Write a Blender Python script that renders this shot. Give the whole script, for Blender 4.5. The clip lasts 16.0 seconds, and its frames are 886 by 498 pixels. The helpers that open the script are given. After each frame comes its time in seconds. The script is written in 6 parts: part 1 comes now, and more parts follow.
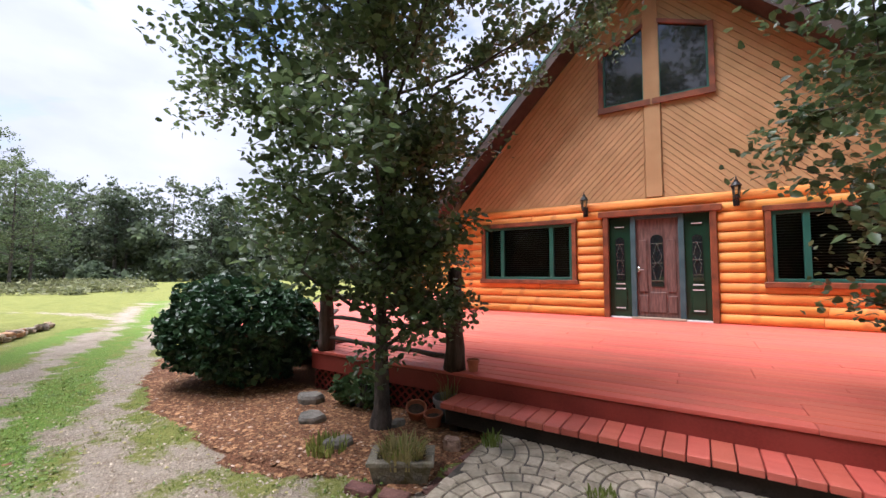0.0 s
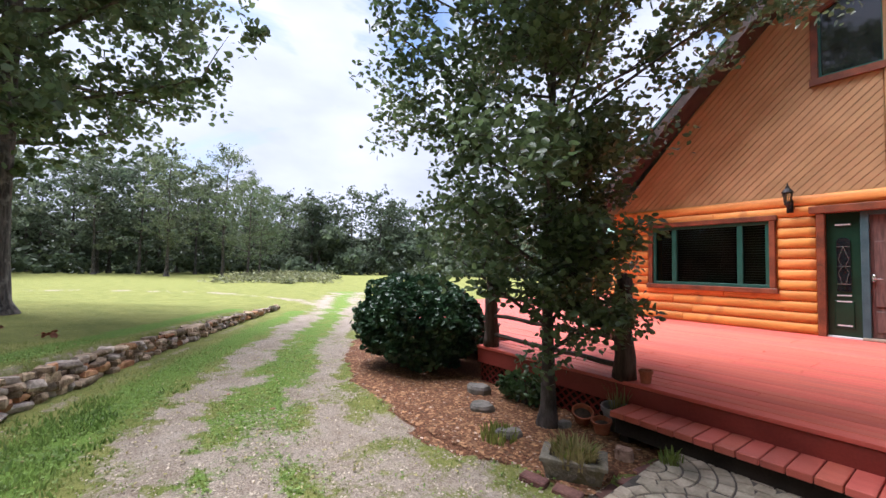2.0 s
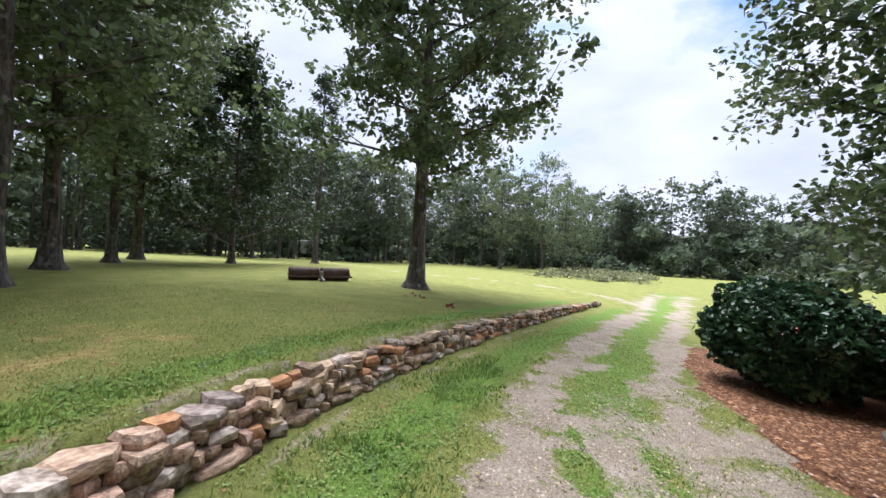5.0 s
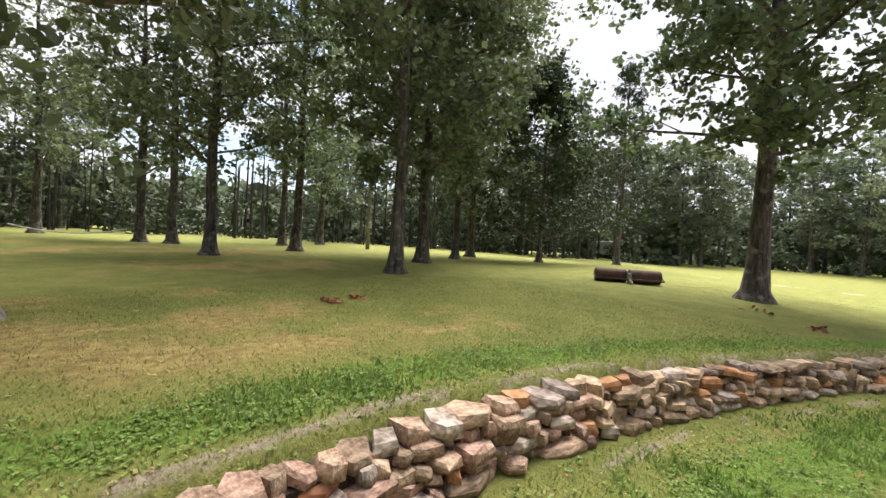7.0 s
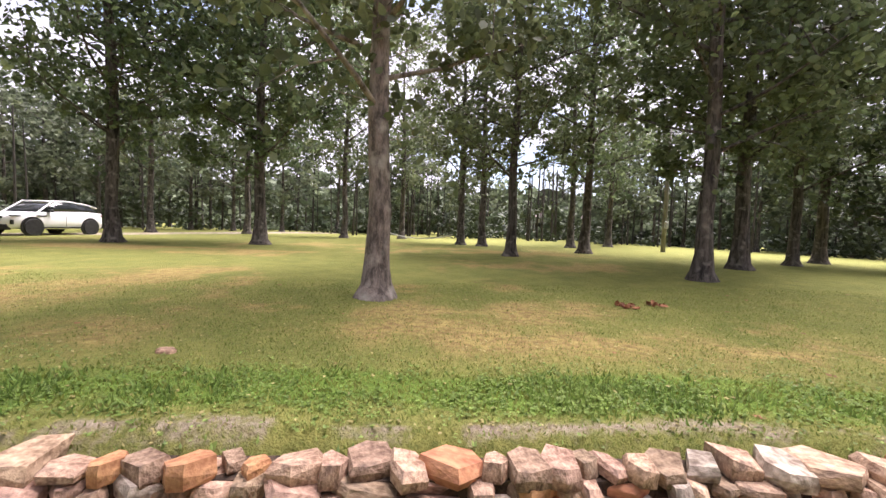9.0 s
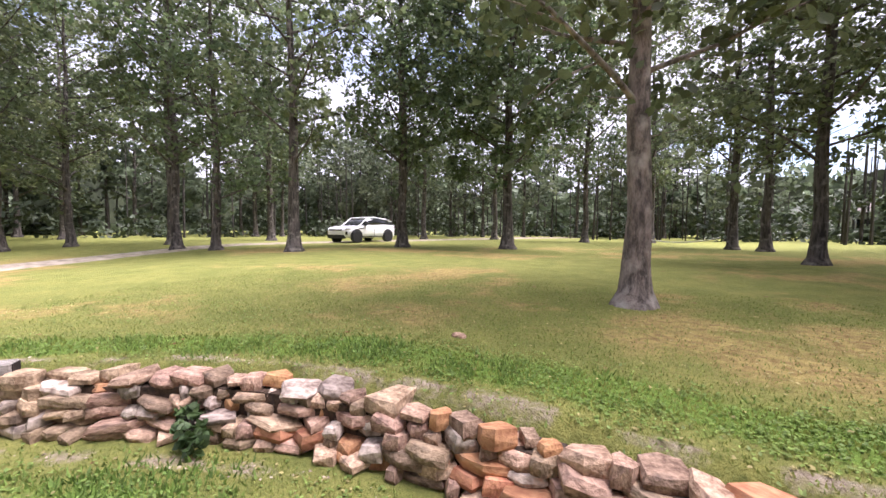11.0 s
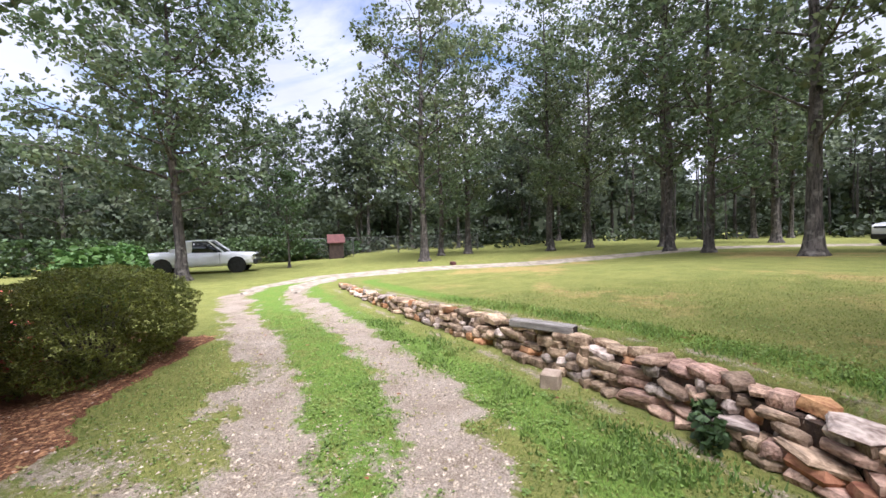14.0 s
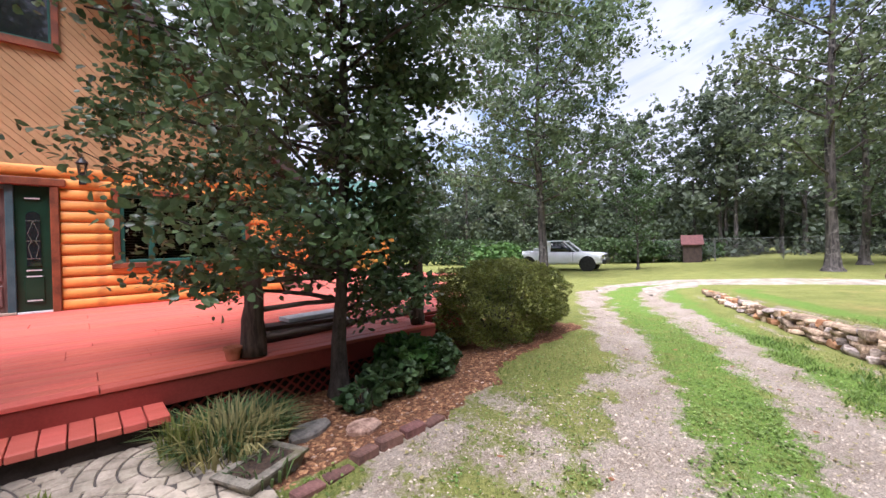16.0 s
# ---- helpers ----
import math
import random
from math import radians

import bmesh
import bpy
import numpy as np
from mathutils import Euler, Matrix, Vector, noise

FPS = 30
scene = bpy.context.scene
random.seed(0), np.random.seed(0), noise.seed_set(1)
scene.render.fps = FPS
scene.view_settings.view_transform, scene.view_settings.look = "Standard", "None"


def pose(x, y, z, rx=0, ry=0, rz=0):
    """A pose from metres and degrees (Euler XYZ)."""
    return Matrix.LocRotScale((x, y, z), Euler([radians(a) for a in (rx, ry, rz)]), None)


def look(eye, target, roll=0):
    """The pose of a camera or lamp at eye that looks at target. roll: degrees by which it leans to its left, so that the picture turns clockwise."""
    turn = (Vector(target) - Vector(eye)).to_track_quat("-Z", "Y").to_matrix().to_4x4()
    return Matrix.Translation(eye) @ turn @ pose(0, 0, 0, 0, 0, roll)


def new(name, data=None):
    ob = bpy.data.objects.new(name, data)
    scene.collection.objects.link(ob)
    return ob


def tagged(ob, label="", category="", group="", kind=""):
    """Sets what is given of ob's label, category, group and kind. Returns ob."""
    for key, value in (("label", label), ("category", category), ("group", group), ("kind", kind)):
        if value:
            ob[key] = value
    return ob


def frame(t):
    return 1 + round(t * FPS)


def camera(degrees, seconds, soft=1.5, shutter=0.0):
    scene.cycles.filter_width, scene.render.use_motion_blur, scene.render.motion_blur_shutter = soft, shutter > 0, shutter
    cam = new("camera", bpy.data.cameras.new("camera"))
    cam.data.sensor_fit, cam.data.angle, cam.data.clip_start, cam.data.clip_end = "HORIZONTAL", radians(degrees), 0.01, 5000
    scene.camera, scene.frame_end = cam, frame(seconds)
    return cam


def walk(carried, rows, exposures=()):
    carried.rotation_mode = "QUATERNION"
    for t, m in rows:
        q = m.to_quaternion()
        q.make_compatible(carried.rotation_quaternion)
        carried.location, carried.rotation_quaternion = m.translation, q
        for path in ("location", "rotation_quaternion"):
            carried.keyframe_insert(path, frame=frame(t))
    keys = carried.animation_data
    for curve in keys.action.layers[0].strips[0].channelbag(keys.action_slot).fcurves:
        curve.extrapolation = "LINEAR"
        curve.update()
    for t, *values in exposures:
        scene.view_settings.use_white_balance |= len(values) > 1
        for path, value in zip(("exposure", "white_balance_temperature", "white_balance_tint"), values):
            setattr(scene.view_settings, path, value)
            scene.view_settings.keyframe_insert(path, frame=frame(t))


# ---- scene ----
EXPOSURES = [(0.0, 1.04, 5750, 17), (1.5, 1.0, 5650, 18), (3.5, 1.0, 5600, 18), (6.0, 1.0, 5700, 14), (7.0, 1.2, 6400, 14), (8.0, 1.42, 6400, 20), (9.0, 1.54, 6350, 27), (12.5, 1.26, 5800, 28), (14.0, 1.0, 5700, 20), (16.0, 1.03, 5600, 23)]
cam = camera(95.8, 16.0)
# seconds, place, yaw, pitch, roll
ROWS = [
    (0.0, -0.005, -0.027, 1.495, 32.63, 3.02, 0.15),
    (0.5, -0.047, -0.090, 1.492, 35.91, 3.08, -0.03),
    (1.0, -0.049, -0.152, 1.498, 41.61, 3.06, -0.32),
    (1.5, -0.031, -0.205, 1.516, 47.68, 2.90, -0.69),
    (2.0, 0.008, -0.312, 1.549, 53.56, 2.60, -1.07),
    (2.5, 0.018, -0.421, 1.565, 59.39, 2.41, -1.53),
    (3.0, 0.034, -0.511, 1.570, 65.94, 2.20, -1.89),
    (3.5, 0.081, -0.577, 1.563, 73.87, 1.88, -2.38),
    (6.0, 0.365, -1.033, 1.492, 113.78, -0.13, -3.28),
    (6.5, 0.363, -1.105, 1.472, 125.28, -0.76, -3.42),
    (7.0, 0.386, -1.082, 1.512, 136.51, -1.48, -3.34),
    (7.5, 0.445, -1.027, 1.539, 147.29, -2.13, -3.12),
    (8.0, 0.472, -1.021, 1.539, 157.34, -2.58, -2.86),
    (8.5, 0.516, -0.993, 1.550, 166.61, -2.99, -2.51),
    (9.0, 0.566, -0.978, 1.533, 175.81, -3.12, -2.05),
    (9.5, 0.650, -0.936, 1.537, 184.97, -3.28, -1.55),
    (12.0, 0.849, -0.686, 1.536, 225.29, -3.04, 0.20),
    (12.5, 0.876, -0.646, 1.535, 235.38, -2.99, 0.57),
    (13.0, 0.828, -0.625, 1.529, 247.26, -2.76, 0.79),
    (13.5, 0.851, -0.606, 1.504, 259.06, -2.42, 1.22),
    (14.0, 0.827, -0.568, 1.499, 271.21, -2.07, 1.59),
    (14.5, 0.776, -0.532, 1.503, 283.71, -1.68, 1.61),
    (15.0, 0.709, -0.508, 1.500, 295.56, -1.36, 1.54),
    (15.5, 0.623, -0.480, 1.496, 306.72, -1.02, 1.30),
    (16.0, 0.504, -0.367, 1.471, 317.59, -0.61, 1.30),
]
walk(cam, [(t, pose(x, y, z, 90 + pitch, roll, yaw)) for t, x, y, z, yaw, pitch, roll in ROWS], EXPOSURES)

# ---- light ----
SUN_UP, SUN_ROUND = 65.0, 240.0
world = bpy.data.worlds.new("sky")
scene.world = world
world.use_nodes = True
wt = world.node_tree
wt.nodes.clear()


def wn(kind, **props):
    node = wt.nodes.new(kind)
    for key, value in props.items():
        if key == "sky_type":
            node.sky_type = value
        elif key == "operation":
            node.operation = value
    return node


w_out, w_back = wn("ShaderNodeOutputWorld"), wn("ShaderNodeBackground")
w_sky = wn("ShaderNodeTexSky", sky_type="NISHITA")
w_sky.sun_disc = False
w_sky.sun_elevation, w_sky.sun_rotation = radians(SUN_UP), radians(SUN_ROUND)
w_scale = wn("ShaderNodeVectorMath", operation="SCALE")
w_scale.inputs["Scale"].default_value = 0.11
w_co, w_map = wn("ShaderNodeTexCoord"), wn("ShaderNodeMapping")
w_map.inputs["Scale"].default_value = (1.1, 1.1, 2.6)
w_noise = wn("ShaderNodeTexNoise")
w_noise.inputs["Scale"].default_value, w_noise.inputs["Detail"].default_value = 1.7, 7.0
w_noise.inputs["Roughness"].default_value = 0.58
w_noise.inputs["Distortion"].default_value = 0.5
w_ramp = wn("ShaderNodeValToRGB")
w_ramp.color_ramp.elements[0].position, w_ramp.color_ramp.elements[1].position = 0.33, 0.47
w_noise2 = wn("ShaderNodeTexNoise")
w_noise2.inputs["Scale"].default_value, w_noise2.inputs["Detail"].default_value = 3.0, 6.0
w_tone = wn("ShaderNodeValToRGB")
w_tone.color_ramp.elements[0].position, w_tone.color_ramp.elements[1].position = 0.3, 0.7
w_tone.color_ramp.elements[0].color = (0.40, 0.412, 0.45, 1)
w_tone.color_ramp.elements[1].color = (0.555, 0.56, 0.59, 1)
w_mix = wn("ShaderNodeMix")
w_mix.data_type = "RGBA"
wl = wt.links.new
wl(w_co.outputs["Generated"], w_map.inputs["Vector"])
wl(w_map.outputs["Vector"], w_noise.inputs["Vector"])
wl(w_map.outputs["Vector"], w_noise2.inputs["Vector"])
wl(w_noise.outputs["Fac"], w_ramp.inputs["Fac"])
wl(w_noise2.outputs["Fac"], w_tone.inputs["Fac"])
wl(w_sky.outputs["Color"], w_scale.inputs[0])
wl(w_ramp.outputs["Color"], w_mix.inputs["Factor"])
wl(w_scale.outputs["Vector"], w_mix.inputs["A"])
wl(w_tone.outputs["Color"], w_mix.inputs["B"])
wl(w_mix.outputs["Result"], w_back.inputs["Color"])
w_back.inputs["Strength"].default_value = 1.0
wl(w_back.outputs["Background"], w_out.inputs["Surface"])

sun_data = bpy.data.lights.new("sun", "SUN")
sun_data.energy, sun_data.angle, sun_data.color = 5.4, radians(46), (1.0, 0.955, 0.89)
sun = new("sun", sun_data)
sun_from = Vector((math.sin(radians(SUN_ROUND)) * math.cos(radians(SUN_UP)), math.cos(radians(SUN_ROUND)) * math.cos(radians(SUN_UP)), math.sin(radians(SUN_UP))))
sun.matrix_world = look(sun_from * 50, (0, 0, 0))


# ---- materials ----
def material(name, low, high, scale=6.0, rough=0.7, metal=0.0, bump=0.3, fine=60.0, stretch=(1, 1, 1), vary=0.0, translucent=0.0, spec=0.4, dirt=None, dirt_scale=1.2, dirt_low=0.55):
    """Two-scale noise between two colours, fine relief, and a shift of each piece's own."""
    m = bpy.data.materials.new(name)
    m.use_nodes = True
    t = m.node_tree
    t.nodes.clear()
    add, link = t.nodes.new, t.links.new
    out, bsdf = add("ShaderNodeOutputMaterial"), add("ShaderNodeBsdfPrincipled")
    co, mp = add("ShaderNodeTexCoord"), add("ShaderNodeMapping")
    mp.inputs["Scale"].default_value = stretch
    link(co.outputs["Object"], mp.inputs["Vector"])
    n1, n2 = add("ShaderNodeTexNoise"), add("ShaderNodeTexNoise")
    n1.inputs["Scale"].default_value, n1.inputs["Detail"].default_value = scale, 5
    n2.inputs["Scale"].default_value, n2.inputs["Detail"].default_value = fine, 3
    link(mp.outputs["Vector"], n1.inputs["Vector"])
    link(mp.outputs["Vector"], n2.inputs["Vector"])
    mixf = add("ShaderNodeMath")
    mixf.operation = "MULTIPLY_ADD"
    link(n2.outputs["Fac"], mixf.inputs[0])
    mixf.inputs[1].default_value = 0.45
    link(n1.outputs["Fac"], mixf.inputs[2])
    ramp = add("ShaderNodeValToRGB")
    ramp.color_ramp.elements[0].position, ramp.color_ramp.elements[1].position = 0.56, 0.88
    ramp.color_ramp.elements[0].color, ramp.color_ramp.elements[1].color = (*low, 1), (*high, 1)
    link(mixf.outputs[0], ramp.inputs["Fac"])
    colour = ramp.outputs["Color"]
    if dirt:
        n3, r3, mx = add("ShaderNodeTexNoise"), add("ShaderNodeValToRGB"), add("ShaderNodeMix")
        n3.inputs["Scale"].default_value, n3.inputs["Detail"].default_value = dirt_scale, 6
        link(co.outputs["Object"], n3.inputs["Vector"])
        r3.color_ramp.elements[0].position, r3.color_ramp.elements[1].position = dirt_low, dirt_low + 0.2
        link(n3.outputs["Fac"], r3.inputs["Fac"])
        mx.data_type = "RGBA"
        link(r3.outputs["Color"], mx.inputs["Factor"])
        link(colour, mx.inputs["A"])
        mx.inputs["B"].default_value = (*dirt, 1)
        colour = mx.outputs["Result"]
    if vary:
        info, geo, hue = add("ShaderNodeObjectInfo"), add("ShaderNodeNewGeometry"), add("ShaderNodeHueSaturation")
        both, frac, span = add("ShaderNodeMath"), add("ShaderNodeMath"), add("ShaderNodeMapRange")
        both.operation, frac.operation = "ADD", "FRACT"
        link(info.outputs["Random"], both.inputs[0])
        link(geo.outputs["Random Per Island"], both.inputs[1])
        link(both.outputs[0], frac.inputs[0])
        link(frac.outputs[0], span.inputs["Value"])
        span.inputs["To Min"].default_value, span.inputs["To Max"].default_value = 1 - vary, 1 + vary
        link(span.outputs["Result"], hue.inputs["Value"])
        span2 = add("ShaderNodeMapRange")
        link(info.outputs["Random"], span2.inputs["Value"])
        span2.inputs["To Min"].default_value, span2.inputs["To Max"].default_value = 0.5 - 0.04 * vary, 0.5 + 0.04 * vary
        link(span2.outputs["Result"], hue.inputs["Hue"])
        link(colour, hue.inputs["Color"])
        colour = hue.outputs["Color"]
    link(colour, bsdf.inputs["Base Color"])
    bsdf.inputs["Roughness"].default_value, bsdf.inputs["Metallic"].default_value = rough, metal
    bsdf.inputs["Specular IOR Level"].default_value = spec
    if bump:
        bm_ = add("ShaderNodeBump")
        bm_.inputs["Strength"].default_value, bm_.inputs["Distance"].default_value = bump, 0.02
        link(mixf.outputs[0], bm_.inputs["Height"])
        link(bm_.outputs["Normal"], bsdf.inputs["Normal"])
    if translucent:
        tr, mx = add("ShaderNodeBsdfTranslucent"), add("ShaderNodeMixShader")
        link(colour, tr.inputs["Color"])
        mx.inputs["Fac"].default_value = translucent
        link(bsdf.outputs["BSDF"], mx.inputs[1])
        link(tr.outputs["BSDF"], mx.inputs[2])
        link(mx.outputs["Shader"], out.inputs["Surface"])
    else:
        link(bsdf.outputs["BSDF"], out.inputs["Surface"])
    return m


def glass_material(name, tint, rough=0.03):
    """Thin glass: it lets light through, tinted, and mirrors by Fresnel."""
    m = bpy.data.materials.new(name)
    m.use_nodes = True
    t = m.node_tree
    t.nodes.clear()
    add, link = t.nodes.new, t.links.new
    out, mx, fr = add("ShaderNodeOutputMaterial"), add("ShaderNodeMixShader"), add("ShaderNodeFresnel")
    clear, gloss = add("ShaderNodeBsdfTransparent"), add("ShaderNodeBsdfGlossy")
    fr.inputs["IOR"].default_value = 1.5
    clear.inputs["Color"].default_value = (*tint, 1)
    gloss.inputs["Roughness"].default_value = rough
    link(fr.outputs["Fac"], mx.inputs["Fac"])
    link(clear.outputs["BSDF"], mx.inputs[1])
    link(gloss.outputs["BSDF"], mx.inputs[2])
    link(mx.outputs["Shader"], out.inputs["Surface"])
    return m


M_LOG = material("honey_stained_log", (0.53, 0.19, 0.032), (0.77, 0.32, 0.066), 3.0, 0.58, bump=0.2, fine=40, stretch=(0.5, 4, 4), vary=0.16, dirt=(0.30, 0.085, 0.02), dirt_scale=3.0, dirt_low=0.62)
M_TAN = material("tan_painted_board", (0.40, 0.228, 0.098), (0.48, 0.285, 0.13), 2.0, 0.62, bump=0.1, vary=0.05)
M_TRIM = material("red_brown_trim", (0.11, 0.035, 0.016), (0.26, 0.075, 0.03), 4.0, 0.5, stretch=(1, 1, 1), bump=0.2)
M_GREEN = material("dark_green_paint", (0.014, 0.075, 0.055), (0.024, 0.11, 0.082), 3, 0.4, bump=0.05)
M_DOORGREEN = material("deep_green_door_paint", (0.006, 0.028, 0.014), (0.010, 0.042, 0.022), 3, 0.35, bump=0.05)
M_TEAL = material("weathered_teal_frame", (0.035, 0.075, 0.085), (0.06, 0.11, 0.12), 4, 0.5, bump=0.1)
M_DOOR = material("worn_brown_wood_door", (0.085, 0.048, 0.04), (0.18, 0.105, 0.088), 5, 0.5, stretch=(6, 6, 0.8), bump=0.2)
M_ROOF = material("green_metal_roof", (0.05, 0.125, 0.092), (0.085, 0.175, 0.13), 1.5, 0.42, metal=0.2, bump=0.05)
M_SOFFIT = material("dark_soffit_wood", (0.035, 0.022, 0.018), (0.07, 0.045, 0.035), 4, 0.7)
M_DECK = material("coral_red_deck_paint", (0.52, 0.105, 0.068), (0.63, 0.15, 0.105), 1.4, 0.55, stretch=(0.6, 5, 5), bump=0.2, vary=0.1, spec=0.3, dirt=(0.44, 0.115, 0.085), dirt_scale=0.9, dirt_low=0.52)
M_RISER = material("dark_red_riser_paint", (0.21, 0.030, 0.024), (0.28, 0.045, 0.035), 3, 0.5, bump=0.1, vary=0.06)
M_POST = material("dark_weathered_log", (0.035, 0.022, 0.017), (0.10, 0.065, 0.05), 5, 0.85, stretch=(5, 5, 0.7), bump=0.8, fine=25)
M_RAIL = material("grey_weathered_rail", (0.06, 0.045, 0.038), (0.17, 0.13, 0.11), 5, 0.85, stretch=(1, 5, 5), bump=0.6, fine=25)
M_BARK = material("oak_bark", (0.022, 0.019, 0.017), (0.13, 0.112, 0.098), 3, 0.95, stretch=(4, 4, 0.6), bump=1.0, fine=14, dirt=(0.24, 0.22, 0.19), dirt_scale=4.5, dirt_low=0.54)
M_PALEBARK = material("pale_oak_bark", (0.07, 0.058, 0.05), (0.27, 0.225, 0.195), 3, 0.95, stretch=(3.5, 3.5, 1.1), bump=1.0, fine=16, dirt=(0.40, 0.365, 0.32), dirt_scale=4, dirt_low=0.52)
M_PEARBARK = material("smooth_grey_bark", (0.035, 0.028, 0.024), (0.10, 0.08, 0.07), 7, 0.9, stretch=(3, 3, 1), bump=0.6, fine=40)
M_OAKLEAF = material("oak_leaf", (0.09, 0.13, 0.058), (0.165, 0.20, 0.095), 0.5, 0.5, bump=0, vary=0.45, translucent=0.5, spec=0.5)
M_PEARLEAF = material("pear_leaf", (0.066, 0.11, 0.044), (0.135, 0.185, 0.078), 0.8, 0.36, bump=0, vary=0.45, translucent=0.44, spec=0.55)
M_CEDARLEAF = material("cedar_leaf", (0.024, 0.044, 0.020), (0.05, 0.075, 0.03), 0.8, 0.6, bump=0, vary=0.35, translucent=0.15)
# Leaf colour paler and greyer, with the haze of distance put into it.
M_FARLEAF = material("hazed_far_leaf", (0.095, 0.125, 0.075), (0.16, 0.19, 0.11), 0.12, 0.6, bump=0, vary=0.45, translucent=0.48)
M_BUSHLEAF = material("dark_bush_leaf", (0.026, 0.06, 0.026), (0.065, 0.115, 0.048), 2, 0.42, bump=0, vary=0.5, translucent=0.2, spec=0.5)
M_YEWLEAF = material("bright_hedge_leaf", (0.10, 0.135, 0.022), (0.22, 0.25, 0.05), 2, 0.5, bump=0, vary=0.5, translucent=0.28)
# Leaf colour darkened to stand for canopy shade over the undergrowth.
M_UNDERLEAF = material("shade_darkened_leaf", (0.03, 0.045, 0.022), (0.07, 0.09, 0.045), 0.3, 0.6, bump=0, vary=0.4, translucent=0.2)
M_LANE = material("pale_lane_gravel", (0.20, 0.165, 0.12), (0.40, 0.345, 0.27), 3, 0.95, bump=0.4, fine=40, dirt=(0.17, 0.18, 0.07), dirt_scale=1.4, dirt_low=0.6)
M_STEM = material("shade_darkened_stem_bark", (0.018, 0.016, 0.014), (0.07, 0.062, 0.053), 3, 0.95, stretch=(4, 4, 0.6), bump=0.6, fine=14)
M_WEED = material("weed_leaf", (0.05, 0.11, 0.022), (0.11, 0.19, 0.045), 3, 0.5, bump=0, vary=0.35, translucent=0.3)
M_DRYLEAF = material("dry_oak_leaf", (0.16, 0.05, 0.018), (0.32, 0.14, 0.06), 8, 0.7, bump=0.2, vary=0.35)
M_BLADE = material("grass_blade", (0.17, 0.225, 0.045), (0.31, 0.345, 0.095), 1.5, 0.55, bump=0, vary=0.3, translucent=0.5)
M_DRYBLADE = material("dry_grass_blade", (0.30, 0.27, 0.10), (0.46, 0.40, 0.18), 1.5, 0.65, bump=0, vary=0.3, translucent=0.45)
M_STONE = material("sandstone", (0.15, 0.088, 0.056), (0.50, 0.345, 0.24), 9, 0.9, bump=1.0, fine=45, vary=0.4, dirt=(0.10, 0.065, 0.05), dirt_scale=7, dirt_low=0.56)
M_RUST = material("rusty_sandstone", (0.27, 0.11, 0.055), (0.50, 0.26, 0.13), 9, 0.9, bump=0.8, fine=30, vary=0.3, dirt=(0.15, 0.08, 0.06), dirt_scale=7, dirt_low=0.6)
M_GREYSTONE = material("lichened_grey_stone", (0.16, 0.115, 0.088), (0.54, 0.45, 0.37), 9, 0.9, bump=0.9, fine=30, vary=0.35, dirt=(0.10, 0.075, 0.065), dirt_scale=7, dirt_low=0.6)
M_GRAVEL = material("limestone_gravel", (0.21, 0.16, 0.112), (0.46, 0.38, 0.29), 20, 0.9, bump=0.3, vary=0.35)
M_CHIP = material("cedar_mulch_chip", (0.13, 0.05, 0.026), (0.36, 0.165, 0.085), 20, 0.9, bump=0.2, vary=0.5)
M_PAVER = material("stamped_grey_paver", (0.26, 0.215, 0.155), (0.46, 0.385, 0.29), 6, 0.85, bump=0.5, fine=50, vary=0.14, dirt=(0.14, 0.125, 0.10), dirt_scale=2.5, dirt_low=0.52)
M_JOINT = material("dark_paver_joint", (0.06, 0.052, 0.042), (0.12, 0.10, 0.085), 12, 0.95)
M_CLOVER = material("clover_leaf", (0.12, 0.22, 0.045), (0.23, 0.34, 0.085), 1.2, 0.5, bump=0, vary=0.4, translucent=0.4)
M_FIELDGRASS = material("rough_field_grass", (0.15, 0.165, 0.07), (0.27, 0.265, 0.13), 0.6, 0.7, bump=0, vary=0.35, translucent=0.35)
M_FOUNTAIN = material("arching_grass_blade", (0.065, 0.12, 0.038), (0.16, 0.22, 0.08), 3, 0.5, bump=0, vary=0.4, translucent=0.35)
M_SHRUBLEAF = material("mid_green_leaf", (0.045, 0.085, 0.03), (0.10, 0.15, 0.052), 2, 0.5, bump=0, vary=0.45, translucent=0.3)
M_SLAB = material("dark_grey_slab", (0.11, 0.10, 0.085), (0.24, 0.215, 0.185), 9, 0.9, bump=0.5)
M_PALECHIP = material("pale_wood_chip", (0.30, 0.20, 0.13), (0.52, 0.39, 0.28), 20, 0.9, bump=0.2, vary=0.3)
M_BRICK = material("old_red_brick", (0.10, 0.048, 0.038), (0.21, 0.105, 0.08), 9, 0.9, bump=0.5, vary=0.25)
M_TERRA = material("terracotta", (0.34, 0.10, 0.05), (0.46, 0.16, 0.085), 8, 0.8, bump=0.15)
M_PLANTER = material("mossy_cast_stone", (0.11, 0.10, 0.075), (0.27, 0.235, 0.18), 9, 0.95, bump=0.8, dirt=(0.10, 0.085, 0.03), dirt_scale=5, dirt_low=0.5)
M_SOIL = material("dark_soil", (0.03, 0.02, 0.014), (0.08, 0.05, 0.032), 20, 0.95, bump=0.8)
M_GALV = material("grey_galvanised_metal", (0.30, 0.31, 0.31), (0.46, 0.47, 0.47), 8, 0.45, metal=0.6, bump=0.05)
M_WIRE = material("dull_fence_wire", (0.10, 0.10, 0.095), (0.18, 0.18, 0.17), 8, 0.7, bump=0.05)
M_BLACK = material("black_iron", (0.012, 0.012, 0.013), (0.03, 0.03, 0.03), 8, 0.4, metal=0.3, bump=0.05)
M_WHITE = material("white_car_paint", (0.76, 0.77, 0.78), (0.84, 0.85, 0.86), 2, 0.22, bump=0, spec=0.6)
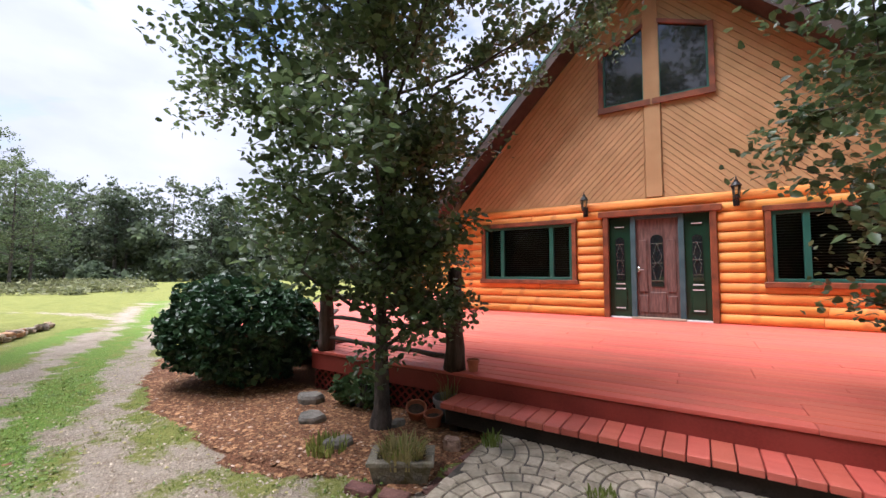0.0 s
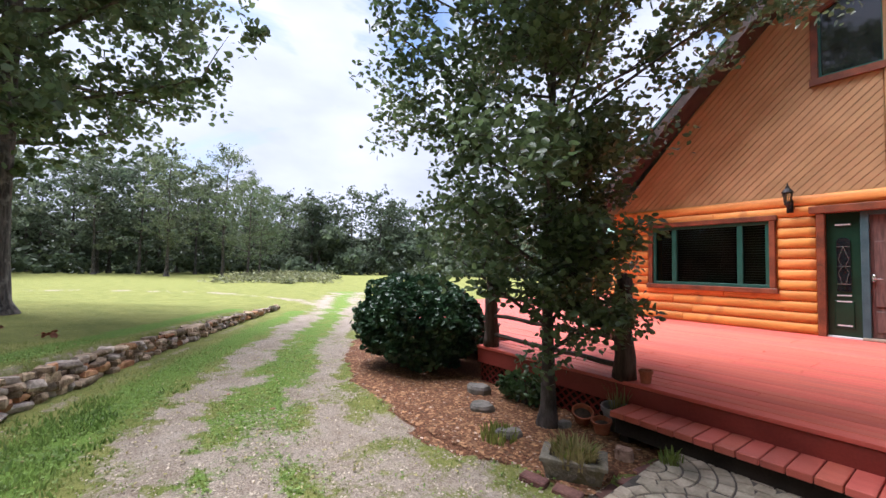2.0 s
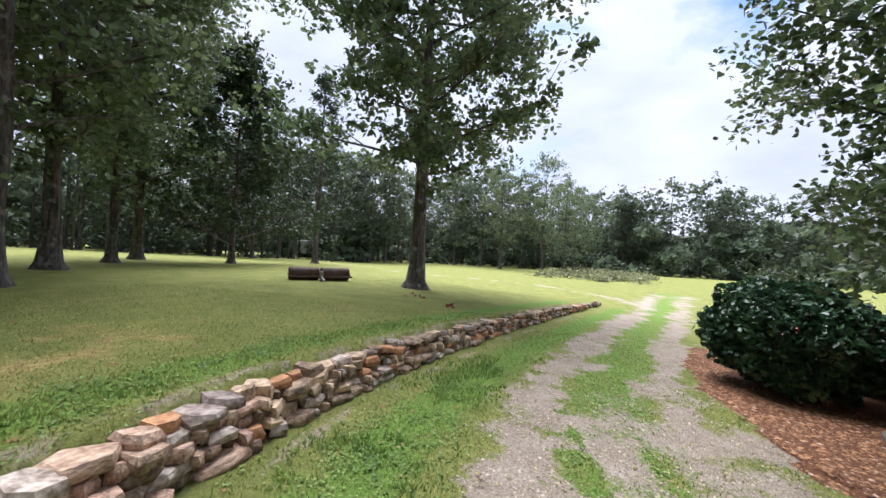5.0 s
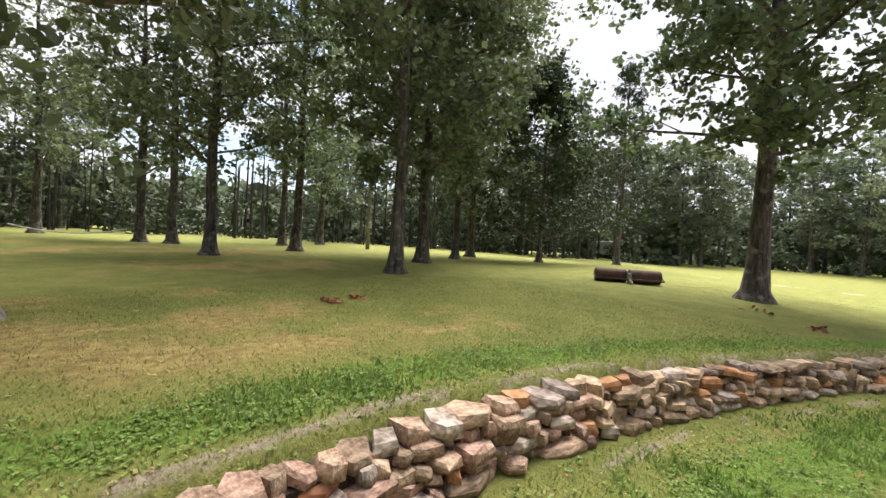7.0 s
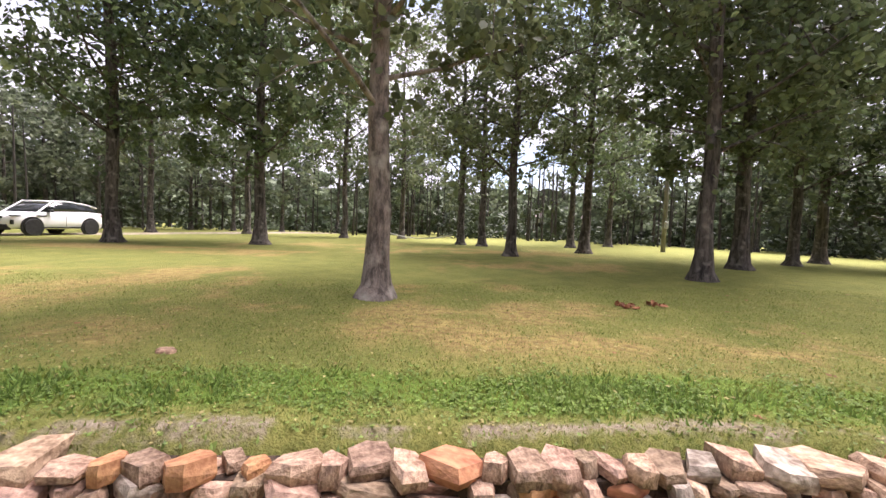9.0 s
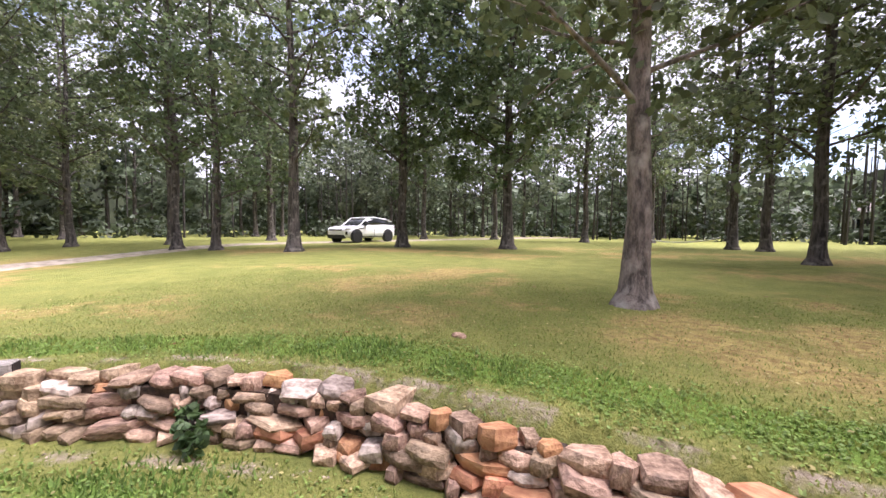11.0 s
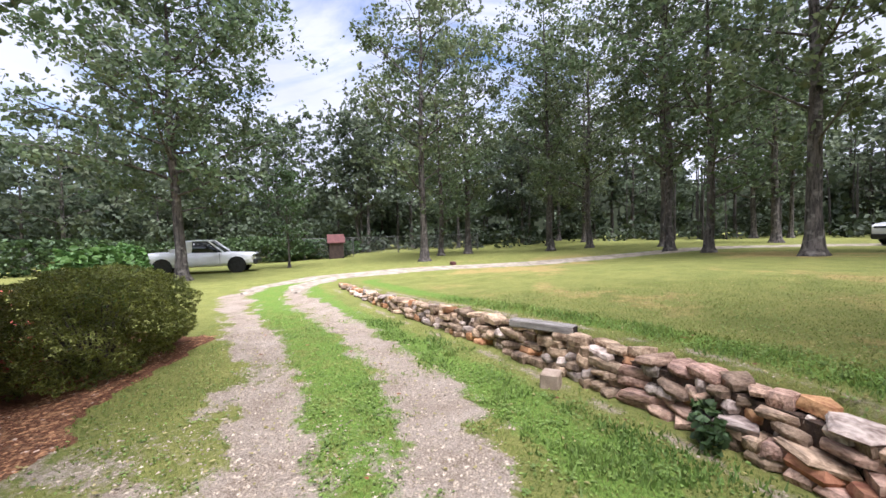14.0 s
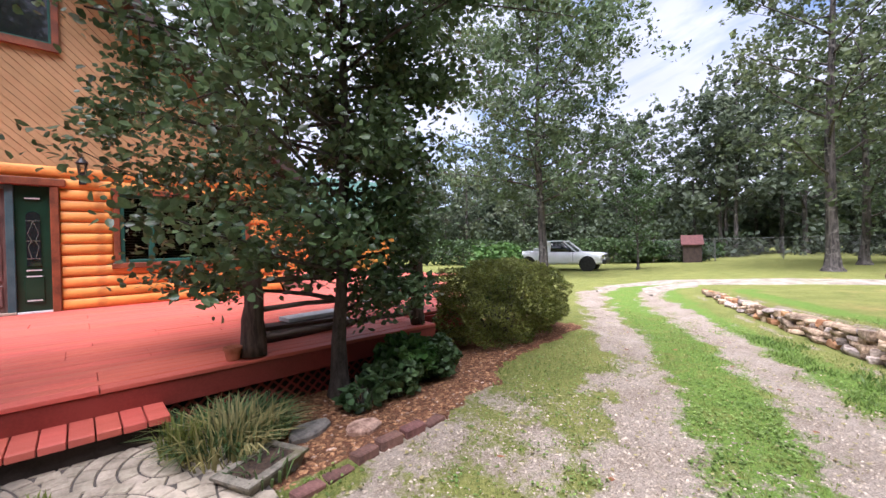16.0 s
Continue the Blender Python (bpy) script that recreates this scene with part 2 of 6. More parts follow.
M_TYRE = material("black_rubber", (0.012, 0.012, 0.012), (0.025, 0.025, 0.025), 8, 0.8, bump=0.2)
M_RIM = material("dark_alloy", (0.05, 0.05, 0.055), (0.09, 0.09, 0.095), 6, 0.35, metal=0.8, bump=0)
M_CHROME = material("bright_metal", (0.5, 0.5, 0.5), (0.65, 0.65, 0.65), 6, 0.25, metal=0.9, bump=0)
M_LAMPGLASS = glass_material("frosted_lamp_glass", (0.85, 0.85, 0.82), 0.3)
M_RUSTMETAL = material("brown_rusted_steel", (0.05, 0.03, 0.022), (0.12, 0.07, 0.05), 4, 0.8, metal=0.2, bump=0.4)
M_TIMBER = material("grey_old_timber", (0.16, 0.14, 0.12), (0.36, 0.33, 0.30), 5, 0.9, stretch=(0.6, 6, 6), bump=0.6)
M_POLE = material("silvered_pole_wood", (0.15, 0.14, 0.135), (0.27, 0.26, 0.25), 4, 0.9, stretch=(5, 5, 0.5), bump=0.5)
M_REDSHED = material("faded_red_boards", (0.085, 0.034, 0.03), (0.15, 0.058, 0.05), 4, 0.85, bump=0.2)
M_PALE = material("pale_painted_metal", (0.55, 0.56, 0.56), (0.68, 0.69, 0.69), 3, 0.5, bump=0.05)
M_CONCRETE = material("buff_concrete", (0.28, 0.21, 0.15), (0.42, 0.33, 0.25), 8, 0.9, bump=0.4)
M_WINDOW = material("dark_window_glass", (0.010, 0.012, 0.014), (0.016, 0.018, 0.02), 2, 0.04, bump=0, spec=0.9)
M_BLIND = material("grey_blind_slat", (0.15, 0.15, 0.145), (0.24, 0.24, 0.23), 4, 0.6, bump=0)
M_ROPE = material("white_rope", (0.6, 0.6, 0.57), (0.72, 0.72, 0.7), 20, 0.8, bump=0.2)
# Near-black painted in for shade; also the old timber's dark end.
M_DARK = material("dark_shade_and_wood", (0.02, 0.014, 0.012), (0.04, 0.028, 0.022), 4, 0.95)


# ---- mesh helpers ----
class Geo:
    """Gathers vertices and faces of one mesh."""

    def __init__(self):
        self.v, self.f = [], []

    def add(self, verts, faces):
        n = len(self.v)
        self.v += [tuple(p) for p in verts]
        self.f += [tuple(n + i for i in face) for face in faces]
        return self

    def box(self, x0, x1, y0, y1, z0, z1, bevel=0.0, m=None):
        """A box with chamfered upright and level edges."""
        bm = bmesh.new()
        bmesh.ops.create_cube(bm, size=1.0)
        for v in bm.verts:
            v.co = Vector(((x0 + x1) / 2 + v.co.x * (x1 - x0), (y0 + y1) / 2 + v.co.y * (y1 - y0), (z0 + z1) / 2 + v.co.z * (z1 - z0)))
        if bevel:
            bmesh.ops.bevel(bm, geom=list(bm.edges), offset=bevel, segments=1, affect="EDGES")
        if m is not None:
            bmesh.ops.transform(bm, matrix=m, verts=list(bm.verts))
        bm.verts.index_update()
        self.add([v.co for v in bm.verts], [[v.index for v in f.verts] for f in bm.faces])
        bm.free()
        return self

    def tube(self, points, radii, sides=8, cap=True, squash=1.0, wob=0.0, seed=0):
        """A tapered tube along points."""
        rng = random.Random(seed)
        pts = [Vector(p) for p in points]
        n0 = len(self.v)
        prev = None
        for i, p in enumerate(pts):
            d = (pts[min(i + 1, len(pts) - 1)] - pts[max(i - 1, 0)]).normalized()
            if prev is None:
                side = d.cross(Vector((0, 0, 1)) if abs(d.z) < 0.9 else Vector((1, 0, 0))).normalized()
            else:
                side = (prev - d * prev.dot(d)).normalized()
            prev = side
            other = d.cross(side)
            for k in range(sides):
                a = 2 * math.pi * k / sides
                r = radii[i] * (1 + wob * (rng.random() - 0.5))
                self.v.append(tuple(p + side * math.cos(a) * r + other * math.sin(a) * r * squash))
        for i in range(len(pts) - 1):
            for k in range(sides):
                a, b = n0 + i * sides + k, n0 + i * sides + (k + 1) % sides
                self.f.append((a, b, b + sides, a + sides))
        if cap:
            self.f.append(tuple(n0 + k for k in reversed(range(sides))))
            self.f.append(tuple(n0 + (len(pts) - 1) * sides + k for k in range(sides)))
        return self

    def lathe(self, rings, sides=16, at=(0, 0, 0)):
        """A turned body from (radius, height) rings."""
        n0 = len(self.v)
        for r, z in rings:
            for k in range(sides):
                a = 2 * math.pi * k / sides
                self.v.append((at[0] + r * math.cos(a), at[1] + r * math.sin(a), at[2] + z))
        for i in range(len(rings) - 1):
            for k in range(sides):
                a, b = n0 + i * sides + k, n0 + i * sides + (k + 1) % sides
                self.f.append((a, b, b + sides, a + sides))
        self.f.append(tuple(n0 + k for k in reversed(range(sides))))
        self.f.append(tuple(n0 + (len(rings) - 1) * sides + k for k in range(sides)))
        return self

    def prism(self, outline, y0, y1, axis="y"):
        """An outline pushed from y0 to y1: (x, z) pairs along y, or (y, z) pairs along x."""
        n = len(outline)
        put = (lambda a, b, c: (a, c, b)) if axis == "y" else (lambda a, b, c: (c, a, b))
        verts = [put(a, b, y0) for a, b in outline] + [put(a, b, y1) for a, b in outline]
        faces = [tuple(range(n)), tuple(reversed(range(n, 2 * n)))] + [(i, n + i, n + (i + 1) % n, (i + 1) % n) for i in range(n)]
        return self.add(verts, faces)

    def mesh(self, name, mat, smooth=False):
        me = bpy.data.meshes.new(name)
        me.from_pydata(self.v, [], self.f)
        bm = bmesh.new()
        bm.from_mesh(me)
        if len(bm.faces) < 20000:
            bmesh.ops.recalc_face_normals(bm, faces=list(bm.faces))
        bm.to_mesh(me)
        bm.free()
        me.materials.append(mat)
        if smooth:
            me.polygons.foreach_set("use_smooth", [True] * len(me.polygons))
        me.update()
        return me


def part(name, geo, mat, parent=None, label="", smooth=False, m=None):
    """One mesh object under a thing or a part."""
    ob = new(name, geo if isinstance(geo, bpy.types.Mesh) else geo.mesh(name, mat, smooth))
    if m is not None:
        ob.matrix_basis = m
    if parent is not None:
        ob.parent = parent
    return tagged(ob, label)


def thing(name, x, y, z, turn=0.0, label="", category="", group="", kind=""):
    ob = new(name)
    ob.matrix_basis = pose(x, y, z, 0, 0, turn)
    ob.empty_display_size = 0.2
    return tagged(ob, label, category, group, kind)


def raw_mesh(name, verts, faces, mat, smooth=False):
    """A large mesh from arrays of triangles or quads."""
    me = bpy.data.meshes.new(name)
    n, k = faces.shape
    me.vertices.add(len(verts))
    me.vertices.foreach_set("co", np.asarray(verts, dtype=np.float32).ravel())
    me.loops.add(n * k)
    me.loops.foreach_set("vertex_index", faces.astype(np.int32).ravel())
    me.polygons.add(n)
    me.polygons.foreach_set("loop_start", np.arange(0, n * k, k, dtype=np.int32))
    me.polygons.foreach_set("loop_total", np.full(n, k, dtype=np.int32))
    if smooth:
        me.polygons.foreach_set("use_smooth", np.ones(n, dtype=bool))
    me.materials.append(mat)
    me.update()
    me.validate()
    return me


def clip(poly, a, b, c):
    """The part of a convex outline where a * x + b * y <= c."""
    out = []
    for i, p in enumerate(poly):
        q = poly[(i + 1) % len(poly)]
        dp, dq = a * p[0] + b * p[1] - c, a * q[0] + b * q[1] - c
        if dp <= 0:
            out.append(p)
        if (dp < 0) != (dq < 0) and abs(dp - dq) > 1e-9:
            k = dp / (dp - dq)
            out.append((p[0] + k * (q[0] - p[0]), p[1] + k * (q[1] - p[1])))
    return out


def smooth01(x):
    x = np.clip(x, 0, 1)
    return x * x * (3 - 2 * x)


def wave(x, y, scale, seed=0):
    """Soft value noise between 0 and 1 on arrays."""
    x, y = np.asarray(x, float) * scale + seed * 17.3, np.asarray(y, float) * scale - seed * 9.1
    xi, yi = np.floor(x), np.floor(y)
    fx, fy = smooth01(x - xi), smooth01(y - yi)
    h = lambda a, b: np.modf(np.abs(np.sin(a * 127.1 + b * 311.7) * 43758.5453))[0]
    return (h(xi, yi) * (1 - fx) + h(xi + 1, yi) * fx) * (1 - fy) + (h(xi, yi + 1) * (1 - fx) + h(xi + 1, yi + 1) * fx) * fy


# ---- the plan of the ground ----
WALL_X = [-15.2, -11.1, -8.0, -6.9, -5.4, -4.4, -3.4, -2.3, -1.4, 0.4, 1.6, 2.6, 3.3, 4.0, 5.1, 6.4, 7.8, 10.2, 13.2]
WALL_Y = [3.65, 1.35, -0.28, -0.84, -1.5, -1.95, -2.3, -2.55, -2.68, -2.76, -2.78, -2.72, -2.55, -2.22, -1.65, -0.85, 0.05, 1.5, 3.0]
HEIGHT_X = [-15.2, -12, -8, -5, -2, 0.6, 3.5, 6, 9, 13.2]
HEIGHT_Z = [0.09, 0.20, 0.30, 0.38, 0.42, 0.395, 0.45, 0.40, 0.26, 0.08]
TRACK_WALL = [(-22, 8.4), (-14, 4.6), (-10.5, 2.8), (-7.8, 1.45), (-4.6, -0.1), (-3.2, -0.45), (0, -0.75), (3.1, -0.62), (3.9, -0.45), (5.0, -0.15), (7.3, 1.1), (9.3, 2.4), (11.3, 3.6), (13.2, 4.3), (15.2, 3.9), (17.2, 1.3), (18.4, -2), (19.4, -6), (20.3, -12.5), (19.6, -17), (17.5, -22), (13, -32), (8, -44)]
TRACK_HOUSE = [(-22, 9.8), (-14.2, 6.0), (-8, 2.9), (-4.8, 1.45), (-3.1, 0.95), (0, 0.7), (2.9, 0.62), (3.65, 0.88), (5.3, 1.58), (7.2, 2.7), (9.2, 4.1), (11.3, 5.2), (13.3, 5.45), (16, 4.7), (18.4, 1.6), (19.6, -2), (20.4, -6), (21.2, -12.5), (20.6, -18), (18.8, -23), (14.5, -33), (9.5, -44)]
LOOP_FAR = [(-14.5, 5.2), (-18, 4.9), (-24, 2.2), (-28, -2), (-31, -9), (-34, -18)]
BED_LEFT = [(-7.8, 3.3), (-6.2, 2.3), (-4.8, 1.8), (-3.5, 1.8), (-2.5, 1.93), (-1.6, 2.15), (-1.55, 3.6), (-8.0, 5.0)]
BED_RIGHT = [(1.35, 1.98), (2.75, 2.15), (3.7, 2.25), (4.15, 2.7), (4.9, 2.95), (6.9, 3.1), (7.4, 5.0), (1.1, 4.0), (1.1, 2.6)]
PAVING = (-1.52, 1.32, 1.55, 3.3)


def lane(x, y, line):
    """Distance from the arrays of places to a line of points."""
    best = np.full(np.shape(x), 1e9)
    for (ax, ay), (bx, by) in zip(line, line[1:]):
        dx, dy = bx - ax, by - ay
        k = np.clip(((x - ax) * dx + (y - ay) * dy) / (dx * dx + dy * dy), 0, 1)
        best = np.minimum(best, np.hypot(x - ax - k * dx, y - ay - k * dy))
    return best


def inside(x, y, outline):
    hit = np.zeros(np.shape(x), bool)
    for (ax, ay), (bx, by) in zip(outline, outline[1:] + outline[:1]):
        cross = ((ay > y) != (by > y)) & (x < (bx - ax) * (y - ay) / (by - ay + 1e-12) + ax)
        hit ^= cross
    return hit


def ground_z(x, y):
    x, y = np.asarray(x, float), np.asarray(y, float)
    s = np.interp(x, WALL_X, WALL_Y) - y
    s = np.where((x < -15.2), (-0.55 * (-15.2 - x) + 3.65) - y, np.where(x > 13.2, 3.0 + 0.55 * (x - 13.2) - y, s))
    top = np.interp(x, HEIGHT_X, HEIGHT_Z)
    far = 0.5 - 0.42 * smooth01((-x - 16) / 35) - 0.5 * smooth01((x - 11) / 8) * smooth01((y + 15) / 12)
    out = smooth01((-15 - x) / 4) + smooth01((x - 13) / 4)
    up = smooth01((s - 0.2) / 0.18) * (1 - out) + smooth01(s / 9) * out
    z = up * (top + (far - top) * smooth01(s / 9))
    z = z - 0.22 * smooth01((x - 12) / 8) * smooth01((y - 4) / 6)
    near = np.exp(-(x * x + y * y) / 900)
    z = z + near * 0.022 * (wave(x, y, 0.9, 3) - 0.5) + 0.10 * (wave(x, y, 0.12, 5) - 0.5) * smooth01((np.hypot(x, y) - 6) / 10)
    bed = inside(x, y, BED_LEFT) | inside(x, y, BED_RIGHT)
    return np.where(bed & (y < 3.4), z + 0.03, z)


def zones(x, y):
    """How much gravel, mulch and dry grass lies at each place."""
    n1, n2, n3 = wave(x, y, 1.1, 1), wave(x, y, 3.7, 2), wave(x, y, 9.0, 7)
    ragged = 0.28 * (n1 - 0.5) + 0.34 * (n2 - 0.5) + 0.3 * (n3 - 0.5)
    a, b = lane(x, y, TRACK_WALL), lane(x, y, TRACK_HOUSE)
    wide = 0.36
    gravel = np.maximum(smooth01((wide + 0.12 + ragged - a) / 0.3), smooth01((wide + 0.1 + ragged - b) / 0.3))
    apron = smooth01((x > -5.4) * (x < 4.4) * (y > 0.1) * (y < 2.4) * (0.4 + 1.1 * (n2 - 0.25) + 0.3 * (n1 - 0.5)))
    apron = apron * smooth01((5.4 + x) / 2.2) * smooth01((4.4 - x) / 1.6)
    gravel = np.maximum(gravel, apron)
    gravel = np.maximum(gravel, 0.75 * smooth01((0.5 + ragged - lane(x, y, LOOP_FAR)) / 0.4))
    mulch = np.where(inside(x + 0.25 * (n2 - 0.5), y + 0.25 * (n1 - 0.5), BED_LEFT) | inside(x + 0.2 * (n2 - 0.5), y + 0.2 * (n1 - 0.5), BED_RIGHT), 1.0, 0.0)
    s = np.interp(x, WALL_X, WALL_Y) - y
    strip = smooth01(1 - np.abs(s - 0.44 - 0.2 * (n1 - 0.5)) / 0.15) * (np.abs(x) < 13) * smooth01((n2 - 0.2) / 0.3)
    foot = smooth01(1 - np.abs(s + 0.28) / 0.16) * (np.abs(x) < 13) * smooth01((n2 - 0.3) / 0.3)
    lawn = smooth01((s - 1.0) / 1.2) * smooth01((30 - np.hypot(x, y)) / 12)
    dry = lawn * smooth01((x + 9.5) / 5) * smooth01((0.5 * wave(x, y, 0.33, 11) + 0.3 * n1 + 0.2 * n2 - 0.40) / 0.26)
    for cx, cy, r in ((0.9, -5.3, 0.7), (-0.9, -4.9, 0.75), (3.6, -4.9, 0.8), (-2.2, -4.7, 0.8), (5.6, -6.6, 1.2)):
        dry = np.maximum(dry, np.exp(-((x - cx) ** 2 + (y - cy) ** 2) / r ** 2) * (0.45 + 0.9 * n2))
    bare = np.clip(np.maximum(strip, foot), 0, 1) * 0.85
    gravel = np.clip(gravel, 0, 1) * (1 - 0.4 * smooth01((wave(x, y, 2.1, 21) - 0.55) / 0.25) * smooth01((n3 - 0.2) / 0.5))
    lush = np.maximum(smooth01(1 - np.abs(s - 0.95) / 0.6), 0.9 * smooth01(1 - np.abs(s + 0.95) / 0.75)) * (np.abs(x) < 14)
    lush = np.maximum(lush, 0.7 * smooth01((0.75 - np.minimum(np.abs(a - 0.75), np.abs(b - 0.75))) / 0.5) * (a < 1.6) * (b < 1.6))
    return gravel, mulch, np.clip(dry, 0, 1), bare, np.clip(lush * (0.6 + 0.6 * n2), 0, 1)


def spread(lo, hi, near_lo, near_hi, step):
    core = np.arange(near_lo, near_hi + step / 2, step)
    left, right, d = [], [], step
    x = near_lo
    while x > lo:
        d *= 1.075
        x -= d
        left.append(x)
    x, d = near_hi, step
    while x < hi:
        d *= 1.075
        x += d
        right.append(x)
    return np.array(left[::-1] + list(core) + right)


def ground_material():
    m = bpy.data.materials.new("ground_of_grass_gravel_and_mulch")
    m.use_nodes = True
    t = m.node_tree
    t.nodes.clear()
    add, link = t.nodes.new, t.links.new
    out, bsdf = add("ShaderNodeOutputMaterial"), add("ShaderNodeBsdfPrincipled")
    co = add("ShaderNodeTexCoord")

    def noise_ramp(scale, low, high, a=0.35, b=0.65, detail=6):
        n, r = add("ShaderNodeTexNoise"), add("ShaderNodeValToRGB")
        n.inputs["Scale"].default_value, n.inputs["Detail"].default_value = scale, detail
        n.inputs["Roughness"].default_value = 0.65
        link(co.outputs["Object"], n.inputs["Vector"])
        link(n.outputs["Fac"], r.inputs["Fac"])
        r.color_ramp.elements[0].position, r.color_ramp.elements[1].position = a, b
        r.color_ramp.elements[0].color, r.color_ramp.elements[1].color = (*low, 1), (*high, 1)
        return r.outputs["Color"], n.outputs["Fac"]

    def blend(a, b, fac):
        mx = add("ShaderNodeMix")
        mx.data_type = "RGBA"
        link(fac, mx.inputs["Factor"])
        link(a, mx.inputs["A"])
        link(b, mx.inputs["B"])
        return mx.outputs["Result"]

    def weight(name, scale, push, lo, hi):
        """A painted weight, broken up into ragged patches by noise."""
        at, n, mad, span = add("ShaderNodeAttribute"), add("ShaderNodeTexNoise"), add("ShaderNodeMath"), add("ShaderNodeMapRange")
        at.attribute_name = name
        n.inputs["Scale"].default_value, n.inputs["Detail"].default_value, n.inputs["Roughness"].default_value = scale, 8, 0.7
        link(co.outputs["Object"], n.inputs["Vector"])
        mad.operation = "MULTIPLY_ADD"
        link(n.outputs["Fac"], mad.inputs[0])
        mad.inputs[1].default_value = push
        link(at.outputs["Fac"], mad.inputs[2])
        link(mad.outputs[0], span.inputs["Value"])
        span.inputs["From Min"].default_value, span.inputs["From Max"].default_value = lo + push / 2, hi + push / 2
        span.interpolation_type = "SMOOTHSTEP"
        return span.outputs["Result"]

    green, fac = noise_ramp(26, (0.085, 0.105, 0.025), (0.30, 0.29, 0.08), 0.34, 0.66, 9)
    patch, _ = noise_ramp(1.6, (0.10, 0.14, 0.032), (0.315, 0.305, 0.09), 0.3, 0.7, 9)
    half = add("ShaderNodeValue")
    half.outputs[0].default_value = 0.5
    grass = blend(green, patch, half.outputs[0])
    dry, _ = noise_ramp(9, (0.22, 0.14, 0.06), (0.46, 0.37, 0.13), 0.32, 0.68, 9)
    rich, _ = noise_ramp(34, (0.085, 0.15, 0.025), (0.20, 0.30, 0.055), 0.32, 0.68)
    grass = blend(grass, rich, weight("lush", 9, 1.6, 0.25, 0.7))
    grass = blend(grass, dry, weight("dry", 5, 1.3, 0.1, 1.15))
    soil, _ = noise_ramp(22, (0.21, 0.16, 0.115), (0.44, 0.37, 0.28))
    grass = blend(grass, soil, weight("bare", 14, 1.7, 0.25, 1.0))
    stone, gf = noise_ramp(75, (0.16, 0.115, 0.075), (0.58, 0.49, 0.39), 0.36, 0.64)
    brown, _ = noise_ramp(2.2, (0.20, 0.15, 0.105), (0.46, 0.40, 0.33), 0.35, 0.7, 9)
    stone = blend(stone, brown, half.outputs[0])
    grass = blend(grass, stone, weight("gravel", 13, 2.2, 0.28, 0.86))
    chips, _ = noise_ramp(40, (0.06, 0.027, 0.016), (0.27, 0.125, 0.066), 0.32, 0.68)
    colour = blend(grass, chips, weight("mulch", 9, 0.8, 0.35, 0.6))
    link(colour, bsdf.inputs["Base Color"])
    bsdf.inputs["Roughness"].default_value = 0.95
    bsdf.inputs["Specular IOR Level"].default_value = 0.15
    bp = add("ShaderNodeBump")
    bp.inputs["Strength"].default_value, bp.inputs["Distance"].default_value = 0.9, 0.03
    link(gf, bp.inputs["Height"])
    link(bp.outputs["Normal"], bsdf.inputs["Normal"])
    link(bsdf.outputs["BSDF"], out.inputs["Surface"])
    return m


def build_ground():
    xs, ys = spread(-900, 900, -9, 9, 0.095), spread(-900, 900, -6.5, 4.5, 0.095)
    gx, gy = np.meshgrid(xs, ys)
    gx, gy = gx.ravel(), gy.ravel()
    verts = np.stack([gx, gy, ground_z(gx, gy)], 1)
    nx, ny = len(xs), len(ys)
    i = (np.arange(ny - 1)[:, None] * nx + np.arange(nx - 1)[None, :]).ravel()
    faces = np.stack([i, i + 1, i + nx + 1, i + nx], 1)
    me = raw_mesh("ground", verts, faces, ground_material(), True)
    for name, values in zip(("gravel", "mulch", "dry", "bare", "lush"), zones(gx, gy)):
        at = me.attributes.new(name, "FLOAT", "POINT")
        at.data.foreach_set("value", values.astype(np.float32))
    tagged(new("ground", me), "mown lawn with gravel wheel tracks and mulched beds", "ground", kind="structure")


build_ground()


def far_lane(line, half, start):
    """The pale gravel strip of one line of the drive, past the turn."""
    pts = []
    for (ax, ay), (bx, by) in zip(line, line[1:]):
        n = max(1, int(math.hypot(bx - ax, by - ay) / 0.35))
        pts += [(ax + (bx - ax) * i / n, ay + (by - ay) * i / n) for i in range(n)]
    k0 = next(i for i, p in enumerate(pts) if p[0] > start)
    pts = pts[k0:]
    verts, faces = [], []
    for i, (x, y) in enumerate(pts):
        a, b = pts[max(i - 3, 0)], pts[min(i + 3, len(pts) - 1)]
        d = math.hypot(b[0] - a[0], b[1] - a[1])
        nx, ny = -(b[1] - a[1]) / d, (b[0] - a[0]) / d
        for q in (-1.0, -0.4, 0.4, 1.0):
            w = half * q * (1 + 0.5 * (float(wave(i * 0.31, q * 3.0, 1.0, 8)) - 0.5)) * min(1.0, 0.1 + i / 8)
            px, py = x + nx * w, y + ny * w
            verts.append((px, py, float(ground_z(px, py)) + (0.035 if abs(q) < 0.9 else -0.01)))
    for i in range(len(pts) - 1):
        faces += [(4 * i + k, 4 * i + k + 1, 4 * i + k + 5, 4 * i + k + 4) for k in range(3)]
    tagged(new("lane", Geo().add(verts, faces).mesh("lane", M_LANE, True)), "pale gravel lane curving off through the lawn", "lane", kind="structure")


far_lane(TRACK_WALL, 0.5, 11.3)
far_lane(TRACK_HOUSE, 0.5, 11.3)

# ---- the house ----
FRONT, DECK, RIDGE, LEFT, RIGHT, EAVE = 9.1, 0.49, -0.73, -5.46, 4.0, 2.95
house = thing("house", RIDGE, FRONT, DECK, 0, "log-sided gabled house with tan upper boards and green roof", "house")
HOUSE_M = Matrix.Translation((-RIDGE, -FRONT, -DECK))


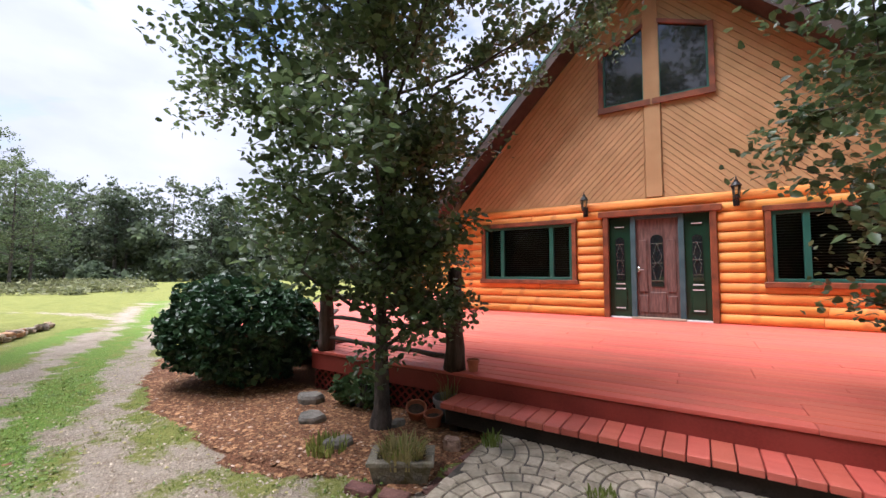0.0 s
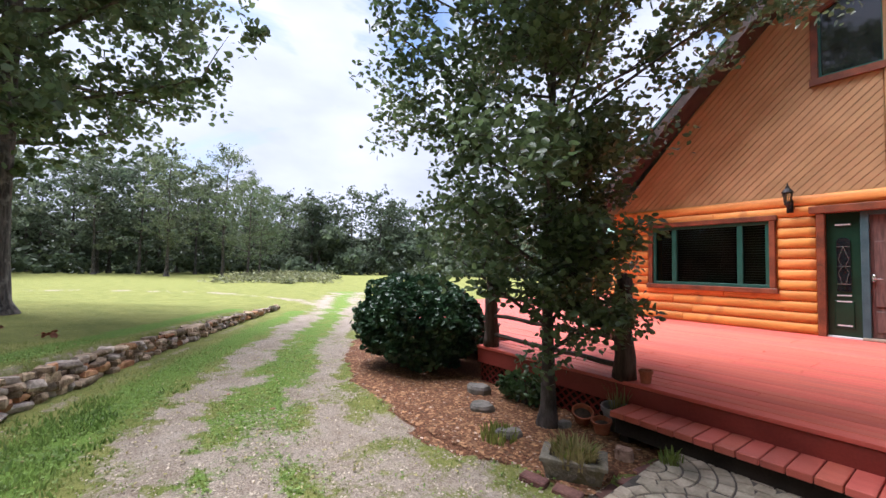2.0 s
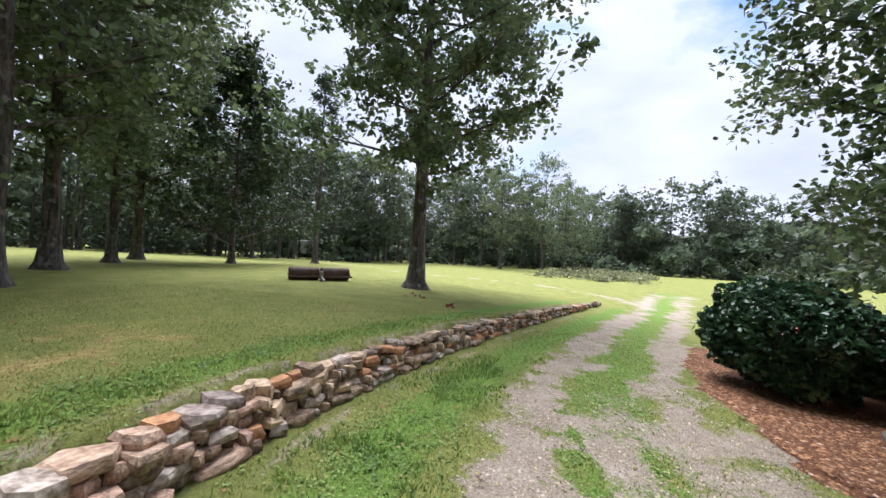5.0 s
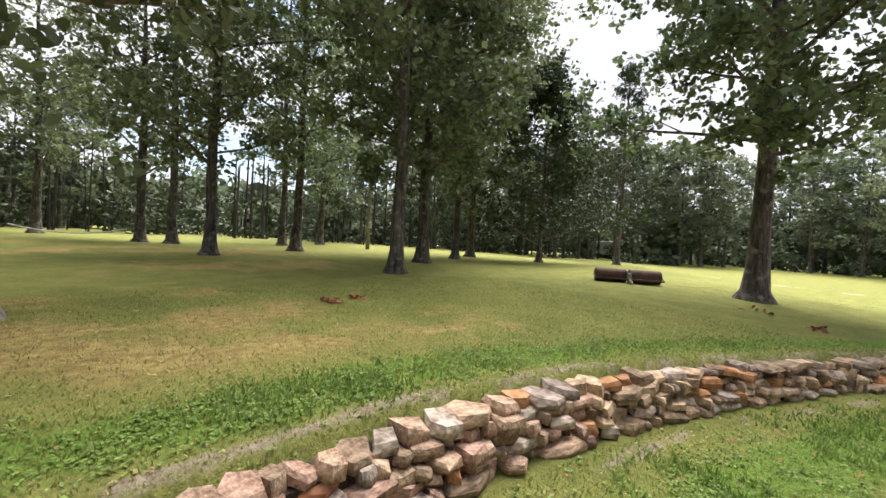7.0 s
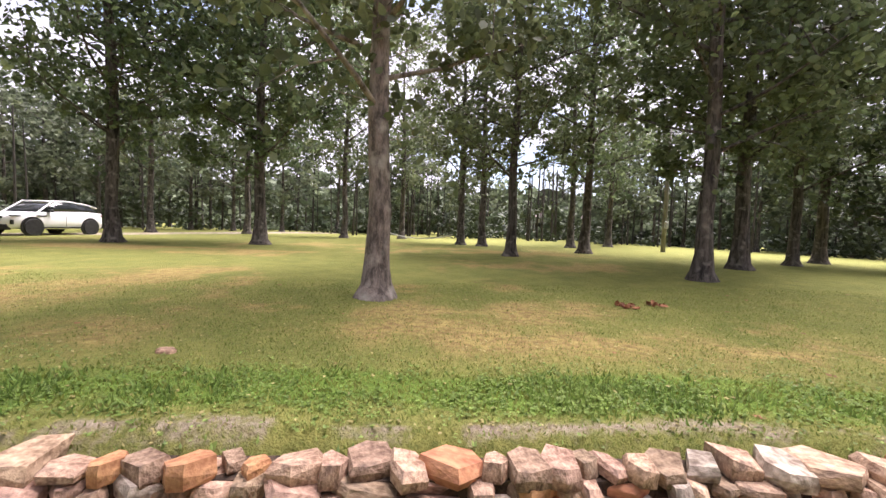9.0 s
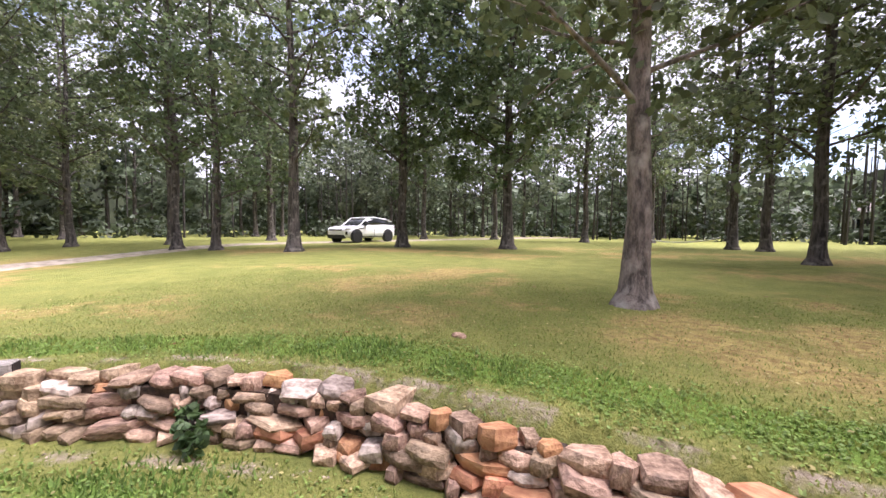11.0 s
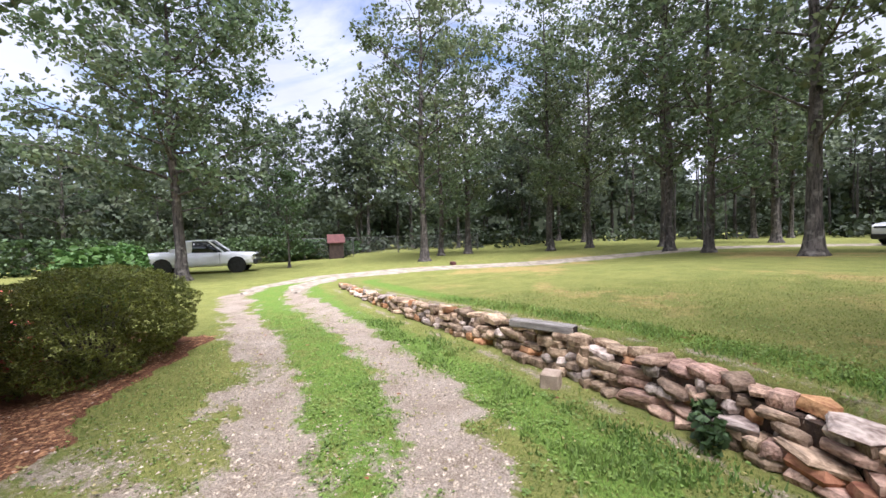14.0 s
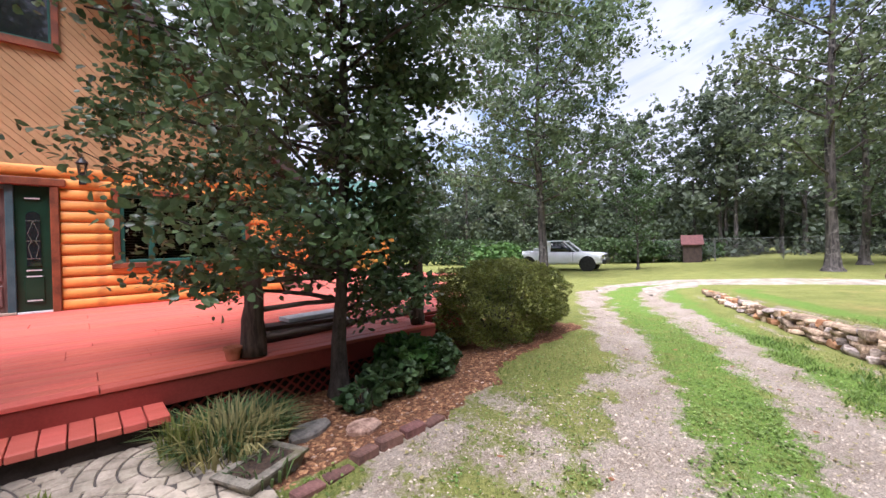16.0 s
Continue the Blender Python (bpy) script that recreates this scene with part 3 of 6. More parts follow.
def hpart(name, geo, mat, parent=None, label="", smooth=False):
    """A part given in world places, hung on the house."""
    ob = part(name, geo, mat, parent or house, label, smooth)
    if parent is None:
        ob.matrix_basis = HOUSE_M
    return ob


OPENINGS = [(-1.74, 0.30, 0.0, 2.74), (-4.66, -2.27, 1.16, 2.64), (0.98, 3.34, 1.16, 2.64)]
wall_geo = Geo()
for x0, x1, z0, z1 in ((LEFT, -4.58, -0.4, EAVE), (-4.58, -2.35, -0.4, 1.22), (-4.58, -2.35, 2.58, EAVE), (-2.35, -1.64, -0.4, EAVE), (-1.64, 0.2, -0.4, DECK), (-1.64, 0.2, 2.62, EAVE), (0.2, 1.05, -0.4, EAVE), (1.05, 3.28, -0.4, 1.22), (1.05, 3.28, 2.58, EAVE), (3.28, RIGHT, -0.4, EAVE)):
    wall_geo.box(x0, x1, FRONT, FRONT + 0.16, z0, z1)
front_wall = hpart("wall", wall_geo, M_LOG)
side_geo = Geo()
side_geo.box(LEFT, LEFT + 0.16, FRONT + 0.16, 21.0, -0.4, EAVE).box(RIGHT - 0.16, RIGHT, FRONT + 0.16, 21.0, -0.4, EAVE).box(LEFT, RIGHT, 20.84, 21.0, -0.4, EAVE)
side_geo.box(LEFT + 0.16, RIGHT - 0.16, FRONT + 0.16, 20.84, DECK - 0.1, DECK)
side_geo.box(LEFT + 0.16, RIGHT - 0.16, FRONT + 0.16, 20.84, EAVE - 0.1, EAVE)
hpart("side_wall", side_geo, M_LOG)


def log_mesh(length, height, deep=0.055):
    """A half-round log of siding, from x = 0 to its length, with chamfered ends."""
    g, n = Geo(), 6
    for x, s in ((0, 0.82), (0.015, 1.0), (length - 0.015, 1.0), (length, 0.82)):
        for k in range(n + 1):
            a = math.pi * (k / n - 0.5)
            g.v.append((x, -deep * math.cos(a) ** 0.7 * s if abs(math.cos(a)) > 1e-6 else 0.0, height * 0.5 * math.sin(a) * (0.96 + 0.04 * s)))
    for i in range(3):
        for k in range(n):
            a = i * (n + 1) + k
            g.f.append((a, a + 1, a + n + 2, a + n + 1))
    g.f.append(tuple(range(n + 1)))
    g.f.append(tuple(3 * (n + 1) + k for k in reversed(range(n + 1))))
    return g.mesh("log", M_LOG, True)


LOGS = {}


def lay_log(x, y, z, length, height, turn, parent):
    key = (round(length, 2), round(height, 3))
    if key not in LOGS:
        LOGS[key] = log_mesh(*key)
    ob = new("log", LOGS[key])
    ob.parent = parent
    ob.matrix_basis = pose(x, y, z, 0, 0, turn)


LOG_ROWS = 13
LOG_H = (EAVE - DECK) / LOG_ROWS
rnd = random.Random(4)
for row in range(LOG_ROWS):
    zc = DECK + (row + 0.5) * LOG_H
    cuts = [(o[0], o[1]) for o in OPENINGS if o[2] + (0 if o[2] else -1) < zc < o[3] + 0.02]
    spans, x = [], LEFT - 0.03
    for a, b in sorted(cuts):
        spans.append((x, a))
        x = b
    spans.append((x, RIGHT + 0.03))
    for a, b in spans:
        if b - a > 3.2 and row != LOG_ROWS - 1:
            mid = a + (b - a) * rnd.uniform(0.35, 0.65)
            pieces = [(a, mid - 0.003), (mid + 0.003, b)]
        else:
            pieces = [(a, b)]
        for p, q in pieces:
            lay_log(p, FRONT, zc, q - p, LOG_H, 0, front_wall)
for row in range(LOG_ROWS):
    zc = DECK + (row + 0.5) * LOG_H
    lay_log(RIGHT, FRONT + 0.02, zc, 6.5, LOG_H, 90, front_wall)
    lay_log(LEFT, FRONT + 6.52, zc, 6.5, LOG_H, -90, front_wall)

# upper gable: boards at 45 degrees, rising to the middle post
APEX = 7.92
gable_back = Geo()
UPPER = [(-1.66, -0.86, 5.0, 6.16, 6.56), (-0.6, 0.26, 5.0, 6.58, 6.24)]
for out in ([(LEFT, EAVE), (RIGHT, EAVE), (RIGHT - 2.05, 5.0), (LEFT + 2.05, 5.0)], [(LEFT + 2.05, 5.0), (-1.66, 5.0), (-1.66, 6.97)], [(0.26, 5.0), (RIGHT - 2.05, 5.0), (0.26, 6.97)], [(-1.66, 6.16), (-0.86, 6.56), (-0.86, APEX - 0.13), (-1.66, 6.97)], [(-0.6, 6.58), (0.26, 6.24), (0.26, 6.97), (-0.6, APEX - 0.13)], [(-0.86, 5.0), (-0.6, 5.0), (-0.6, APEX - 0.13), (RIDGE, APEX), (-0.86, APEX - 0.13)]):
    gable_back.prism(out, FRONT + 0.03, FRONT + 0.16)
gable = hpart("gable_wall", gable_back, M_TAN, label="tan diagonal board gable")
STEP = 0.105


def gable_boards(sign):
    """Boards of one half; sign -1 is the half left of the middle post."""
    edge = RIDGE + sign * 0.17
    w = UPPER[0] if sign < 0 else UPPER[1]
    outer = LEFT if sign < 0 else RIGHT
    wo, wi = (w[0], w[1]) if sign < 0 else (w[1], w[0])
    zo, zi = (w[3], w[4]) if sign < 0 else (w[4], w[3])
    regions = [
        [(edge, EAVE), (outer, EAVE), (RIDGE + sign * (APEX - 5.0), 5.0), (edge, 5.0)],
        [(wo, 5.0), (RIDGE + sign * (APEX - 5.0), 5.0), (wo, APEX - abs(wo - RIDGE))],
        [(wi, zi), (wo, zo), (wo, APEX - abs(wo - RIDGE)), (wi, APEX - abs(wi - RIDGE))],
    ]
    for region in regions:
        if sign > 0:
            region = region[::-1]
        lo = min(p[0] * sign + p[1] for p in region)
        hi = max(p[0] * sign + p[1] for p in region)
        k = math.floor(lo / (STEP * 1.414))
        while k * STEP * 1.414 < hi:
            c0, c1 = k * STEP * 1.414, (k + 1) * STEP * 1.414 - 0.014
            poly = clip(clip(region, sign, 1, c1), -sign, -1, -c0)
            if len(poly) >= 3:
                area = abs(sum(a[0] * b[1] - b[0] * a[1] for a, b in zip(poly, poly[1:] + poly[:1]))) / 2
                if area > 0.004:
                    part("board", Geo().prism(poly, FRONT + 0.005, FRONT + 0.028), M_TAN, gable)
            k += 1


gable_boards(-1)
gable_boards(1)
hpart("centre_post", Geo().box(RIDGE - 0.15, RIDGE + 0.15, FRONT - 0.03, FRONT + 0.03, EAVE + 0.02, APEX - 0.2, 0.008), M_TAN)

# roof: two metal slopes with an overhang, fascia, dark soffit
roof_geo, SL = Geo(), 5.35
for sign in (-1, 1):
    roof_geo.prism([(RIDGE, APEX + 0.18), (RIDGE + sign * SL, APEX + 0.18 - SL), (RIDGE + sign * (SL + 0.03), APEX + 0.13 - SL), (RIDGE, APEX + 0.10)], FRONT - 0.75, 21.5)
roof = hpart("roof", roof_geo, M_ROOF, label="ribbed green metal roof")
for sign in (-1, 1):
    for i in range(26):
        y = FRONT - 0.73 + i * 0.46
        rib = Geo().prism([(RIDGE, APEX + 0.215), (RIDGE + sign * SL, APEX + 0.215 - SL), (RIDGE + sign * SL, APEX + 0.182 - SL), (RIDGE, APEX + 0.182)], y, y + 0.03)
        part("roof_rib", rib, M_ROOF, roof)
    fascia = Geo().prism([(RIDGE, APEX + 0.10), (RIDGE + sign * SL, APEX + 0.10 - SL), (RIDGE + sign * SL, APEX - 0.16 - SL), (RIDGE, APEX - 0.14)], FRONT - 0.74, FRONT - 0.70)
    hpart("fascia", fascia, M_SOFFIT)
    soffit = Geo().prism([(RIDGE, APEX + 0.07), (RIDGE + sign * SL, APEX + 0.07 - SL), (RIDGE + sign * SL, APEX + 0.03 - SL), (RIDGE, APEX + 0.03)], FRONT - 0.70, FRONT + 0.03)
    hpart("soffit", soffit, M_SOFFIT)


def window_unit(x0, x1, z0, z1, panes):
    """A picture window with side lights in a green frame and wooden casing."""
    win = hpart("window", Geo().box(x0 - 0.09, x0, FRONT - 0.085, FRONT + 0.1, z0, z1, 0.008), M_TRIM, label="green-framed picture window with blinds")
    part("window_casing", Geo().box(x1, x1 + 0.09, FRONT - 0.085, FRONT + 0.1, z0, z1, 0.008), M_TRIM, win)
    part("window_head", Geo().box(x0 - 0.12, x1 + 0.12, FRONT - 0.095, FRONT + 0.1, z1, z1 + 0.10, 0.008), M_TRIM, win)
    part("window_sill", Geo().box(x0 - 0.13, x1 + 0.13, FRONT - 0.11, FRONT + 0.1, z0 - 0.10, z0, 0.01), M_TRIM, win)
    f = Geo()
    f.box(x0, x1, FRONT - 0.05, FRONT + 0.06, z0, z0 + 0.06, 0.006).box(x0, x1, FRONT - 0.05, FRONT + 0.06, z1 - 0.06, z1, 0.006)
    xs = [x0] + panes + [x1]
    for x in xs:
        w = 0.065 if x in (x0, x1) else 0.095
        a = x if x == x0 else x - w if x == x1 else x - w / 2
        f.box(a, a + w, FRONT - 0.046, FRONT + 0.06, z0 + 0.06, z1 - 0.06, 0.005)
    part("window_frame", f, M_GREEN, win)
    for a, b in zip(xs, xs[1:]):
        part("pane", Geo().box(a + 0.02, b - 0.02, FRONT + 0.005, FRONT + 0.015, z0 + 0.04, z1 - 0.04), M_GLASS, win)
    for i in range(22):
        z = z0 + 0.1 + i * (z1 - z0 - 0.2) / 21
        part("blind_slat", Geo().box(x0 + 0.06, x1 - 0.06, FRONT + 0.06, FRONT + 0.085, z, z + 0.012), M_BLIND, win)
    # Near-black sheet added in place of the unlit room behind the panes.
    part("unlit_room_sheet", Geo().box(x0 - 0.05, x1 + 0.05, FRONT + 0.5, FRONT + 0.52, z0 - 0.2, z1 + 0.2), M_DARK, win)


M_PANE = glass_material("clear_window_glass", (0.68, 0.7, 0.7), 0.02)
M_GLASS = M_PANE
window_unit(-4.54, -2.39, 1.27, 2.53, [-4.08, -2.86])
window_unit(1.09, 3.24, 1.27, 2.53, [1.56, 2.78])
M_GLASS = M_WINDOW
for x0, x1, z0, zl, zr in UPPER:
    outer = [(x0 - 0.09, z0 - 0.02), (x1 + 0.02, z0 - 0.02), (x1 + 0.02, zr + 0.09), (x0 - 0.09, zl + 0.06)]
    if x0 > RIDGE:
        outer = [(x0 - 0.02, z0 - 0.02), (x1 + 0.09, z0 - 0.02), (x1 + 0.09, zr + 0.06), (x0 - 0.02, zl + 0.09)]
    win = hpart("upper_window", Geo().prism([(x0 - 0.12, z0 - 0.12), (x1 + 0.1, z0 - 0.12), (x1 + 0.1, z0), (x0 - 0.12, z0)], FRONT - 0.06, FRONT + 0.06), M_TRIM, label="dark slanted-top gable window with red-brown casing")
    side = x0 if x0 < RIDGE else x1
    s = -1 if x0 < RIDGE else 1
    zs = zl if x0 < RIDGE else zr
    part("casing", Geo().box(min(side, side + s * 0.1), max(side, side + s * 0.1), FRONT - 0.05, FRONT + 0.06, z0, zs + 0.06, 0.006), M_TRIM, win)
    part("casing_head", Geo().prism([(x0, zl), (x1, zr), (x1, zr + 0.08), (x0, zl + 0.08)], FRONT - 0.05, FRONT + 0.06), M_TRIM, win)
    part("pane", Geo().prism([(x0, z0), (x1, z0), (x1, zr), (x0, zl)], FRONT + 0.01, FRONT + 0.025), M_WINDOW, win)
    part("sash", Geo().box(x0, x0 + 0.035, FRONT - 0.02, FRONT + 0.03, z0, min(zl, zr)).box(x1 - 0.035, x1, FRONT - 0.02, FRONT + 0.03, z0, min(zl, zr)).box(x0 + 0.035, x1 - 0.035, FRONT - 0.02, FRONT + 0.03, z0, z0 + 0.035), M_GREEN, win)

# entrance: brown door between two green side lights
door = hpart("door", Geo().box(-1.1, -0.34, FRONT + 0.02, FRONT + 0.07, DECK + 0.05, 2.53, 0.006), M_DOOR, label="worn brown wooden front door with oval glass")
for x0, x1, z0, z1 in ((-1.05, -0.90, DECK + 0.55, 2.1), (-0.54, -0.39, DECK + 0.55, 2.1), (-0.86, -0.58, DECK + 0.14, DECK + 0.55), (-1.05, -0.9, DECK + 0.14, DECK + 0.48), (-0.54, -0.39, DECK + 0.14, DECK + 0.48)):
    part("door_panel", Geo().box(x0, x1, FRONT + 0.0, FRONT + 0.022, z0, z1, 0.009), M_DOOR, door)


def leaded(xc, w, z0, z1, parent):
    """An arched leaded light with its caming."""
    arch = [(xc - w / 2, z0), (xc + w / 2, z0)] + [(xc + w / 2 * math.cos(a), z1 + w * 0.45 * math.sin(a)) for a in [math.pi * k / 8 for k in range(9)]]
    light = part("leaded_light", Geo().prism(arch, FRONT + 0.004, FRONT + 0.018), M_WINDOW, parent)
    cames = Geo()
    for z in (z0 + 0.12, z0 + (z1 - z0) * 0.5, z1 - 0.08):
        cames.box(xc - w / 2, xc + w / 2, FRONT - 0.003, FRONT + 0.004, z - 0.006, z + 0.006)
        cames.lathe([(0.001, -0.006), (0.03, -0.006), (0.03, 0.006), (0.001, 0.006)], 8, (xc, FRONT + 0.0, z))
    for s in (-1, 1):
        cames.tube([(xc + s * w * 0.12, FRONT - 0.002, z0 + 0.12), (xc + s * w * 0.38, FRONT - 0.002, (z0 + z1) / 2 - 0.1), (xc + s * 0.02, FRONT - 0.002, (z0 + z1) / 2), (xc + s * w * 0.38, FRONT - 0.002, (z0 + z1) / 2 + 0.12), (xc, FRONT - 0.002, z1 - 0.08)], [0.006] * 5, 5)
    part("caming", cames, M_CHROME, light)


leaded(-0.72, 0.23, DECK + 0.66, 2.1, door)
part("door_handle", Geo().lathe([(0.02, 0), (0.028, 0.01), (0.028, 0.1), (0.02, 0.11)], 10, (-1.06, FRONT - 0.015, DECK + 0.95)).tube([(-1.06, FRONT - 0.03, DECK + 1.0), (-1.06, FRONT - 0.07, DECK + 1.0), (-0.96, FRONT - 0.07, DECK + 1.0)], [0.01, 0.01, 0.008], 8), M_CHROME, door, "dull metal lever handle")
frame_geo = Geo()
for x in (-1.2, -0.34):
    frame_geo.box(x, x + 0.1, FRONT - 0.04, FRONT + 0.1, DECK, 2.6, 0.008)
frame_geo.box(-1.1, -0.34, FRONT - 0.04, FRONT + 0.1, 2.53, 2.6, 0.008)
hpart("door_frame", frame_geo, M_TEAL, label="weathered blue-green door frame")
hpart("threshold", Geo().box(-1.2, -0.24, FRONT - 0.09, FRONT + 0.05, DECK, DECK + 0.045, 0.008), M_CONCRETE)
for x0, x1 in ((-1.62, -1.2), (-0.24, 0.18)):
    s = hpart("side_light", Geo().box(x0, x1, FRONT + 0.02, FRONT + 0.07, DECK + 0.03, 2.6, 0.006), M_DOORGREEN, label="dark green panelled side light with leaded glass")
    xc = (x0 + x1) / 2
    leaded(xc, 0.17, DECK + 0.78, 2.1, s)
    part("lower_panel", Geo().box(xc - 0.12, xc + 0.12, FRONT - 0.0, FRONT + 0.022, DECK + 0.17, DECK + 0.62, 0.01), M_DOORGREEN, s)
    part("upper_moulding", Geo().box(xc - 0.1, xc + 0.1, FRONT + 0.0, FRONT + 0.022, 2.36, 2.42, 0.008), M_DOORGREEN, s)
    for z in (DECK + 0.2, DECK + 0.6, DECK + 0.7, 2.38):
        part("worn_edge", Geo().box(xc - 0.09, xc + 0.09, FRONT - 0.006, FRONT, z, z + 0.02), M_PALE, s)
    part("foot_strip", Geo().box(x0, x1, FRONT - 0.05, FRONT + 0.05, DECK, DECK + 0.03, 0.004), M_PALE, s)
case = Geo()
case.box(-1.73, -1.62, FRONT - 0.09, FRONT + 0.1, DECK, 2.6, 0.008)
hpart("door_casing", Geo().box(0.18, 0.29, FRONT - 0.09, FRONT + 0.1, DECK, 2.6, 0.008), M_TRIM)
hpart("door_casing", case, M_TRIM, label="red-brown wooden door casing")
hpart("door_head", Geo().box(-1.82, 0.38, FRONT - 0.11, FRONT + 0.1, 2.6, 2.73, 0.012), M_TRIM)
# Near-black sheet added where the hall behind the door lies unlit.
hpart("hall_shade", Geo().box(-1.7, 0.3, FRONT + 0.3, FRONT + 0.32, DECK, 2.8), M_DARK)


def lantern(x, z):
    """A black carriage lamp on the wall."""
    ob = thing("wall_lantern", x, FRONT - 0.055, z, 0, "black iron carriage lantern on the log wall", "wall lamp", "lanterns by the door")
    part("back_plate", Geo().box(-0.05, 0.05, -0.02, 0.02, -0.30, -0.08, 0.01), M_BLACK, ob)
    part("arm", Geo().tube([(0, -0.02, -0.2), (0, -0.1, -0.24), (0, -0.13, -0.14)], [0.014] * 3, 8), M_BLACK, ob)
    part("glass", Geo().lathe([(0.045, -0.13), (0.065, 0.05)], 6, (0, -0.13, 0)), M_LAMPGLASS, ob)
    cage = Geo()
    for k in range(6):
        a = 2 * math.pi * k / 6
        cage.tube([(0.05 * math.cos(a), -0.13 + 0.05 * math.sin(a), -0.14), (0.07 * math.cos(a), -0.13 + 0.07 * math.sin(a), 0.055)], [0.006, 0.006], 5)
    cage.lathe([(0.02, -0.2), (0.055, -0.16), (0.055, -0.13)], 10, (0, -0.13, 0))
    part("cage", cage, M_BLACK, ob)
    part("cap", Geo().lathe([(0.09, 0.05), (0.085, 0.07), (0.05, 0.12), (0.03, 0.14), (0.035, 0.16), (0.012, 0.18), (0.012, 0.21), (0.002, 0.23)], 12, (0, -0.13, 0)), M_BLACK, ob)


lantern(-2.08, 2.95)
lantern(0.60, 2.96)

# rear wing of the house, seen past both corners
for x0, x1 in ((-12.6, LEFT - 0.02), (RIGHT + 0.02, 12.4)):
    wing = hpart("wing_wall", Geo().box(x0, x1, 16.4, 20.6, -0.4, 3.0), M_LOG)
    for row in range(LOG_ROWS):
        zc = DECK + (row + 0.5) * LOG_H
        lay_log(x0, 16.4, zc, x1 - x0, LOG_H, 0, wing)
    hpart("wing_roof", Geo().prism([(15.9, 2.9), (18.5, 5.0), (21.1, 2.9), (21.1, 2.8), (18.5, 4.88), (15.9, 2.8)], x0 - 0.4, x1 + 0.4, "x"), M_ROOF, label="green metal wing roof")
    hpart("wing_gable", Geo().prism([(16.4, 3.0), (18.5, 4.7), (20.6, 3.0)], x0, x1, "x"), M_TAN)

# ---- deck ----
deck = thing("deck", 0, 3.42, 0, 0, "broad coral-red painted timber deck", "deck", kind="structure")
DM = Matrix.Translation((0, -3.42, 0))
BOARD = 0.142
rnd = random.Random(9)
BOARDS = {}


def deck_board(x0, x1, y, parent):
    key = round(x1 - x0, 2)
    if key not in BOARDS:
        BOARDS[key] = Geo().box(0, key - 0.005, 0.005, BOARD - 0.005, -0.035, 0.0, 0.004).mesh("board", M_DECK)
    ob = new("board", BOARDS[key])
    ob.parent = parent
    ob.matrix_basis = pose(x0, y - 3.42, DECK + rnd.uniform(-0.002, 0.002))


y = 3.40
while y < 16.3:
    runs = [(-4.2, 3.8)] if y < 4.0 else [(-7.4, 5.2)] if y < 5.0 else [(-9.0, 6.2)] if y < 7.0 else [(-10.2, 7.6)] if y < FRONT - 0.1 else [(-10.2, LEFT - 0.06), (RIGHT + 0.06, 9.8)]
    for a, b in runs:
        x = a
        while x < b - 0.01:
            n = min(b, round(x + rnd.choice((2.4, 3.0, 3.6, 4.8)), 1))
            if b - n < 0.8:
                n = b
            deck_board(x, n, y, deck)
            x = n
    y += BOARD
ob = part("rim_board", Geo().box(-4.2, 3.8, 3.42, 3.46, 0.26, DECK - 0.04, 0.004), M_RISER, deck, "dark red painted rim board", m=DM)
part("rim_board", Geo().box(-7.4, -4.2, 4.06, 4.1, 0.2, DECK - 0.04, 0.004), M_RISER, deck, m=DM)
part("rim_board", Geo().box(3.8, 5.2, 4.06, 4.1, 0.2, DECK - 0.04, 0.004), M_RISER, deck, m=DM)
part("riser", Geo().box(-2.0, 0.92, 3.425, 3.455, 0.05, DECK - 0.232, 0.003), M_RISER, deck, m=DM)
# Solid near-black fill stands for the shade beneath the deck boards.
part("under_deck_shade_fill", Geo().box(-7.3, 5.1, 4.2, 5.0, 0.1, DECK - 0.05).box(-8.9, 6.1, 5.01, 7.0, 0.1, DECK - 0.05).box(-10.1, 7.5, 7.01, 16.0, 0.1, DECK - 0.05), M_DARK, deck, m=DM)
# Near-black sheet behind the lattice paints the dark under the deck.
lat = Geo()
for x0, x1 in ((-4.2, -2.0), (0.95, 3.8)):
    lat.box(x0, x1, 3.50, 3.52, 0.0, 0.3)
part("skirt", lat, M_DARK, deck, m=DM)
for x0, x1 in ((-4.2, -2.05), (0.97, 3.8)):
    k = 0
    x = x0 - 0.3
    while x < x1:
        for s in (1, -1):
            slat = [(x if s > 0 else x + 0.3, 0.0), ((x if s > 0 else x + 0.3) + 0.03, 0.0), ((x + 0.3 if s > 0 else x) + 0.03, 0.27), (x + 0.3 if s > 0 else x, 0.27)]
            poly = clip(clip(slat, -1, 0, -x0), 1, 0, x1)
            if len(poly) > 2:
                part("lattice_slat", Geo().prism(poly, 3.47 if s > 0 else 3.48, 3.48 if s > 0 else 3.49), M_RISER, deck, m=DM)
        x += 0.11
steps = thing("entry_step", -0.54, 3.2, 0, 0, "long coral-red painted step of short boards", "step", kind="structure")
SM = Matrix.Translation((0.54, -3.2, 0))
x, k = -2.02, 0
while x < 0.88:
    part("tread_board", Geo().box(x + 0.004, x + 0.132, 3.06 + rnd.uniform(-0.006, 0.006), 3.422, 0.25, 0.3, 0.005), M_DECK, steps, m=SM)
    x += 0.136
# Board near-black to paint the shadow under the tread; carriage shares it.
part("shadow_board", Geo().box(-2.0, 0.9, 3.12, 3.15, 0.1, 0.25, 0.004), M_DARK, steps, m=SM)
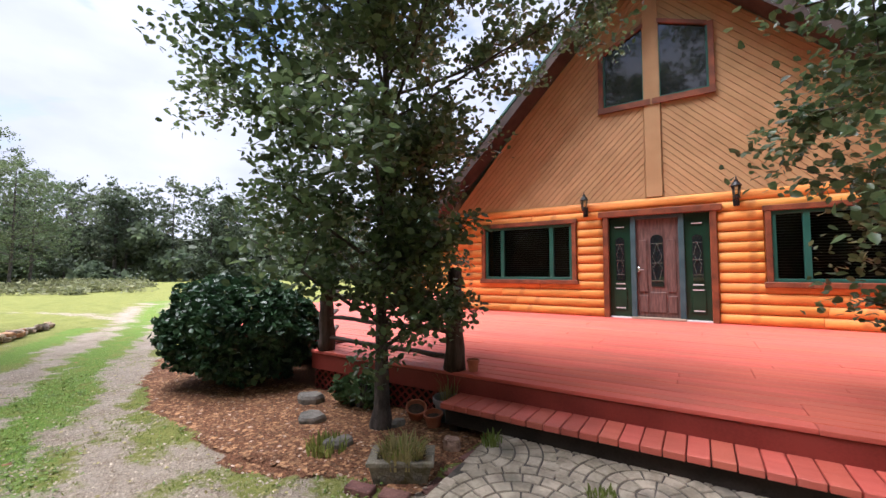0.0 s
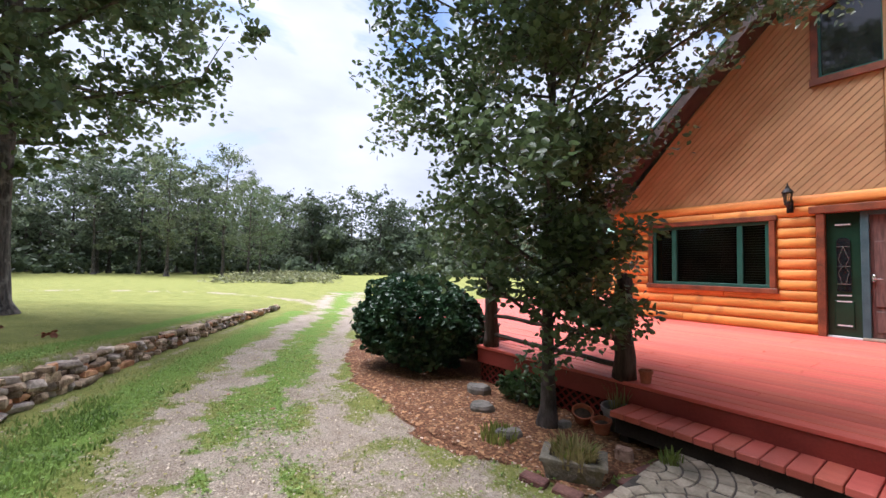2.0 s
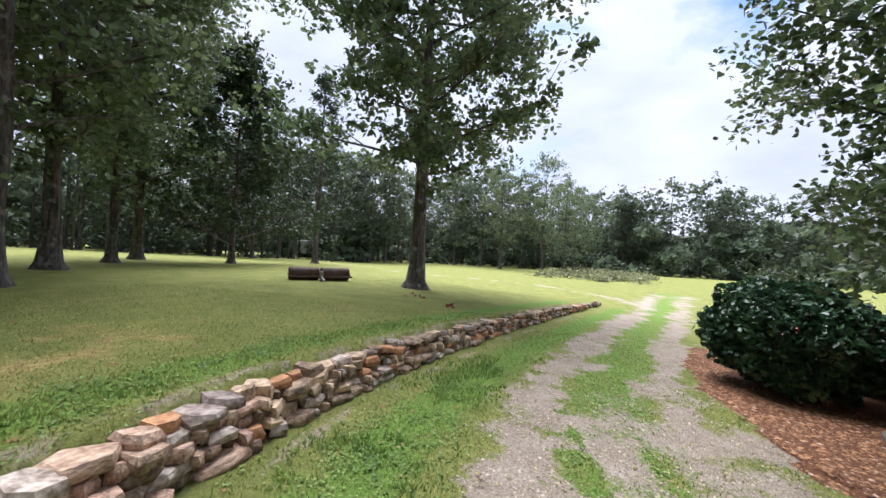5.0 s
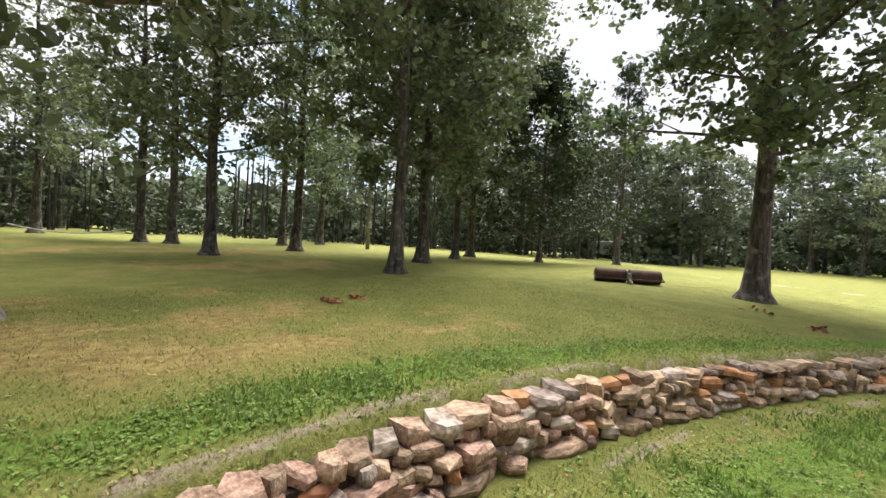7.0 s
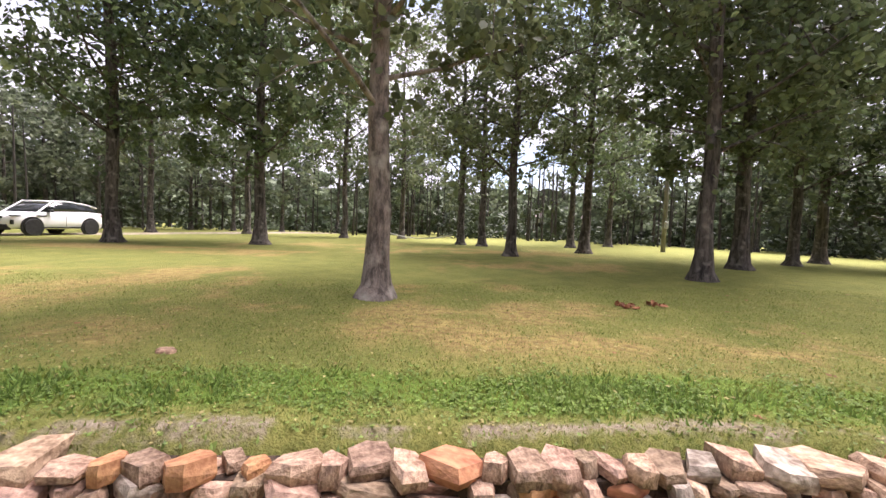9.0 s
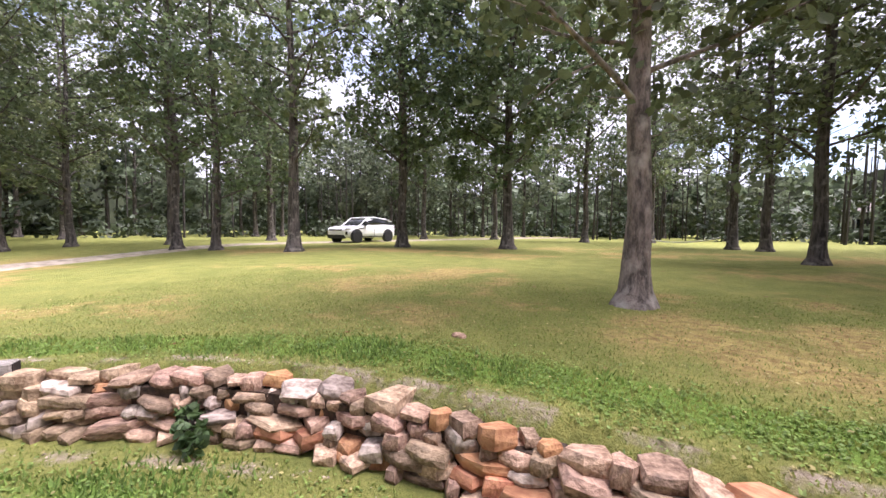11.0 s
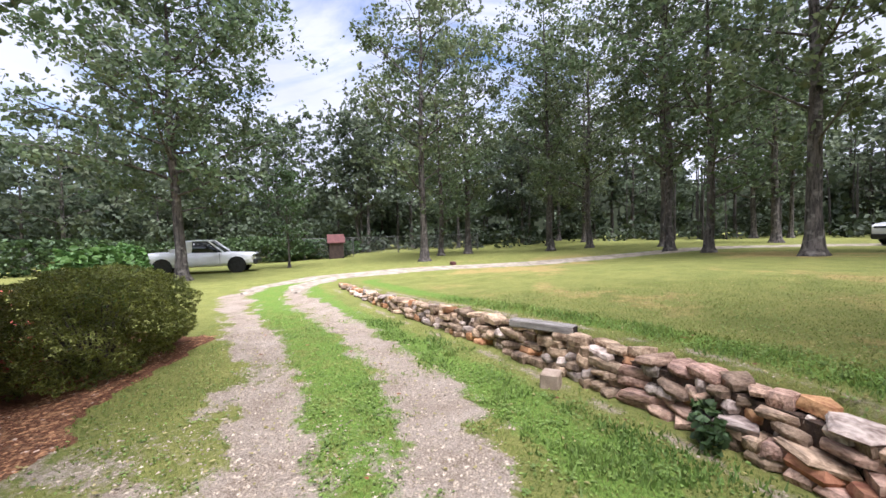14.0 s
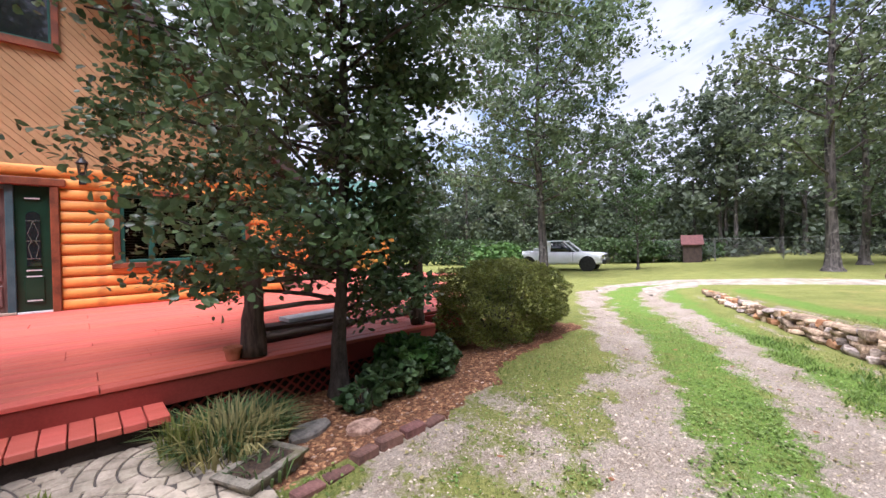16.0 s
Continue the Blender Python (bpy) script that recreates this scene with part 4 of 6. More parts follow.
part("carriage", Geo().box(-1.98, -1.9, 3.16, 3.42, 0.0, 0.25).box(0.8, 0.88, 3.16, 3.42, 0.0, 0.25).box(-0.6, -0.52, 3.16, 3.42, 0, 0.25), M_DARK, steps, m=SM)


def log_post(x, y, h, r0, r1, seed):
    ob = thing("rail_post", x, y, DECK, seed * 40, "dark weathered tapered log post on the deck", "post", "deck rail posts")
    n = 9
    part("shaft", Geo().tube([(0.01 * math.sin(i), 0.01 * math.cos(2 * i), h * i / n) for i in range(n + 1)], [r1 + (r0 - r1) * (1 - i / n) ** 2.2 for i in range(n + 1)], 14, wob=0.10, seed=seed), M_POST, ob, smooth=True)
    return ob


log_post(-2.13, 3.50, 1.02, 0.115, 0.07, 1)
log_post(-4.02, 3.50, 0.92, 0.11, 0.08, 2)
log_post(1.68, 3.52, 1.02, 0.12, 0.075, 3)
log_post(3.62, 3.54, 0.86, 0.09, 0.085, 4)


def rail(p, q, r, seed):
    rr = random.Random(seed)
    p, q = Vector(p), Vector(q)
    ob = thing("deck_rail", *p, 0, "grey weathered split log rail between posts", "railing", "deck rails")
    pts = [(q - p) * (i / 8) + Vector((0, 0, rr.uniform(-0.012, 0.012))) for i in range(9)]
    part("pole", Geo().tube(pts, [r * rr.uniform(0.88, 1.1) for _ in pts], 9, squash=0.75, wob=0.15, seed=seed), M_RAIL, ob, smooth=True)


for i, z in enumerate((0.14, 0.40, 0.66)):
    rail((-4.0, 3.5, DECK + z + 0.02), (-2.15, 3.5, DECK + z - 0.02), 0.034, i)
    rail((1.7, 3.52, DECK + z + 0.02), (3.6, 3.54, DECK + z + 0.02), 0.036, 10 + i)
    rail((3.64, 3.56, DECK + z), (3.9, 5.0, DECK + z + 0.02), 0.034, 20 + i)
    rail((-4.04, 3.52, DECK + z), (-4.6, 4.2, DECK + z + 0.02), 0.034, 30 + i)


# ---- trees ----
M_FARWOOD = material("shade_dark_far_wood", (0.02, 0.026, 0.015), (0.05, 0.062, 0.034), 0.5, 0.95, bump=0.6, fine=3)

def leaf_cloud(centres, spreads, count, size, seed, shape="quad", flat=0.8, droop=0.0, level=0.0):
    """Leaves scattered round centres: folded quads, or rounder six-cornered leaves."""
    rng = np.random.RandomState(seed)
    centres, spreads = np.asarray(centres, float), np.asarray(spreads, float)
    pick = rng.randint(0, len(centres), count)
    off = rng.normal(size=(count, 3))
    off /= np.maximum(np.linalg.norm(off, axis=1, keepdims=True), 1e-6)
    off *= rng.rand(count, 1) ** 0.45
    off[:, 2] *= 0.75
    pos = centres[pick] + off * spreads[pick][:, None]
    ax = rng.normal(size=(count, 3))
    ax[:, 2] = ax[:, 2] * flat - droop
    ax /= np.linalg.norm(ax, axis=1, keepdims=True)
    nb = rng.normal(size=(count, 3)) * (0.9 - 0.7 * level) + np.array([0, 0, 0.6 + 0.4 * level])
    side = np.cross(ax, nb)
    side /= np.maximum(np.linalg.norm(side, axis=1, keepdims=True), 1e-6)
    up = np.cross(side, ax)
    s = size * rng.uniform(0.65, 1.3, (count, 1))
    if shape == "quad":
        tmpl = [(-0.5, 0, 0), (0.05, 0.32, 0.08), (0.55, 0, -0.03), (0.0, -0.32, 0.08)]
        faces = [(0, 1, 2), (0, 2, 3)]
    elif shape == "lobed":
        tmpl = [(-0.5, 0, 0), (-0.15, 0.34, 0.06), (0.02, 0.14, 0.03), (0.3, 0.3, 0.05), (0.55, 0, -0.05), (0.25, -0.32, 0.05), (0.0, -0.13, 0.03), (-0.18, -0.33, 0.06)]
        faces = [(0, 1, 2), (2, 3, 4), (4, 5, 6), (6, 7, 0), (0, 2, 6), (2, 4, 6)]
    elif shape == "needle":
        tmpl = [(-0.5, 0.0, 0), (0.5, 0.06, 0), (0.5, -0.06, -0.03), (-0.1, 0.25, 0.1)]
        faces = [(0, 1, 2), (0, 1, 3)]
    else:
        tmpl = [(-0.5, 0, 0), (-0.2, 0.33, 0.07), (0.2, 0.28, 0.06), (0.55, 0, -0.04), (0.2, -0.28, 0.06), (-0.2, -0.33, 0.07)]
        faces = [(0, 1, 2), (0, 2, 3), (0, 3, 4), (0, 4, 5)]
    tmpl = np.array(tmpl)
    verts = pos[:, None, :] + s[:, None, :] * (tmpl[None, :, 0:1] * ax[:, None, :] + tmpl[None, :, 1:2] * side[:, None, :] + tmpl[None, :, 2:3] * up[:, None, :])
    f = np.array(faces)[None] + (np.arange(count) * len(tmpl))[:, None, None]
    return verts.reshape(-1, 3), f.reshape(-1, 3)


def grow(seed, height, r0, base, spread, limbs, rise=0.55, forks=4, lean=0.0, profile=None, side=None, shoots=0, coarse=False):
    """Trunk and limbs as tubes; gives them and the ends where leaves stand."""
    rng = random.Random(seed)
    g, ends = Geo(), []
    n = 12
    drift = [Vector((0, 0, 0))]
    for i in range(n):
        drift.append(drift[-1] + Vector((rng.uniform(-1, 1), rng.uniform(-1, 1), 0)) * 0.012 * height / n * 4)
    axis = [drift[i] + Vector((lean * (i / n) ** 2, 0, height * i / n)) for i in range(n + 1)]
    rad = [max(0.012, r0 * ((1 - i / n) ** 0.8 * 0.9 + 0.02)) for i in range(n + 1)]
    foot = [Vector((0, 0, -0.15)), Vector((0, 0, 0.03)), Vector((0, 0, 0.16 + r0 * 0.3)), Vector((0, 0, 0.45 + r0))]
    g.tube(foot + [p for p in axis if p.z > 0.6 + r0], [r0 * 2.1, r0 * 1.75, r0 * 1.25, r0 * 1.0] + [r for p, r in zip(axis, rad) if p.z > 0.6 + r0], 7 if coarse else 12, wob=0.14, seed=seed)

    def at(h):
        k = min(max(h / height * n, 0), n - 1e-6)
        i = int(k)
        return axis[i].lerp(axis[i + 1], k - i), rad[i] + (rad[i + 1] - rad[i]) * (k - i)

    for i in range(limbs):
        f = i / max(limbs - 1, 1)
        h = base + (height * 0.97 - base) * f ** 0.9
        p, r = at(h)
        a = i * 2.4 + rng.uniform(-0.5, 0.5)
        shape = profile(f) if profile else (0.55 + 0.45 * math.sin(math.pi * (0.18 + 0.72 * f)))
        length = spread * shape * rng.uniform(0.75, 1.15)
        if f > 0.9:
            length *= 0.55
        if side:
            length *= side(a, f)
        lift = rise * rng.uniform(0.5, 1.3)
        d = Vector((math.cos(a), math.sin(a), lift)).normalized()
        pts = [p]
        m = 3 if coarse else 5
        for k in range(m):
            d = (d + Vector((rng.uniform(-1, 1), rng.uniform(-1, 1), rng.uniform(-0.6, 0.7))) * 0.16).normalized()
            pts.append(pts[-1] + d * length / m)
        lr = min(r * 0.4, 0.012 + 0.011 * length)
        g.tube(pts, [lr * (1 - 0.85 * k / m) + 0.004 for k in range(m + 1)], 4 if coarse else 6, cap=False)
        for k in range(forks):
            q = (0.6 if coarse else 1) + (k + rng.random()) / forks * (m - (0.6 if coarse else 1))
            j = min(int(q), m - 1)
            s = pts[j].lerp(pts[j + 1], q - j)
            b = Vector((rng.uniform(-1, 1), rng.uniform(-1, 1), rng.uniform(-0.35, 0.7))).normalized()
            b = (b + d * 0.7).normalized()
            ln = length * rng.uniform(0.22, 0.45)
            mid = s + b * ln * 0.5 + Vector((0, 0, rng.uniform(-0.1, 0.1) * ln))
            tip = s + b * ln
            if not coarse:
                g.tube([s, mid, tip], [lr * 0.4, lr * 0.25, 0.003], 4, cap=False)
            ends += [tip, mid]
        ends += [pts[-1], pts[-2]]
    ends.append(axis[-1])
    # short leafy shoots straight from the trunk
    for i in range(shoots):
        p, r = at(base * 0.8 + (height * 0.75 - base * 0.8) * rng.random() ** 1.2)
        a = rng.uniform(0, 6.28)
        tip = p + Vector((math.cos(a), math.sin(a), rng.uniform(-0.2, 0.5))) * rng.uniform(0.35, 0.95)
        g.tube([p, p.lerp(tip, 0.5), tip], [0.012, 0.009, 0.003], 4, cap=False)
        ends.append(tip)
    return g, ends


def tree_parts(seed, height, r0, base, spread, limbs, leaves, size, leaf_mat, bark, shape="quad", blob=0.16, **kw):
    """The two meshes of one kind of tree: trunk and crown, its leaves in tufts round the twigs."""
    g, ends = grow(seed, height, r0, base, spread, limbs, **kw)
    rng = random.Random(seed + 50)
    tufts, spreads = [], []
    for e in ends:
        for _ in range(3):
            w = spread * blob * rng.uniform(0.5, 1.2)
            tufts.append(e + Vector((rng.gauss(0, 0.55), rng.gauss(0, 0.55), rng.gauss(0, 0.35))) * w)
            spreads.append(w * rng.uniform(0.35, 0.8))
    v, f = leaf_cloud(tufts, spreads, leaves, size, seed, shape)
    return g.mesh("trunk", bark, True), raw_mesh("crown", v, f, leaf_mat)


def plant(meshes, x, y, turn, scale, label, category="tree", group="", name="tree", sink=0.0):
    ob = thing(name, x, y, float(ground_z(x, y)) - sink, turn, label, category, group)
    ob.scale = (scale, scale, scale)
    part("trunk", meshes[0], None, ob)
    part("crown", meshes[1], None, ob)
    return ob


OAK = [
    tree_parts(11, 15.5, 0.27, 3.3, 4.6, 46, 36000, 0.18, M_OAKLEAF, M_BARK, "round", 0.19, rise=0.35, forks=5, shoots=14),
    tree_parts(12, 17.0, 0.205, 3.0, 3.9, 42, 15000, 0.18, M_OAKLEAF, M_BARK, "round", 0.19, rise=0.35, forks=5, shoots=34),
]
OAK_MID = [
    tree_parts(21, 16.0, 0.24, 3.4, 4.3, 30, 6900, 0.24, M_OAKLEAF, M_BARK, "quad", 0.18, rise=0.45, forks=4, shoots=22),
    tree_parts(22, 17.5, 0.22, 4.0, 4.0, 30, 6900, 0.24, M_OAKLEAF, M_BARK, "quad", 0.18, rise=0.5, forks=4, shoots=26),
    tree_parts(23, 15.0, 0.20, 2.4, 4.6, 30, 6900, 0.24, M_OAKLEAF, M_BARK, "quad", 0.19, rise=0.35, forks=4, shoots=10),
]
CEDAR = tree_parts(31, 11.5, 0.16, 0.9, 4.9, 54, 15000, 0.24, M_CEDARLEAF, M_BARK, "quad", 0.13, rise=0.3, forks=5, profile=lambda f: 1.0 - 0.88 * f)
PINE = tree_parts(32, 14.5, 0.20, 2.6, 3.2, 34, 6500, 0.26, M_CEDARLEAF, M_BARK, "needle", 0.15, rise=0.05, forks=4, profile=lambda f: 0.95 - 0.7 * f)
FAR = [
    tree_parts(41, 13.0, 0.22, 2.4, 4.6, 20, 1700, 0.48, M_FARLEAF, M_BARK, "quad", 0.19, rise=0.5, forks=3, coarse=True),
    tree_parts(42, 15.0, 0.20, 3.0, 4.2, 20, 1700, 0.48, M_FARLEAF, M_BARK, "quad", 0.19, rise=0.55, forks=3, coarse=True),
    tree_parts(43, 9.0, 0.16, 0.8, 4.0, 18, 1700, 0.48, M_FARLEAF, M_BARK, "quad", 0.2, rise=0.5, forks=3, coarse=True),
]
pale_trunk = OAK[1][0].copy()
pale_trunk.materials[0] = M_PALEBARK
OAK.append((pale_trunk, OAK[1][1]))
LAWN_OAK = "tall oak with rough grey bark on the lawn"
# x, y, turn, scale, kind
for x, y, turn, scale, kind in (
    (-12.5, -2.95, 20, 1.0, 0), (1.1, -7.0, 80, 0.92, 2), (-6.1, -9.7, 200, 0.95, 1), (-10.1, -13.3, 310, 0.95, 0),
    (-14.3, -15.6, 130, 0.95, 1), (-3.1, -15.8, 60, 0.95, 1), (7.2, -18.9, 10, 1.0, 0),
):
    plant(OAK[kind], x, y, turn, scale, LAWN_OAK, group="lawn oaks")
for x, y, turn, scale, kind in (
    (-7.6, -19.6, 15, 1.0, 0), (-3.5, -24.5, 70, 1.0, 1), (-2.4, -25.9, 140, 0.95, 0), (5.5, -30, 200, 1.0, 1), (12.6, -31, 250, 1.0, 1),
    (11.8, -16.9, 30, 1.0, 1), (12.1, -17.2, 150, 0.9, 0), (13.6, -11.9, 170, 1.0, 0), (18.4, -11.7, 220, 0.95, 2), (20.6, -11.2, 75, 0.95, 1),
    (24.5, -19.4, 300, 1.0, 0), (28.7, -10.1, 40, 1.0, 2), (29, -7.5, 110, 1.0, 1), (31, -1.8, 200, 1.0, 0), (29, 0.2, 260, 0.95, 2),
    (23.6, 1.0, 20, 1.0, 0), (37, -9.3, 90, 1.0, 1), (37.6, -12.7, 33, 1.0, 0), (24.5, -13.0, 170, 1.0, 1),
    (-17.5, -17.5, 260, 1.0, 0), (-9.5, -26, 50, 1.0, 1), (1.5, -33, 110, 1.0, 0), (18, -29, 20, 1.0, 1), (-14, -30, 80, 1.0, 0),
):
    plant(OAK_MID[kind], x, y, turn, scale, "tall oak at the edge of the woods", group="oaks by the woods")
plant(tree_parts(24, 14.0, 0.25, 3.0, 4.8, 40, 20000, 0.22, M_OAKLEAF, M_BARK, "quad", 0.2, rise=0.35, forks=5), 18.1, 11.3, 320, 1.0, "broad dark oak beside the drive", group="oaks by the woods")
plant(CEDAR, -19.4, -13.9, 0, 1.0, "dense dark cedar at the lawn's far edge", group="conifers", name="cedar")
plant(tree_parts(25, 5.6, 0.07, 0.9, 1.7, 26, 4200, 0.13, M_SHRUBLEAF, M_BARK, "quad", 0.2, rise=0.9, forks=4), 24.6, 9.2, 0, 1.0, "slender young tree with pale leaves by the fence", group="oaks by the woods")
plant(PINE, -28.5, -13.3, 0, 1.0, "thin open pine beyond the lawn", group="conifers", name="pine")
plant(CEDAR, -33, -21, 90, 1.05, "dense dark cedar at the lawn's far edge", group="conifers", name="cedar")

# woods all round: a ragged belt, thinner toward the open field
rnd = random.Random(77)


def wood(x, y, scale, kind):
    ob = plant(FAR[kind], x, y, rnd.uniform(0, 360), scale, "leafy tree in the distant woods", group="woods")
    return ob


def belt(points, count, depth, lo, hi, kinds=(0, 1)):
    for i in range(count):
        k = rnd.random() * (len(points) - 1)
        j = int(k)
        (ax, ay), (bx, by) = points[j], points[j + 1]
        x, y = ax + (bx - ax) * (k - j), ay + (by - ay) * (k - j)
        d = rnd.random() ** 1.3 * depth
        r = math.hypot(x, y)
        x, y = x * (1 + d / r), y * (1 + d / r)
        wood(x, y, rnd.uniform(lo, hi), rnd.choice(kinds))


belt([(-34, -24), (-24, -31), (-12, -36), (2, -39), (14, -38), (24, -33), (33, -26)], 56, 22, 0.7, 1.0)
belt([(33, -26), (40, -18), (44, -8), (44, 2), (42, 12)], 32, 20, 0.75, 1.05)
belt([(42, 12), (36, 22), (30, 30), (20, 40)], 20, 16, 0.7, 1.05, (0, 1, 2))
belt([(-38, -26), (-50, -18), (-58, -8), (-62, 2)], 26, 22, 0.85, 1.1)
belt([(-62, 2), (-66, 14), (-66, 26), (-62, 40)], 30, 16, 0.75, 1.0, (0, 1, 2))
belt([(-62, 40), (-50, 56), (-30, 66), (0, 70), (20, 60)], 26, 16, 0.8, 1.0)
for x, y, s, k in ((-53, 1.4, 0.95, 0), (-46, 8.2, 0.8, 2), (-51, 6.5, 0.95, 1), (-54, 11, 0.85, 2)):
    plant(OAK_MID[k], x, y, 70 * k, s * 0.85, "rounded oak standing out from the field's edge", group="woods")
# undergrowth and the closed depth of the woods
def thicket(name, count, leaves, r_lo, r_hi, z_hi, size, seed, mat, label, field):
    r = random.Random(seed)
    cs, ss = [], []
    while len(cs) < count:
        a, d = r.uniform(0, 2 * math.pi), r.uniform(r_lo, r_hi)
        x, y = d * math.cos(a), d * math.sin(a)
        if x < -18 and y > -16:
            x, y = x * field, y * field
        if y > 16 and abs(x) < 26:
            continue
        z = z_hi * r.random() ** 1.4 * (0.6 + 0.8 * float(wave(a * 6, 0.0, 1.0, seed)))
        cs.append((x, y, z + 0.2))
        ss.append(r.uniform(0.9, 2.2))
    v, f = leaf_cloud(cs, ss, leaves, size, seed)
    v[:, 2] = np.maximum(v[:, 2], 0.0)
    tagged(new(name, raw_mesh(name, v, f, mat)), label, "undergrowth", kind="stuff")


thicket("undergrowth", 420, 34000, 40, 56, 3.0, 0.45, 5, M_UNDERLEAF, "leafy undergrowth below the woods, coloured dark for canopy shade", 1.45)
thicket("deep_woods", 1100, 76000, 50, 66, 8.0, 0.85, 6, M_FARLEAF, "closed depth of leafy woods", 1.28)
# ring sheet added behind the trees, coloured dark as the woods' shaded depth
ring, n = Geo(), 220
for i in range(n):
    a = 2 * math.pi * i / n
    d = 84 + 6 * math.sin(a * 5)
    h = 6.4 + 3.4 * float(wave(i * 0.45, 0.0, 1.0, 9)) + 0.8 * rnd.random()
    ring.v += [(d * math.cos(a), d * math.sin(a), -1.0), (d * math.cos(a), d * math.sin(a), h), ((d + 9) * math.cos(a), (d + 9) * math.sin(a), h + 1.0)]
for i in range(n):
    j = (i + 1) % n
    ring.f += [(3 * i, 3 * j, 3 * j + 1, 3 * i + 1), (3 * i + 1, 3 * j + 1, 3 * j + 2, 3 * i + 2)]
tagged(new("backdrop", ring.mesh("backdrop", M_FARWOOD)), "dark sheet standing for shaded far woods, closing the horizon", "woods", kind="structure")
# thin bare stems standing close together, their bark darkened for the woods' shade
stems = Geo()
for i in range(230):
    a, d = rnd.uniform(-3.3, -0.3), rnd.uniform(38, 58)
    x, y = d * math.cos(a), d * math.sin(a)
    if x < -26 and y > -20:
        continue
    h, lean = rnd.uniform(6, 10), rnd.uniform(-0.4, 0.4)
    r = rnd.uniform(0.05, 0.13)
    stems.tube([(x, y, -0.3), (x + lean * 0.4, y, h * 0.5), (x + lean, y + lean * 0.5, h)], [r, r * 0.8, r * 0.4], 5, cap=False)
tagged(new("woodland_stems", stems.mesh("woodland_stems", M_STEM)), "thin stems crowding the woods, bark coloured dark for shade", "saplings", kind="stuff")
# a pale house far behind the woods
far_house = thing("far_house", -20.5, -64, float(ground_z(-20.5, -64)), 18, "pale single-storey house far behind the woods", "house")
part("wall", Geo().box(-6, 6, -3, 3, 0, 2.9), M_PALE, far_house)
part("roof", Geo().prism([(-3.4, 2.8), (0, 4.4), (3.4, 2.8), (3.4, 2.95), (0, 4.6), (-3.4, 2.95)], -6.4, 6.4, "x"), M_SOFFIT, far_house)
for x in (-3.6, 3.4):
    part("window", Geo().box(x - 0.7, x + 0.7, 3.0, 3.04, 1.0, 2.2), M_WINDOW, far_house)
part("door", Geo().box(-0.5, 0.5, 3.0, 3.04, 0, 2.1), M_SOFFIT, far_house)
# rough tall grass at the field's edge
cs = [(x, 9 + 0.34 * (-x - 36) + rnd.uniform(-5, 5), 0.25) for x in [rnd.uniform(-66, -33) for _ in range(160)]]
v, f = leaf_cloud(cs, [rnd.uniform(0.7, 1.6) for _ in cs], 9000, 0.35, 6)
v[:, 2] = np.abs(v[:, 2]) * 0.6
tagged(new("tall_grass", raw_mesh("tall_grass", v, f, M_FIELDGRASS)), "rough green tall grass by the field", "tall grass", kind="stuff")

# the two young pear trees by the deck
PEAR_L, ends_l = grow(51, 6.8, 0.062, 0.7, 2.3, 64, rise=0.5, forks=6, side=lambda a, f: 0.76 if math.sin(a) < -0.45 and f < 0.65 else 0.4 if math.cos(a - 0.7) > 0.35 and f < 0.3 else 1.25 if math.cos(a) > 0.3 and f < 0.75 else (0.95 if math.cos(a) < -0.2 and math.sin(a) > -0.3 else 0.8) if f < 0.5 else 0.8, profile=lambda f: 0.72 + 0.3 * math.sin(math.pi * (0.1 + 0.6 * f)))
PEAR_R, ends_r = grow(52, 6.2, 0.07, 0.8, 2.45, 70, rise=0.16, forks=6, side=lambda a, f: 0.34 if math.cos(a) > 0.1 and f < 0.45 else 0.66 if math.sin(a) < -0.6 and f < 0.6 else (0.86 if f < 0.42 else 0.5) if math.cos(a) < -0.2 else 1.0, profile=lambda f: 0.8 + 0.3 * math.sin(math.pi * (0.1 + 0.6 * f)))
for g, ends, x, y, count, seed in ((PEAR_L, ends_l, -2.57, 2.9, 58000, 61), (PEAR_R, ends_r, 2.36, 3.2, 52000, 62)):
    rng = random.Random(seed)
    ob = thing("pear_tree", x, y, float(ground_z(x, y)), 0, "young pear tree with glossy dark leaves in mulch", "tree", "young trees by the deck")
    part("trunk", g, M_PEARBARK, ob, smooth=True)
    v, f = leaf_cloud(ends, [rng.uniform(0.14, 0.44) for _ in ends], count, 0.067, seed, "round", 0.5, 0.3)
    part("crown", raw_mesh("crown", v, f, M_PEARLEAF), None, ob)


